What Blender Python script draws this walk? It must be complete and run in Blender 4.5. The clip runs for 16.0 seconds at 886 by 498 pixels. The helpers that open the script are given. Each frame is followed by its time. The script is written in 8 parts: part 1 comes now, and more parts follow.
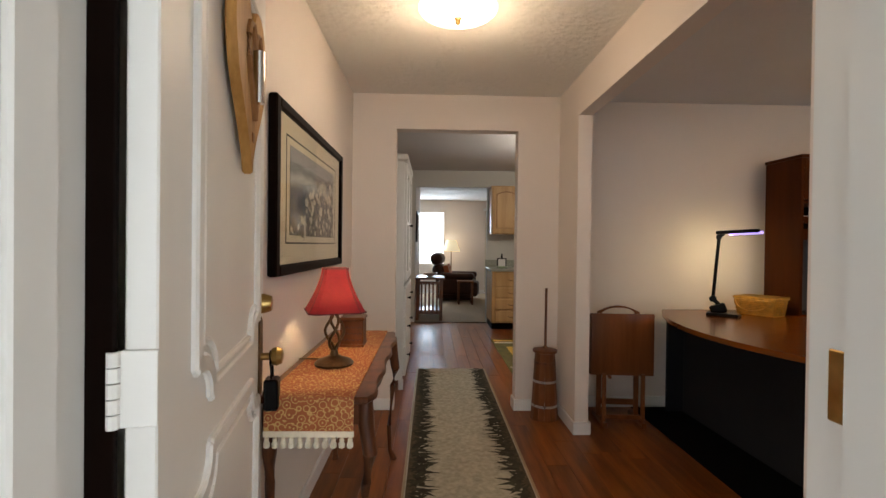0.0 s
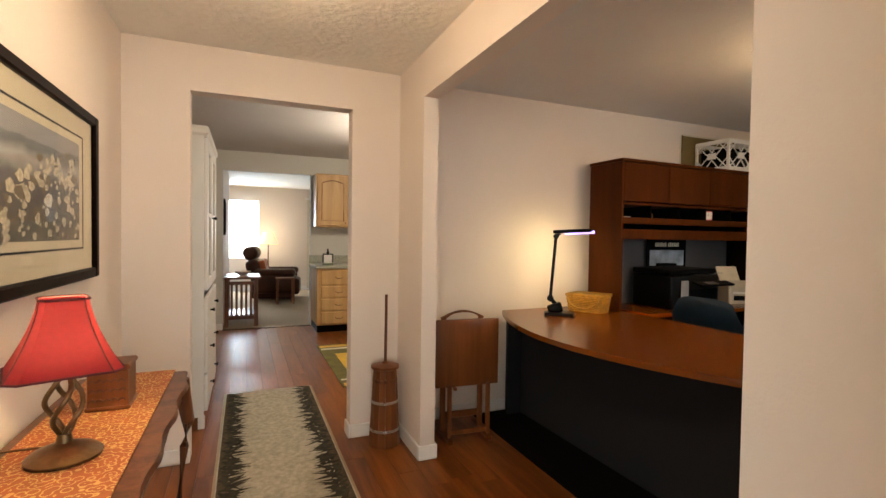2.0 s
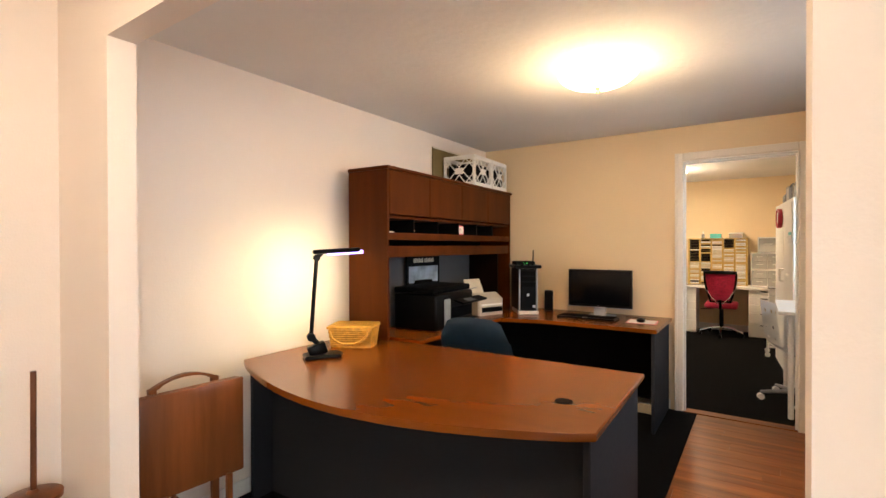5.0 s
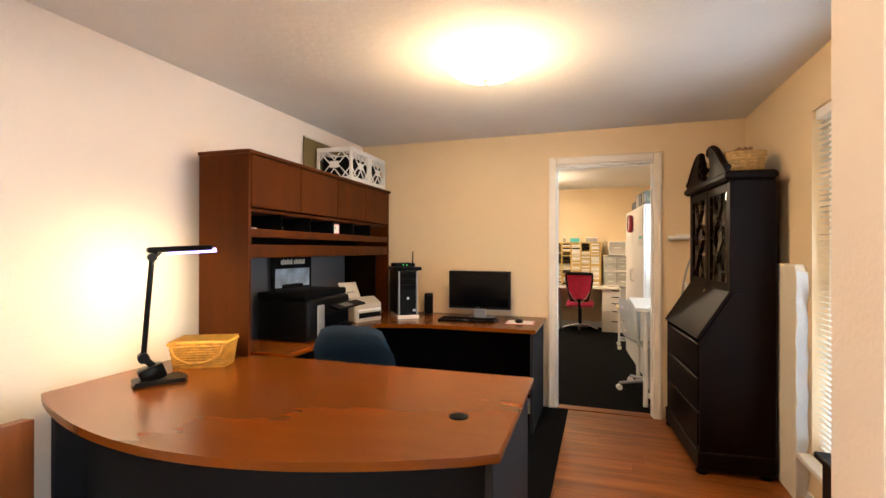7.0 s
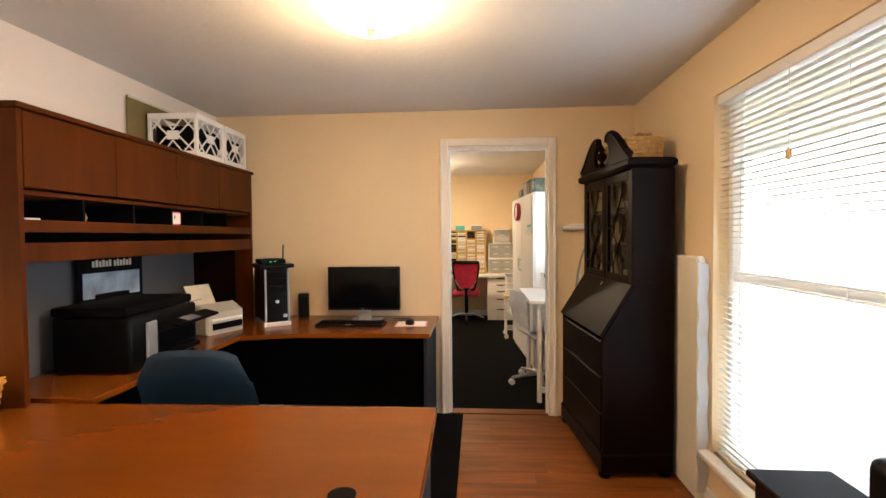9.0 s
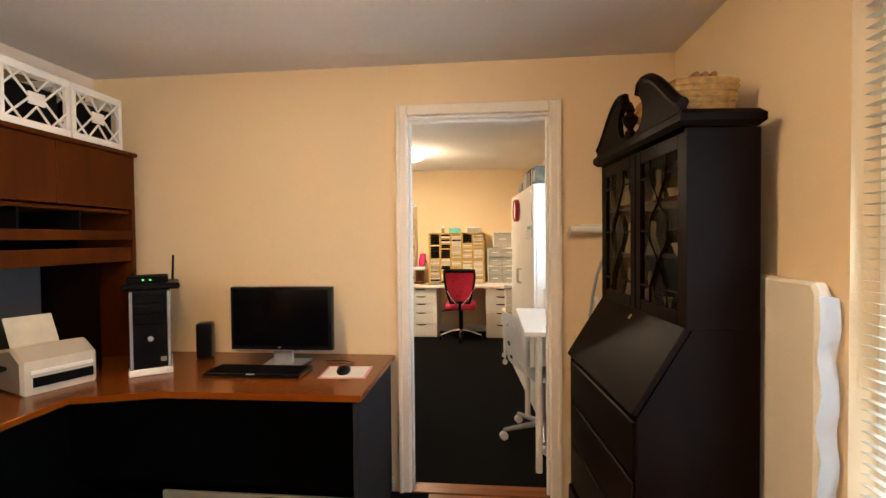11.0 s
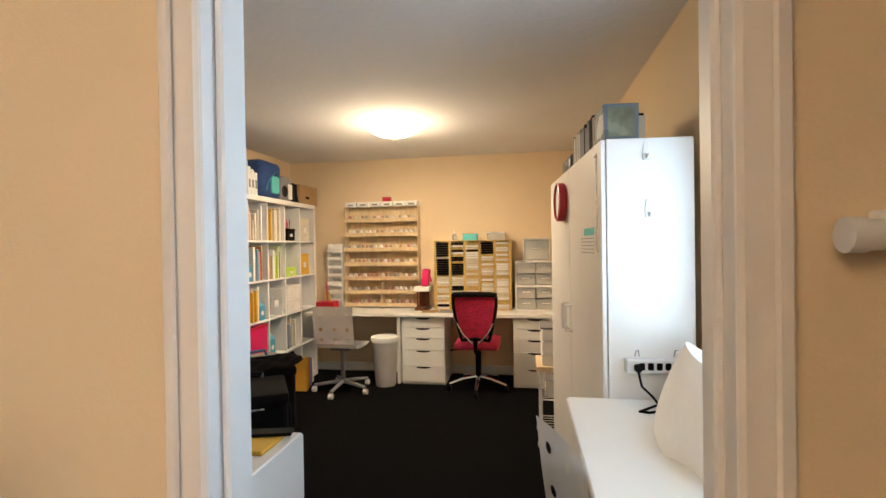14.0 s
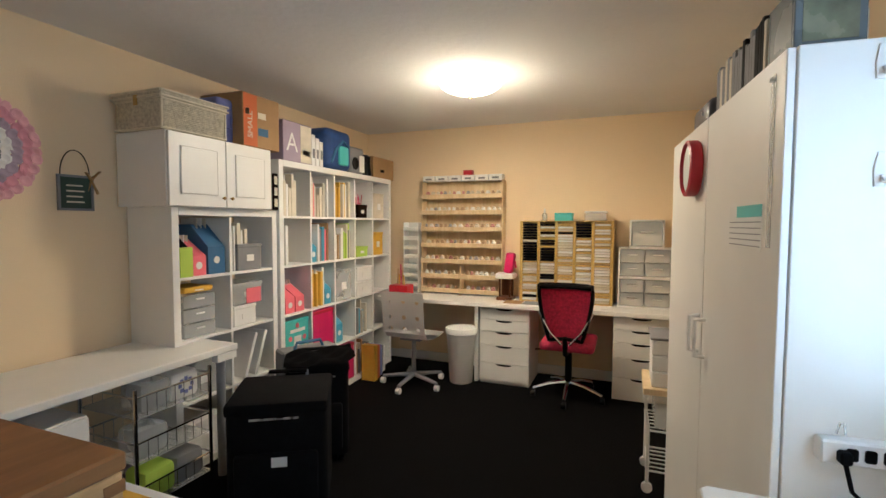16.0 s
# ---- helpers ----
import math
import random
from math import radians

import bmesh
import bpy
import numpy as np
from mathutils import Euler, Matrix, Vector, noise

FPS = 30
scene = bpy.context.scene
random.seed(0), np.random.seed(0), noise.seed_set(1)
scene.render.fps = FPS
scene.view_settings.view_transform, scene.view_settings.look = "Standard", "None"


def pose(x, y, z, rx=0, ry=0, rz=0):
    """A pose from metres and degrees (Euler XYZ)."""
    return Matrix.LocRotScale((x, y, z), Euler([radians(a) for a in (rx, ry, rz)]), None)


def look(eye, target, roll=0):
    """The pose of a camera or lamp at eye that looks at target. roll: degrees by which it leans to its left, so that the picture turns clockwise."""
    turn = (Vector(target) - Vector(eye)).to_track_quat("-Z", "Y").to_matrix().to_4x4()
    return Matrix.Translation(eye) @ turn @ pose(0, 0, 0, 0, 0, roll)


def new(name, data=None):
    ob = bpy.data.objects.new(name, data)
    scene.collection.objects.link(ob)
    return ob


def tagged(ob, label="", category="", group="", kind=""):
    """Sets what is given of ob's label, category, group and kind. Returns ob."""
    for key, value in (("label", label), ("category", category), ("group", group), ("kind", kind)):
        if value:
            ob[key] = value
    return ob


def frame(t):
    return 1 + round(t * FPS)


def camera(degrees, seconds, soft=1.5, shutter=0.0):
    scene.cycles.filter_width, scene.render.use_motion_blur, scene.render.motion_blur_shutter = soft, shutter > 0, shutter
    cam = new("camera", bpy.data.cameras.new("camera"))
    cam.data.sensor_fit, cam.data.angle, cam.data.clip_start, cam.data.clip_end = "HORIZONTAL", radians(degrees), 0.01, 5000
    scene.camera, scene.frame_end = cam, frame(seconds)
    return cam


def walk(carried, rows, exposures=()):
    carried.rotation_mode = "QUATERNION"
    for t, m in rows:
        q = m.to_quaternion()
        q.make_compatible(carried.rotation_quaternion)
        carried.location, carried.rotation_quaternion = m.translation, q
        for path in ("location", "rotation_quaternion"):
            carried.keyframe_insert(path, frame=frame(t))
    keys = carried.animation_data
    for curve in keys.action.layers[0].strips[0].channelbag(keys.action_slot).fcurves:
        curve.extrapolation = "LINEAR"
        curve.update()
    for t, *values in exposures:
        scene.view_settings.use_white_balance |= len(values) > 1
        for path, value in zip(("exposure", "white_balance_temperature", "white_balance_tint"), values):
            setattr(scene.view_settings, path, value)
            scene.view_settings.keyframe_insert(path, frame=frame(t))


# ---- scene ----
cam = camera(86.7, 16.0)
PATH = [
    (0, (0.217, 0.632, 1.223), (0.266, 2.631, 1.206), 0.7),
    (0.5, (0.235, 0.745, 1.22), (0.391, 2.738, 1.215), 0.5),
    (1, (0.229, 0.872, 1.241), (0.584, 2.84, 1.215), 0.6),
    (1.5, (0.215, 1.012, 1.268), (0.788, 2.928, 1.223), 0.8),
    (2, (0.232, 1.154, 1.285), (1.01, 2.997, 1.234), 0.8),
    (2.5, (0.257, 1.313, 1.304), (1.237, 3.056, 1.247), 0.7),
    (3, (0.304, 1.457, 1.332), (1.463, 3.086, 1.27), 0.6),
    (3.5, (0.358, 1.572, 1.36), (1.681, 3.071, 1.296), 0.2),
    (4, (0.404, 1.677, 1.373), (1.865, 3.042, 1.326), -0.1),
    (6.5, (0.625, 1.967, 1.337), (2.47, 2.739, 1.346), 0.1),
    (7, (0.691, 2.0, 1.334), (2.587, 2.637, 1.338), 0.1),
    (7.5, (0.765, 2.04, 1.345), (2.706, 2.522, 1.327), 0.4),
    (8, (0.878, 2.092, 1.361), (2.852, 2.409, 1.325), 0.6),
    (8.5, (0.989, 2.135, 1.36), (2.978, 2.342, 1.322), 0.5),
    (9, (1.161, 2.136, 1.376), (3.155, 2.283, 1.32), -0.5),
    (11.5, (2.571, 1.891, 1.405), (4.558, 2.116, 1.363), 0.0),
    (12, (2.911, 1.902, 1.426), (4.896, 2.143, 1.38), 0.9),
    (12.5, (3.237, 1.913, 1.425), (5.224, 2.135, 1.371), 0.7),
    (13, (3.542, 1.906, 1.42), (5.527, 2.144, 1.372), -0.2),
    (13.5, (3.848, 1.886, 1.433), (5.828, 2.164, 1.401), -0.7),
    (14, (4.097, 1.871, 1.426), (6.068, 2.207, 1.409), -0.9),
    (14.5, (4.329, 1.861, 1.431), (6.278, 2.307, 1.407), -0.8),
    (15, (4.506, 1.849, 1.432), (6.417, 2.435, 1.388), -0.3),
    (15.5, (4.637, 1.861, 1.431), (6.514, 2.547, 1.354), 0.2),
    (16, (4.732, 1.883, 1.436), (6.59, 2.615, 1.331), 0.2),
]
walk(cam, [(t, look(eye, target, roll)) for t, eye, target, roll in PATH],
     [(0.0, -1.25, 6500, 10), (1.0, -0.92, 6600, 10), (2.0, -0.5, 7200, 10), (3.5, -0.05, 6800, 10), (6.5, 0.65, 6400, 10), (8.0, 0.45, 6600, 10), (9.0, 0.45, 6500, 10), (12.5, 0.5, 6700, 10), (14.0, 0.2, 6200, 8), (15.0, -0.05, 5400, 5), (16.0, -0.05, 5500, 5)])

# ---- world and lamps ----
world = bpy.data.worlds.new("sky")
scene.world = world
world.use_nodes = True
sky = world.node_tree.nodes.new("ShaderNodeTexSky")
sky.sky_type, sky.sun_disc = "NISHITA", False
sky.sun_elevation, sky.sun_rotation = radians(42), radians(200)
world.node_tree.nodes["Background"].inputs[1].default_value = 0.05
world.node_tree.links.new(sky.outputs[0], world.node_tree.nodes["Background"].inputs[0])
sun = new("sun", bpy.data.lights.new("sun", "SUN"))
sun.data.energy, sun.data.angle, sun.data.color = 0.5, radians(14), (1, 0.95, 0.88)
sun.matrix_world = look((0, 0, 20), (4, 11, 0))


def lamp(name, kind, energy, colour, m, size=0.1, size_y=None):
    ob = new(name, bpy.data.lights.new(name, kind))
    ob.data.energy, ob.data.color = energy, colour
    if kind == "AREA":
        ob.data.shape, ob.data.size, ob.data.size_y = "RECTANGLE", size, size_y or size
    elif kind != "SUN":
        ob.data.shadow_soft_size = size
    ob.matrix_world = m
    return ob


WARM, SOFT, DAY = (1.0, 0.72, 0.42), (1.0, 0.8, 0.58), (0.60, 0.79, 1.0)
lamp("hall_bulb", "POINT", 25, (1.0, 0.75, 0.50), pose(0.325, 2.776, 2.06), 0.08)
lamp("table_lamp_bulb", "POINT", 12, (1.0, 0.74, 0.40), pose(-0.18, 2.58, 1.06), 0.02)
lamp("office_bulb", "POINT", 19, (1.0, 0.66, 0.34), pose(3.05, 2.56, 2.04), 0.14)
lamp("office_bulb_down", "AREA", 9, (1.0, 0.66, 0.34), look((3.05, 2.56, 2.19), (3.05, 2.561, 0)), 0.3)
lamp("craft_bulb", "POINT", 22, (1.0, 0.76, 0.5), pose(7.75, 2.88, 2.1), 0.14)
lamp("craft_bulb_down", "AREA", 29, (1.0, 0.76, 0.5), look((7.75, 2.88, 2.28), (7.75, 2.881, 0)), 0.3)
lamp("desk_lamp_tube", "AREA", 3.6, (1.0, 0.82, 0.45), look((2.33, 3.76, 1.30), (2.26, 4.14, 0.93)), 0.26, 0.02)
lamp("office_window_light", "AREA", 12, DAY, look((3.08, 0.93, 1.17), (3.08, 3, 1.02)), 0.92, 1.6)
lamp("craft_window_light", "AREA", 14, DAY, look((5.38, 1.15, 1.3), (5.38, 3, 1.1)), 0.8, 1.1)
lamp("living_window_light", "AREA", 115, DAY, look((-0.05, 12.5, 1.4), (0.5, 9.5, 0.9)), 1.1, 1.3)
lamp("living_lamp_bulb", "POINT", 14, WARM, pose(0.70, 12.1, 1.2), 0.08)
# added fill that brightens the kitchen; no fixture belongs to it
lamp("kitchen_fill_light", "POINT", 85, (1.0, 0.88, 0.74), pose(1.7, 5.7, 2.1), 0.15)


# ---- materials ----
def mat(name, rgb, rough=0.5, metal=0.0, vary=0.08, scale=6.0, bump=0.0, bscale=60.0, emit=0.0, spec=0.5, trans=0.0, coat=0.0, alpha=1.0, rnd=0.0, sheen=0.0):
    m = bpy.data.materials.new(name)
    m.use_nodes = True
    nt = m.node_tree
    n, l = nt.nodes, nt.links
    p = n["Principled BSDF"]
    p.inputs["Roughness"].default_value, p.inputs["Metallic"].default_value = rough, metal
    p.inputs["Specular IOR Level"].default_value = spec
    p.inputs["Transmission Weight"].default_value = trans
    p.inputs["Coat Weight"].default_value = coat
    p.inputs["Sheen Weight"].default_value = sheen
    p.inputs["Alpha"].default_value = alpha
    p.inputs["Base Color"].default_value = (*rgb, 1)
    if emit:
        p.inputs["Emission Color"].default_value, p.inputs["Emission Strength"].default_value = (*rgb, 1), emit
    co = n.new("ShaderNodeTexCoord")
    if vary:
        tx = n.new("ShaderNodeTexNoise")
        tx.inputs["Scale"].default_value, tx.inputs["Detail"].default_value = scale, 6
        l.new(co.outputs["Object"], tx.inputs["Vector"])
        hs = n.new("ShaderNodeHueSaturation")
        hs.inputs["Color"].default_value = (*rgb, 1)
        mr = n.new("ShaderNodeMapRange")
        mr.inputs["From Min"].default_value, mr.inputs["From Max"].default_value = 0.3, 0.7
        mr.inputs["To Min"].default_value, mr.inputs["To Max"].default_value = 1 - vary, 1 + vary
        l.new(tx.outputs[0], mr.inputs["Value"])
        val = mr.outputs[0]
        if rnd:
            oi = n.new("ShaderNodeObjectInfo")
            m2 = n.new("ShaderNodeMapRange")
            m2.inputs["To Min"].default_value, m2.inputs["To Max"].default_value = 1 - rnd, 1 + rnd
            l.new(oi.outputs["Random"], m2.inputs["Value"])
            mu = n.new("ShaderNodeMath")
            mu.operation = "MULTIPLY"
            l.new(val, mu.inputs[0]), l.new(m2.outputs[0], mu.inputs[1])
            val = mu.outputs[0]
        l.new(val, hs.inputs["Value"]), l.new(hs.outputs[0], p.inputs["Base Color"])
        rr = n.new("ShaderNodeMapRange")
        rr.inputs["To Min"].default_value, rr.inputs["To Max"].default_value = max(rough - 0.06, 0.02), min(rough + 0.08, 1)
        l.new(tx.outputs[0], rr.inputs["Value"])
        l.new(rr.outputs[0], p.inputs["Roughness"])
    if bump:
        t2 = n.new("ShaderNodeTexNoise")
        t2.inputs["Scale"].default_value, t2.inputs["Detail"].default_value = bscale, 4
        l.new(co.outputs["Object"], t2.inputs["Vector"])
        b = n.new("ShaderNodeBump")
        b.inputs["Strength"].default_value, b.inputs["Distance"].default_value = bump, 0.01
        l.new(t2.outputs[0], b.inputs["Height"]), l.new(b.outputs[0], p.inputs["Normal"])
    return m


def wood(name, dark, light, rough=0.4, grain=(18, 18, 1.2), coat=0.0, rnd=0.0, bump=0.08, spec=0.22):
    """Wood whose grain runs along the axis with the small number."""
    m = bpy.data.materials.new(name)
    m.use_nodes = True
    nt = m.node_tree
    n, l = nt.nodes, nt.links
    p = n["Principled BSDF"]
    p.inputs["Roughness"].default_value, p.inputs["Coat Weight"].default_value, p.inputs["Coat Roughness"].default_value = rough, coat, 0.12
    p.inputs["Specular IOR Level"].default_value = spec
    co, mp = n.new("ShaderNodeTexCoord"), n.new("ShaderNodeMapping")
    mp.inputs["Scale"].default_value = grain
    l.new(co.outputs["Object"], mp.inputs["Vector"])
    vec = mp.outputs[0]
    oi = n.new("ShaderNodeObjectInfo")
    if rnd:
        ad = n.new("ShaderNodeVectorMath")
        sc = n.new("ShaderNodeMath")
        sc.operation = "MULTIPLY"
        sc.inputs[1].default_value = 50
        l.new(oi.outputs["Random"], sc.inputs[0])
        l.new(vec, ad.inputs[0]), l.new(sc.outputs[0], ad.inputs[1])
        vec = ad.outputs[0]
    t1, t2 = n.new("ShaderNodeTexNoise"), n.new("ShaderNodeTexNoise")
    t1.inputs["Scale"].default_value, t1.inputs["Detail"].default_value, t1.inputs["Distortion"].default_value = 1.0, 8, 0.6
    t2.inputs["Scale"].default_value, t2.inputs["Detail"].default_value = 5.0, 5
    l.new(vec, t1.inputs["Vector"]), l.new(vec, t2.inputs["Vector"])
    mx = n.new("ShaderNodeMath")
    mx.operation = "MULTIPLY_ADD"
    mx.inputs[1].default_value = 0.35
    l.new(t2.outputs[0], mx.inputs[0]), l.new(t1.outputs[0], mx.inputs[2])
    cr = n.new("ShaderNodeValToRGB")
    cr.color_ramp.elements[0].position, cr.color_ramp.elements[0].color = 0.48, (*dark, 1)
    cr.color_ramp.elements[1].position, cr.color_ramp.elements[1].color = 0.86, (*light, 1)
    l.new(mx.outputs[0], cr.inputs[0])
    out = cr.outputs[0]
    if rnd:
        hs, mr = n.new("ShaderNodeHueSaturation"), n.new("ShaderNodeMapRange")
        mr.inputs["To Min"].default_value, mr.inputs["To Max"].default_value = 1 - rnd, 1 + rnd
        l.new(oi.outputs["Random"], mr.inputs["Value"]), l.new(mr.outputs[0], hs.inputs["Value"]), l.new(out, hs.inputs["Color"])
        out = hs.outputs[0]
    l.new(out, p.inputs["Base Color"])
    b = n.new("ShaderNodeBump")
    b.inputs["Strength"].default_value, b.inputs["Distance"].default_value = bump, 0.004
    l.new(t2.outputs[0], b.inputs["Height"]), l.new(b.outputs[0], p.inputs["Normal"])
    return m


def ceiling_paint(name, rgb, strength):
    """White paint over a stippled, hand-worked texture coat."""
    m = mat(name, rgb, 0.85, vary=0.03, scale=2)
    n, l = m.node_tree.nodes, m.node_tree.links
    co, vo, no = n.new("ShaderNodeTexCoord"), n.new("ShaderNodeTexVoronoi"), n.new("ShaderNodeTexNoise")
    vo.feature = "SMOOTH_F1"
    vo.inputs["Scale"].default_value, no.inputs["Scale"].default_value, no.inputs["Detail"].default_value = 26, 60, 5
    no.inputs["Distortion"].default_value = 2.5
    l.new(co.outputs["Object"], vo.inputs["Vector"]), l.new(co.outputs["Object"], no.inputs["Vector"])
    mx = n.new("ShaderNodeMath")
    mx.operation = "MULTIPLY"
    l.new(vo.outputs[0], mx.inputs[0]), l.new(no.outputs[0], mx.inputs[1])
    b = n.new("ShaderNodeBump")
    b.inputs["Strength"].default_value, b.inputs["Distance"].default_value = strength, 0.03
    l.new(mx.outputs[0], b.inputs["Height"]), l.new(b.outputs[0], n["Principled BSDF"].inputs["Normal"])
    return m


wall_paint = mat("cream_wall_paint", (0.80, 0.63, 0.405), 0.75, vary=0.025, scale=1.3, bump=0.12, bscale=140)
hall_paint = mat("pale_hall_paint", (0.78, 0.695, 0.63), 0.75, vary=0.025, scale=1.3, bump=0.12, bscale=140)
grey_paint = mat("kitchen_wall_paint", (0.62, 0.61, 0.56), 0.75, vary=0.025, scale=1.3, bump=0.1, bscale=140)
white_paint = mat("white_trim_paint", (0.82, 0.80, 0.77), 0.4, vary=0.03, scale=3)
cream_trim = mat("cream_trim_paint", (0.80, 0.74, 0.66), 0.42, vary=0.03, scale=3)
ceil_hall = ceiling_paint("textured_hall_ceiling", (0.84, 0.81, 0.76), 0.55)
ceil_plain = ceiling_paint("ceiling_paint", (0.72, 0.71, 0.70), 0.18)
laminate = wood("reddish_laminate", (0.130, 0.035, 0.006), (0.280, 0.086, 0.017), 0.33, (12, 1.1, 10), coat=0.05, rnd=0.12)
carpet_black = mat("black_carpet", (0.005, 0.005, 0.0055), 0.95, vary=0.35, scale=120, bump=0.6, bscale=500, spec=0.05)
carpet_beige = mat("beige_carpet", (0.42, 0.32, 0.22), 0.95, vary=0.12, scale=30, bump=0.5, bscale=300, spec=0.15)
cherry = wood("cherry_desk_laminate", (0.150, 0.039, 0.0034), (0.182, 0.048, 0.0042), 0.25, (5, 1.2, 4), coat=0.06, spec=0.42, bump=0.0)
cherry_dark = wood("dark_cherry_panel", (0.054, 0.012, 0.0010), (0.084, 0.020, 0.0020), 0.42, (6, 6, 0.8), coat=0.0, spec=0.08, bump=0.02)
slate = mat("slate_grey_panel", (0.016, 0.017, 0.021), 0.7, vary=0.06, scale=40, bump=0.03, bscale=200, spec=0.2)
mahogany = wood("dark_mahogany", (0.0034, 0.0013, 0.0008), (0.0072, 0.0027, 0.0015), 0.45, (10, 10, 1.2), coat=0.0, spec=0.045, bump=0.02)
walnut = wood("carved_walnut", (0.055, 0.018, 0.008), (0.16, 0.055, 0.022), 0.32, (16, 16, 1.2), coat=0.2)
oakish = wood("orange_stained_wood", (0.105, 0.032, 0.009), (0.20, 0.066, 0.021), 0.38, (10, 10, 0.9), coat=0.15)
pine = wood("pale_pine", (0.62, 0.46, 0.26), (0.76, 0.60, 0.38), 0.45, (14, 14, 1.0))
boxwood = wood("pine_box_wood", (0.42, 0.23, 0.09), (0.62, 0.38, 0.17), 0.4, (2.2, 14, 14))
boxtop = wood("brown_box_top", (0.19, 0.085, 0.03), (0.34, 0.16, 0.06), 0.4, (2.2, 10, 10))
maple = wood("glazed_maple", (0.42, 0.25, 0.10), (0.56, 0.36, 0.16), 0.4, (12, 12, 1.0))
plaque_wood = wood("honey_plaque_wood", (0.30, 0.14, 0.035), (0.55, 0.29, 0.09), 0.45, (12, 12, 1.5))
white_lam = mat("white_laminate", (0.80, 0.79, 0.76), 0.35, vary=0.025, scale=4, bump=0.02, bscale=60)
white_plastic = mat("white_plastic", (0.78, 0.77, 0.75), 0.4, vary=0.03, scale=8)
beige_plastic = mat("beige_plastic", (0.50, 0.46, 0.38), 0.45, vary=0.05, scale=8)
black_plastic = mat("black_plastic", (0.004, 0.004, 0.0045), 0.3, vary=0.2, scale=12, spec=0.1)
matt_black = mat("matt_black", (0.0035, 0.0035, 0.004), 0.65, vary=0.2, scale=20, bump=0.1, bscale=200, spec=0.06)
black_cloth = mat("black_nylon", (0.005, 0.005, 0.006), 0.85, vary=0.3, scale=30, bump=0.3, bscale=400, spec=0.12)
screen_glass = mat("dark_screen", (0.002, 0.002, 0.0025), 0.12, vary=0, spec=0.25)
steel = mat("brushed_steel", (0.55, 0.55, 0.56), 0.28, 1.0, vary=0.08, scale=30)
grey_metal = mat("grey_painted_metal", (0.30, 0.31, 0.33), 0.4, 0.3, vary=0.06, scale=20)
chrome = mat("chrome", (0.75, 0.75, 0.76), 0.12, 1.0, vary=0.03)
brass = mat("aged_brass", (0.42, 0.28, 0.10), 0.3, 1.0, vary=0.2, scale=25)
bronze = mat("dark_bronze", (0.16, 0.10, 0.05), 0.4, 0.9, vary=0.25, scale=30, bump=0.15, bscale=90)
red_shade = mat("red_fabric_shade", (0.20, 0.006, 0.016), 0.8, vary=0.1, scale=90, bump=0.2, bscale=500, spec=0.1)
nt_ = red_shade.node_tree
tr_, mx_ = nt_.nodes.new("ShaderNodeBsdfTranslucent"), nt_.nodes.new("ShaderNodeMixShader")
tr_.inputs["Color"].default_value, mx_.inputs["Fac"].default_value = (0.34, 0.05, 0.06, 1), 0.22
nt_.links.new(nt_.nodes["Principled BSDF"].outputs[0], mx_.inputs[1]), nt_.links.new(tr_.outputs[0], mx_.inputs[2])
nt_.links.new(mx_.outputs[0], nt_.nodes["Material Output"].inputs["Surface"])
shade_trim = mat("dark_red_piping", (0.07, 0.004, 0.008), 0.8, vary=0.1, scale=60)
leather = mat("brown_leather", (0.045, 0.014, 0.006), 0.38, vary=0.25, scale=9, bump=0.2, bscale=120, spec=0.2)
blue_vinyl = mat("dark_blue_vinyl", (0.022, 0.055, 0.095), 0.5, vary=0.15, scale=10, bump=0.2, bscale=260)
case_glass = mat("cabinet_glass", (0.9, 0.9, 0.88), 0.03, vary=0, trans=1.0, spec=0.12)
case_glass.node_tree.nodes["Principled BSDF"].inputs["IOR"].default_value = 1.12
blind_slat = mat("ivory_blind_slat", (0.62, 0.58, 0.50), 0.5, vary=0.05, scale=5)
glass = mat("clear_glass", (0.95, 0.97, 0.97), 0.02, vary=0, trans=1.0)
clear_plastic = mat("clear_plastic", (0.86, 0.88, 0.88), 0.15, vary=0.05, alpha=0.3)
dome_glass = mat("lit_frosted_glass", (1.0, 0.86, 0.66), 0.4, vary=0, emit=6.0)
tube_glow = mat("violet_tube_glow", (0.45, 0.32, 1.0), 0.3, vary=0, emit=4.0)
outside_glow = mat("bright_overcast_backdrop", (0.93, 0.97, 1.0), 0.9, vary=0, emit=7.0)
garden_glow = mat("bright_garden_backdrop", (0.95, 0.98, 1.0), 0.9, vary=0, emit=3.2)
pale_siding = mat("pale_soffit", (0.80, 0.82, 0.80), 0.7, vary=0.05, scale=4)
wicker = mat("woven_wicker", (0.42, 0.24, 0.075), 0.55, vary=0.3, scale=40, bump=0.5, bscale=130)
yellow_wicker = mat("yellow_wicker", (0.52, 0.26, 0.03), 0.5, vary=0.25, scale=40, bump=0.5, bscale=130)
foam = mat("ivory_foam_board", (0.76, 0.70, 0.58), 0.8, vary=0.03, scale=5, bump=0.1, bscale=80)
linen = mat("white_sheet", (0.86, 0.86, 0.85), 0.8, vary=0.02, scale=6, bump=0.15, bscale=40)
paper = mat("white_paper", (0.80, 0.79, 0.76), 0.7, vary=0.03, scale=10)
counter_stone = mat("speckled_counter", (0.32, 0.33, 0.27), 0.3, vary=0.35, scale=120)
hot_pink = mat("hot_pink_plastic", (0.62, 0.012, 0.13), 0.5, vary=0.08, scale=10)
pink_mesh = mat("pink_mesh_fabric", (0.52, 0.025, 0.085), 0.7, vary=0.3, scale=50, bump=0.4, bscale=300)
coral = mat("coral_card", (0.80, 0.16, 0.20), 0.6, vary=0.06)
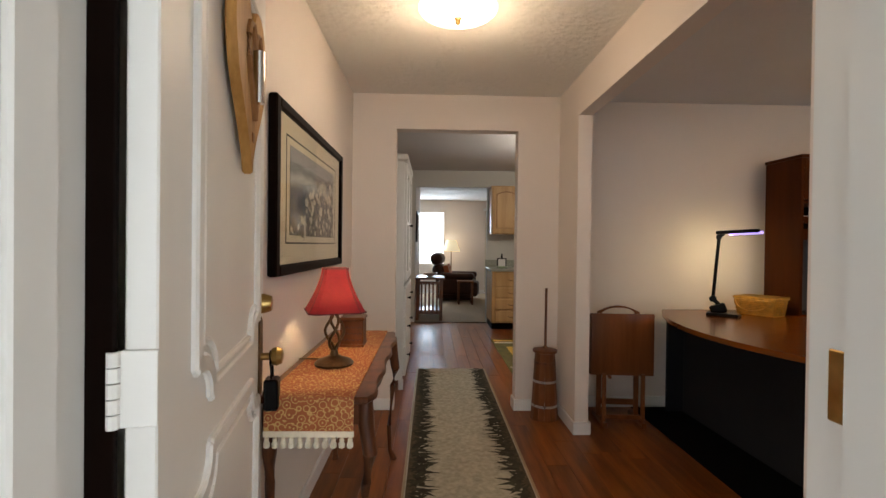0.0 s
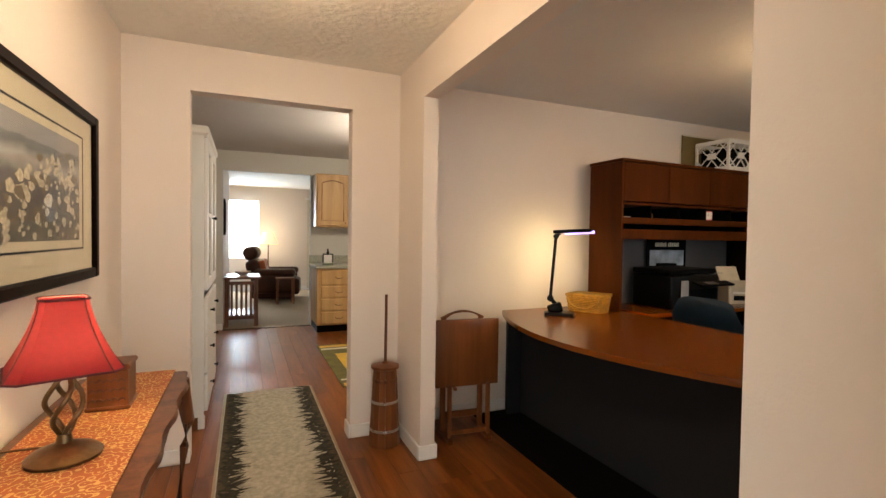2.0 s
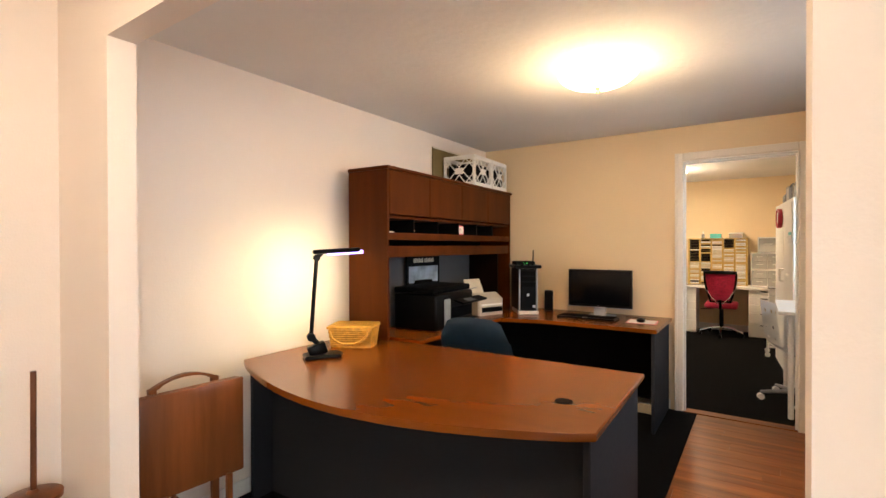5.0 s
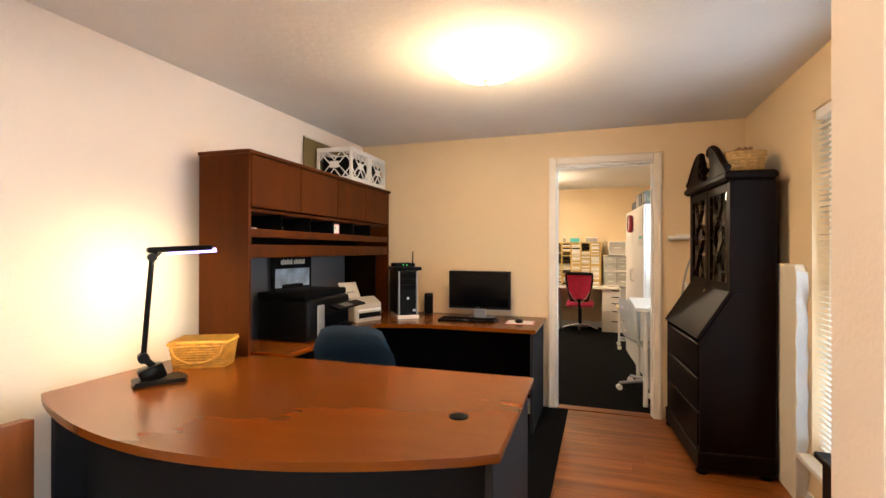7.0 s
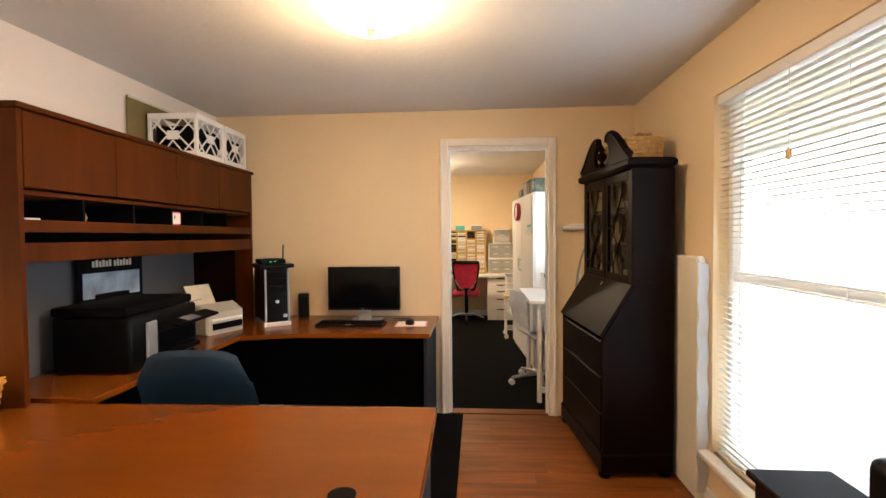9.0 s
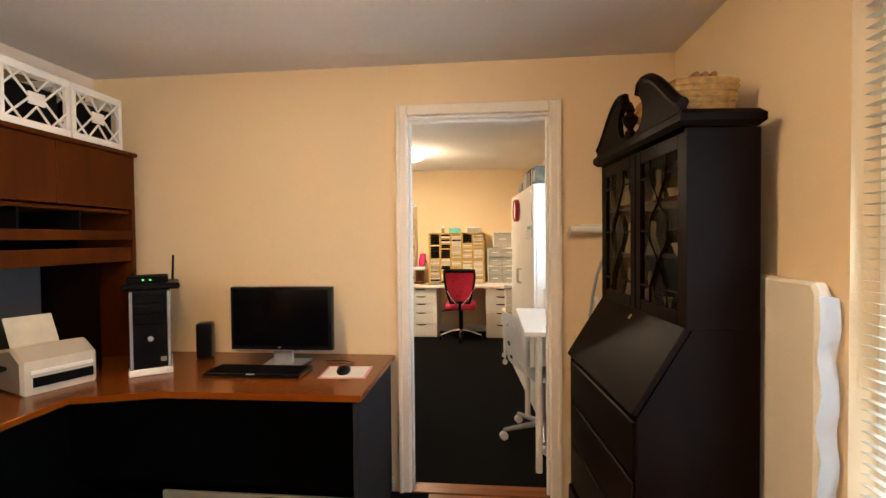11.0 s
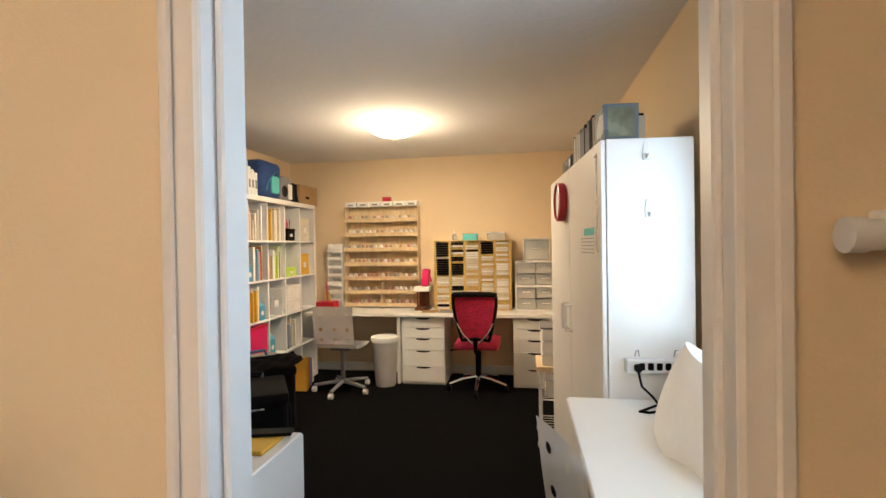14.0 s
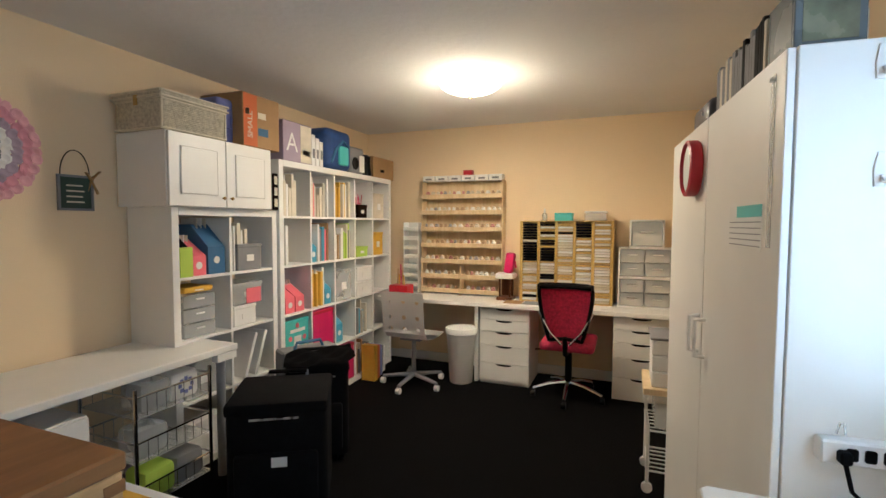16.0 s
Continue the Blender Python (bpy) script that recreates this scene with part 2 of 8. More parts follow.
sky_blue = mat("light_blue_card", (0.08, 0.33, 0.50), 0.6, vary=0.08)
mid_blue = mat("blue_card", (0.04, 0.13, 0.26), 0.6, vary=0.1)
teal = mat("teal_card", (0.10, 0.50, 0.48), 0.6, vary=0.06)
yellow = mat("yellow_card", (0.70, 0.42, 0.04), 0.6, vary=0.1)
lime = mat("lime_card", (0.45, 0.62, 0.08), 0.6, vary=0.06)
cream_card = mat("cream_card", (0.66, 0.60, 0.48), 0.7, vary=0.1, scale=12)
kraft = mat("brown_cardboard", (0.36, 0.22, 0.10), 0.8, vary=0.08, scale=9, bump=0.05, bscale=120)
orange_card = mat("orange_print", (0.58, 0.14, 0.04), 0.7, vary=0.06)
lilac = mat("lilac_card", (0.38, 0.30, 0.38), 0.7, vary=0.06)
grey_card = mat("grey_card", (0.22, 0.22, 0.23), 0.7, vary=0.1)
blue_bag = mat("blue_nylon", (0.02, 0.06, 0.20), 0.7, vary=0.2, scale=20, bump=0.2, bscale=200)
periwinkle = mat("periwinkle_cloth", (0.16, 0.18, 0.42), 0.75, vary=0.1, scale=20, bump=0.15, bscale=200)
red_plastic = mat("red_plastic", (0.42, 0.01, 0.025), 0.4, vary=0.08)
gold_card = mat("gold_pattern_card", (0.55, 0.36, 0.10), 0.45, vary=0.45, scale=90)
green_glow = mat("green_led", (0.1, 1.0, 0.2), 0.4, vary=0, emit=1.5)

# ---- mesh helpers ----


def box(x0, y0, z0, x1, y1, z1, bev=0.0, b=None, m=None, seg=1):
    b = b or bmesh.new()
    mt = Matrix.Translation(((x0 + x1) / 2, (y0 + y1) / 2, (z0 + z1) / 2)) @ Matrix.Diagonal((abs(x1 - x0), abs(y1 - y0), abs(z1 - z0), 1))
    vs = bmesh.ops.create_cube(b, size=1, matrix=mt)["verts"]
    if bev:
        es = list({e for v in vs for e in v.link_edges})
        r = bmesh.ops.bevel(b, geom=es, offset=bev, segments=seg, affect="EDGES", profile=0.5)
        vs = list({v for f in r["faces"] for v in f.verts} | {v for v in vs if v.is_valid})
    if m is not None:
        bmesh.ops.transform(b, matrix=m, verts=vs)
    return b


def cyl(p0, p1, r0, r1=None, n=16, b=None):
    b = b or bmesh.new()
    p0, p1 = Vector(p0), Vector(p1)
    d = p1 - p0
    m = Matrix.Translation((p0 + p1) / 2) @ d.to_track_quat("Z", "Y").to_matrix().to_4x4()
    bmesh.ops.create_cone(b, cap_ends=True, segments=n, radius1=r0, radius2=r0 if r1 is None else r1, depth=d.length, matrix=m)
    return b


def lathe(prof, n=24, b=None, m=None):
    """A turned shape: prof is rows of radius, height."""
    b = b or bmesh.new()
    rings = []
    for r, z in prof:
        rings.append([b.verts.new((r * math.cos(2 * math.pi * i / n), r * math.sin(2 * math.pi * i / n), z)) for i in range(n)])
    for a, c in zip(rings, rings[1:]):
        for i in range(n):
            b.faces.new((a[i], a[(i + 1) % n], c[(i + 1) % n], c[i]))
    b.faces.new(rings[0][::-1]), b.faces.new(rings[-1])
    if m is not None:
        bmesh.ops.transform(b, matrix=m, verts=[v for r in rings for v in r])
    return b


def prism(poly, z0, z1, b=None, m=None, bev=0.0):
    """A flat outline in x and y, raised from z0 to z1."""
    b = b or bmesh.new()
    lo = [b.verts.new((x, y, z0)) for x, y in poly]
    hi = [b.verts.new((x, y, z1)) for x, y in poly]
    k = len(poly)
    fs = [b.faces.new(lo[::-1]), b.faces.new(hi)]
    fs += [b.faces.new((lo[i], lo[(i + 1) % k], hi[(i + 1) % k], hi[i])) for i in range(k)]
    vs = lo + hi
    if bev:
        es = [e for f in fs[:2] for e in f.edges]
        r = bmesh.ops.bevel(b, geom=es, offset=bev, segments=1, affect="EDGES")
        vs = list({v for f in r["faces"] for v in f.verts} | {v for v in vs if v.is_valid})
    bmesh.ops.recalc_face_normals(b, faces=b.faces)
    if m is not None:
        bmesh.ops.transform(b, matrix=m, verts=vs)
    return b


def tube(pts, r, n=8, b=None):
    b = b or bmesh.new()
    pts = [Vector(p) for p in pts]
    rings = []
    up = Vector((0.013, 0.021, 1))
    for i, p in enumerate(pts):
        d = (pts[min(i + 1, len(pts) - 1)] - pts[max(i - 1, 0)]).normalized()
        s = d.cross(up)
        s = s.normalized() if s.length > 0.05 else d.cross(Vector((1, 0.1, 0))).normalized()
        u = s.cross(d)
        rr = r[i] if isinstance(r, (list, tuple)) else r
        rings.append([b.verts.new(p + rr * (math.cos(2 * math.pi * k / n) * s + math.sin(2 * math.pi * k / n) * u)) for k in range(n)])
    for a, c in zip(rings, rings[1:]):
        for k in range(n):
            b.faces.new((a[k], a[(k + 1) % n], c[(k + 1) % n], c[k]))
    b.faces.new(rings[0][::-1]), b.faces.new(rings[-1])
    return b


def link(name, b, material, smooth=True):
    me = bpy.data.meshes.new(name)
    bmesh.ops.recalc_face_normals(b, faces=b.faces)
    b.to_mesh(me)
    b.free()
    me.materials.append(material)
    if smooth:
        me.shade_smooth()
        me.set_sharp_from_angle(angle=radians(32))
    return new(name, me)


def part(name, b, material, parent, label="", smooth=True):
    ob = link(name, b, material, smooth)
    ob.parent = parent
    if label:
        ob["label"] = label
    return ob


def again(ob, m, parent=None):
    """One more piece on the same mesh, at the pose m under its parent."""
    o = new(ob.name.split(".")[0], ob.data)
    o.parent = parent or ob.parent
    o.matrix_local = m
    return o


def lettering(text, size, material, parent, m, name="printed_word"):
    """Flat printed letters in the built-in font, lying in the pose m."""
    cu_ = bpy.data.curves.new(name, "FONT")
    cu_.body, cu_.size, cu_.align_x, cu_.extrude = text, size, "CENTER", 0.0006
    tmp = bpy.data.objects.new(name, cu_)
    me = bpy.data.meshes.new_from_object(tmp)
    bpy.data.objects.remove(tmp)
    me.transform(m)
    me.materials.clear()
    me.materials.append(material)
    ob = new(name, me)
    ob.parent = parent
    return ob


def thing(name, loc, rz=0.0, label="", category="", group=""):
    e = new(name)
    e.empty_display_size = 0.1
    e.matrix_world = pose(*loc, 0, 0, rz)
    return tagged(e, label, category, group)


def struct(name, b, material, label="", smooth=False):
    return tagged(link(name, b, material, smooth), label, "", "", "structure")


def boxes(rows, bev=0.0):
    b = bmesh.new()
    for r in rows:
        box(*r, bev, b)
    return b


def arc(cx, cy, r, a0, a1, n):
    return [(cx + r * math.cos(radians(a0 + (a1 - a0) * i / n)), cy + r * math.sin(radians(a0 + (a1 - a0) * i / n))) for i in range(n + 1)]


# ---- setting ----
H, HC = 2.33, 2.41          # ceilings: house, craft room
T = 2.9                     # top of the walls above the ceilings
struct("ground", boxes([(-40, -40, -0.35, 50, 60, -0.2)]), mat("lawn_ground", (0.08, 0.10, 0.05), 0.9, vary=0.3, scale=0.8), "dull green lawn outside the house")
struct("porch_slab", boxes([(-2.0, -2.2, -0.2, 2.5, 1.15, -0.06)]), mat("porch_concrete", (0.36, 0.35, 0.33), 0.85, vary=0.12, scale=5, bump=0.2, bscale=60), "grey concrete porch before the door")
# unseen slab, added and deepened to hold daylight back from the doorway
struct("porch_daylight_screen", boxes([(-3.2, -4.2, 2.45, 3.6, 1.1, 2.6)]), white_paint, "unseen white slab that keeps daylight off the entrance")
floor = struct("floor", boxes([(-0.4, 1.15, -0.2, 1.2, 4.2, -0.012), (1.2, 0.9, -0.2, 4.8, 4.2, -0.012), (-1.6, 4.2, -0.2, 4.8, 8.05, -0.012)]), mat("dark_joint", (0.05, 0.02, 0.01), 0.7, vary=0), "reddish brown laminate plank floor")
struct("floor_living", boxes([(-2.6, 8.05, -0.2, 4.5, 12.75, 0.0)]), carpet_beige, "beige living room carpet")
struct("floor_craft", boxes([(4.8, 1.1, -0.2, 9.35, 4.7, 0.0)]), carpet_black, "black carpet of the craft room")
# hall
struct("wall_hall_west", boxes([(-0.49, 1.15, -0.1, -0.37, 4.21, T)]), hall_paint, "pale cream hall wall")
struct("wall_hall_end", boxes([(-0.37, 4.10, -0.1, -0.05, 4.21, T), (0.85, 4.10, -0.1, 1.25, 4.21, T), (-0.05, 4.10, 2.075, 0.85, 4.21, T)]), hall_paint, "pale cream end wall with a plain opening")
struct("wall_hall_east", boxes([(1.16, 3.655, -0.1, 1.25, 4.10, T), (1.16, 1.30, -0.1, 1.25, 1.785, T), (1.16, 1.785, 2.075, 1.25, 3.655, T)]), hall_paint, "pale cream wall with a wide opening to the office")
struct("wall_front", boxes([(-0.49, 1.15, -0.2, -0.31, 1.30, T), (0.817, 1.15, -0.2, 1.25, 1.30, T), (-0.31, 1.15, 2.08, 0.817, 1.30, T)]), hall_paint, "front wall round the entrance door")
struct("ceiling_hall", boxes([(-0.37, 1.30, H, 1.16, 4.10, H + 0.1)]), ceil_hall, "white ceiling with a stippled texture coat")
# office
struct("wall_office_north", boxes([(1.25, 4.19, -0.1, 4.76, 4.31, T)]), hall_paint, "pale cream office wall")
struct("wall_office_east", boxes([(4.76, 2.373, -0.1, 4.865, 4.67, T), (4.76, 0.97, -0.1, 4.865, 1.587, T), (4.76, 1.587, 2.05, 4.865, 2.373, T)]), wall_paint, "cream wall with the craft room doorway")
struct("wall_office_south", boxes([(1.25, 0.83, -0.2, 2.58, 0.97, T), (3.58, 0.83, -0.2, 4.845, 0.97, T), (2.58, 0.83, -0.2, 3.58, 0.97, 0.28), (2.58, 0.83, 2.05, 3.58, 0.97, T)]), wall_paint, "cream wall with a tall window")
struct("wall_office_west", boxes([(1.13, 0.83, -0.2, 1.25, 1.15, T)]), wall_paint, "short cream wall piece")
struct("ceiling_office", boxes([(1.25, 0.97, H, 4.76, 4.19, H + 0.1)]), ceil_plain, "off-white office ceiling")
# craft room
struct("wall_craft_north", boxes([(4.845, 4.55, -0.1, 9.37, 4.67, T)]), wall_paint, "cream craft room wall behind the shelves")
struct("wall_craft_east", boxes([(9.25, 1.19, -0.1, 9.37, 4.55, T)]), wall_paint, "cream craft room end wall")
struct("wall_craft_south", boxes([(5.80, 1.05, -0.2, 9.37, 1.19, T), (4.845, 1.05, -0.2, 4.97, 1.19, T), (4.97, 1.05, -0.2, 5.80, 1.19, 0.68), (4.97, 1.05, 2.0, 5.80, 1.19, T)]), wall_paint, "cream craft room wall with a window")
struct("ceiling_craft", boxes([(4.845, 1.19, HC, 9.25, 4.55, HC + 0.1)]), ceil_plain, "off-white craft room ceiling")
# kitchen and living room
struct("wall_kitchen_west", boxes([(-1.72, 4.21, -0.1, -1.6, 8.05, T)]), grey_paint, "grey-cream kitchen wall")
struct("wall_kitchen_south", boxes([(-1.6, 4.09, -0.1, -0.49, 4.21, T)]), grey_paint, "grey-cream kitchen wall beside the hall")
struct("wall_kitchen_east", boxes([(4.79, 4.67, -0.1, 4.90, 8.15, T)]), grey_paint, "grey-cream kitchen end wall")
struct("wall_kitchen_north", boxes([(-2.6, 8.05, -0.1, -0.04, 8.15, T), (1.09, 8.05, -0.1, 4.79, 8.15, T), (-0.04, 8.05, 2.14, 1.09, 8.15, T)]), grey_paint, "grey-cream wall with an opening to the living room")
struct("ceiling_kitchen", boxes([(-1.6, 4.21, 2.40, 4.79, 8.05, 2.5)]), ceil_plain, "off-white kitchen ceiling")
struct("wall_living_west", boxes([(-0.22, 8.15, -0.1, -0.045, 11.0, T), (-2.6, 8.15, -0.1, -2.48, 12.75, T)]), hall_paint, "cream living room wall")
struct("wall_living_north", boxes([(-2.48, 12.6, -0.1, -0.62, 12.75, T), (0.52, 12.6, -0.1, 4.5, 12.75, T), (-0.62, 12.6, -0.1, 0.52, 12.75, 0.75), (-0.62, 12.6, 2.05, 0.52, 12.75, T)]), hall_paint, "pale living room wall")
struct("wall_living_east", boxes([(4.4, 8.15, -0.1, 4.5, 12.6, T)]), hall_paint, "pale living room side wall")
struct("ceiling_living", boxes([(-2.48, 8.15, 2.36, 4.4, 12.6, 2.46)]), ceil_hall, "cream living room ceiling")
struct("roof_deck", boxes([(-2.6, 0.9, T, 9.6, 12.9, T + 0.12)]), pale_siding, "closed roof deck above the ceilings")
struct("wall_outer", boxes([(-2.6, 4.0, -0.2, -1.73, 8.04, T), (9.38, 0.9, -0.2, 9.5, 4.8, T), (-0.8, 1.15, -0.2, -0.50, 4.0, T)]), pale_siding, "outer wall of the house")


def base(name, rows):
    struct(name, boxes(rows, 0.004), white_paint, "white painted baseboard")


BH = 0.085
base("baseboard_hall", [(-0.37, 1.32, 0, -0.356, 4.10, BH), (-0.356, 4.086, 0, -0.05, 4.10, BH), (0.85, 4.086, 0, 1.146, 4.10, BH), (0.836, 4.086, 0, 0.85, 4.21, BH),
                        (1.146, 3.655, 0, 1.16, 4.10, BH), (1.146, 3.641, 0, 1.264, 3.655, BH), (1.146, 1.31, 0, 1.16, 1.785, BH), (1.146, 1.785, 0, 1.264, 1.799, BH)])
base("baseboard_office", [(1.25, 3.655, 0, 1.264, 4.19, BH), (1.264, 4.176, 0, 4.76, 4.19, BH), (4.746, 2.45, 0, 4.76, 4.176, BH), (1.264, 0.97, 0, 4.76, 0.984, BH), (1.25, 0.984, 0, 1.264, 1.785, BH)])
base("baseboard_craft", [(4.845, 4.536, 0, 9.25, 4.55, BH), (9.236, 1.19, 0, 9.25, 4.536, BH), (4.845, 1.19, 0, 9.236, 1.204, BH)])
base("baseboard_kitchen", [(-0.04, 8.036, 0, -0.3, 8.05, BH), (-2.4, 12.586, 0, 4.4, 12.6, BH)])
struct("threshold_strip", boxes([(-0.04, 8.0, 0, 1.09, 8.06, 0.012)], 0.003), bronze, "dark metal strip between laminate and carpet")

# craft room doorway: lining, stop and casing
dj = thing("door_frame", (4.76, 1.98, 0), 0, "cream painted pocket door frame with a moulded casing", "door frame")
dj["kind"] = "structure"
for s in (-1, 1):
    part("jamb", box(-0.014, s * 0.375, 0, 0.107, s * 0.39, 2.05, 0.003), white_paint, dj)
    part("jamb_strip", box(0.02, s * 0.361, 0, 0.055, s * 0.375, 2.035, 0.004), white_paint, dj)
    part("casing", boxes([(-0.02, s * 0.377, 0, 0.0, s * 0.437, 2.112)], 0.006), cream_trim, dj)
    part("casing_rib", boxes([(-0.03, s * 0.415, 0, -0.02, s * 0.437, 2.112)], 0.004), cream_trim, dj)
    part("casing_inner", boxes([(0.107, s * 0.381, 0, 0.114, s * 0.437, 2.1)], 0.006), white_paint, dj)
part("head_jamb", box(-0.014, -0.375, 2.035, 0.107, 0.375, 2.05, 0.003), white_paint, dj)
part("head_strip", box(0.02, -0.361, 2.02, 0.055, 0.361, 2.035, 0.003), white_paint, dj)
part("head_casing", box(-0.022, -0.377, 2.052, 0.0, 0.377, 2.112, 0.006), cream_trim, dj)
part("strike_plate", box(0.062, -0.377, 0.83, 0.085, -0.371, 0.93, 0.002), brass, dj)
part("latch_plate", box(0.062, 0.371, 0.83, 0.085, 0.377, 0.93, 0.002), brass, dj, "small brass latch plate")
struct("door_sill", boxes([(4.76, 1.605, -0.012, 4.86, 2.355, 0.004)], 0.002), laminate, "wooden sill under the craft room doorway")

# front door frame
ff = thing("front_door_frame", (0.25, 1.15, 0), 0, "white painted front door frame with brass strike plate", "door frame")
ff["kind"] = "structure"
part("jamb", box(0.527, -0.03, -0.06, 0.567, 0.165, 2.08, 0.004), white_paint, ff)
part("jamb", box(-0.56, -0.03, -0.06, -0.52, 0.165, 2.08, 0.004), white_paint, ff)
part("door_stop", box(0.512, 0.02, -0.06, 0.527, 0.09, 2.07, 0.004), white_paint, ff)
part("door_stop", box(-0.52, 0.02, -0.06, -0.505, 0.09, 2.07, 0.004), white_paint, ff)
part("head_jamb", box(-0.52, -0.03, 2.05, 0.527, 0.165, 2.08, 0.004), white_paint, ff)
part("outer_casing", box(0.567, -0.05, -0.06, 0.69, 0.0, 2.2, 0.01), white_paint, ff)
part("outer_casing", box(-0.68, -0.05, -0.06, -0.56, 0.0, 2.2, 0.01), white_paint, ff)
# dark brown strip across the gap between jamb and open leaf
part("gap_strip", box(-0.52, 0.152, 0, -0.478, 0.163, 2.04, 0.002), mahogany, ff, "dark brown strip in the gap beside the door")
part("sill", box(-0.52, -0.03, -0.06, 0.527, 0.165, 0.006, 0.006), bronze, ff, "dark metal door sill")
part("strike_plate", box(0.5235, 0.095, 0.985, 0.5305, 0.125, 1.085, 0.002), brass, ff, "worn brass strike plate")


def window(name, cx, y, w, z0, z1, depth, label, slats, tilt):
    """A double-hung window in a south wall, with a blind inside it."""
    e = thing(name, (cx, y, z0), 0, label, "window")
    e["kind"] = "structure"
    h = z1 - z0
    zm = h * 0.5
    for s in (-1, 1):
        part("frame_side", box(s * (w / 2 - 0.04), -depth, 0, s * w / 2, -depth + 0.06, h, 0.004), white_paint, e)
    part("frame_head", box(-w / 2 + 0.04, -depth, h - 0.04, w / 2 - 0.04, -depth + 0.06, h, 0.004), white_paint, e)
    part("frame_foot", box(-w / 2 + 0.04, -depth, 0, w / 2 - 0.04, -depth + 0.06, 0.05, 0.004), white_paint, e)
    part("meeting_rail", box(-w / 2 + 0.04, -depth, zm - 0.025, w / 2 - 0.04, -depth + 0.05, zm + 0.025, 0.004), white_paint, e)
    for a, c in ((0.05, zm - 0.025), (zm + 0.025, h - 0.04)):
        p = part("pane", box(-w / 2 + 0.04, -depth + 0.02, a, w / 2 - 0.04, -depth + 0.025, c), glass, e)
        p.visible_shadow = False
    part("window_sill", box(-w / 2 - 0.03, -0.02, -0.03, w / 2 + 0.03, 0.06, 0.0, 0.006), white_paint, e)
    bl = thing("window_blind", (cx, y - 0.035, z0), 0, "white slatted blind hanging in the window, slats open", "blind")
    part("head_rail", box(-w / 2 + 0.01, -0.025, h - 0.05, w / 2 - 0.01, 0.025, h, 0.004), white_paint, bl)
    sl = part("slat", box(-w / 2 + 0.012, -0.0125, -0.0006, w / 2 - 0.012, 0.0125, 0.0006), blind_slat, bl)
    n = slats
    for i in range(n):
        m = pose(0, 0, 0.03 + (h - 0.1) * i / (n - 1), tilt)
        if i == 0:
            sl.matrix_local = m
        else:
            again(sl, m)
    part("bottom_rail", box(-w / 2 + 0.012, -0.012, 0.002, w / 2 - 0.012, 0.012, 0.016, 0.003), white_paint, bl)
    for x in (-w * 0.3, w * 0.3):
        part("ladder_cord", cyl((x, 0, 0.01), (x, 0, h - 0.04), 0.0012, n=5), white_plastic, bl)
    part("pull_cord", cyl((w * 0.2 - 0.5 * w + 0.25, 0.03, h - 0.35), (w * 0.2 - 0.5 * w + 0.25, 0.03, h - 0.05), 0.0015, n=5), white_plastic, bl)
    part("cord_knob", lathe([(0.004, 0), (0.011, 0.01), (0.012, 0.03), (0.004, 0.05)], 10, m=pose(w * 0.2 - 0.5 * w + 0.25, 0.03, h - 0.4)), boxwood, bl, "wooden cord pull")
    return e


window("window_1", 3.08, 0.97, 1.0, 0.28, 2.05, 0.13, "tall white double-hung window, bright outside", 60, 6)
window("window_2", 5.385, 1.19, 0.83, 0.68, 2.0, 0.13, "white window beside the wardrobe, bright outside", 46, 30)
tagged(struct("backdrop", boxes([(-14, -5.6, -0.2, 30, -5.55, 9)]), outside_glow, "plain bright overcast distance outside"), kind="structure")
struct("backdrop_garden", boxes([(2.7, -1.95, -0.2, 16, -1.9, 3.4)]), garden_glow, "plain bright distance outside the office window")
# added pale ground that catches the backdrop's glow, so the low panes look white
struct("bright_ground_slab", boxes([(1.3, -1.9, -0.2, 16, 0.82, -0.12)]), mat("pale_ground_reflector", (0.62, 0.61, 0.58), 0.85, vary=0.06, scale=4, bump=0.2, bscale=50), "pale slab added outside to brighten the lower window view")
struct("eaves_soffit", boxes([(1.3, -0.55, 2.12, 9.4, 0.82, 2.2)] + [(1.3, -0.5 + 0.15 * i, 2.11, 9.4, -0.49 + 0.15 * i, 2.12) for i in range(9)]), pale_siding, "pale boarded soffit under the eaves")
struct("backdrop_living", boxes([(-3.4, 13.8, 0, 3.6, 13.85, 3.2)]), outside_glow, "plain bright distance outside the living room")


def dome_light(name, x, y, z, r, d, label, material=None):
    e = thing(name, (x, y, z), 0, label, "ceiling lamp")
    part("base_plate", lathe([(r * 0.55, -0.03), (r * 0.6, -0.02), (r * 0.6, 0.0), (r * 0.3, 0.0)], 32), brass, e)
    prof = [(0.012, -d)] + [(r * math.sin(radians(a)), -0.03 - (d - 0.03) * math.cos(radians(a))) for a in range(8, 91, 8)] + [(r, -0.03), (r * 0.98, -0.022), (r * 0.5, -0.022)]
    g = part("glass_shade", lathe(prof, 40), material or dome_glass, e, "lit frosted glass bowl")
    g.visible_shadow = False
    part("finial", lathe([(0.005, -d - 0.03), (0.014, -d - 0.02), (0.01, -d - 0.008), (0.02, -d), (0.008, -d + 0.006)], 14), brass, e)
    return e


dome_light("hall_ceiling_lamp", 0.325, 2.776, H, 0.18, 0.075, "lit frosted glass bowl lamp with brass finial on the ceiling")
dome_light("office_ceiling_lamp", 3.05, 2.56, H, 0.21, 0.12, "lit wide frosted glass bowl lamp on the office ceiling")
dome_light("craft_ceiling_lamp", 7.75, 2.88, HC, 0.21, 0.11, "lit wide frosted glass bowl lamp on the craft room ceiling")

# ---- entrance hall ----


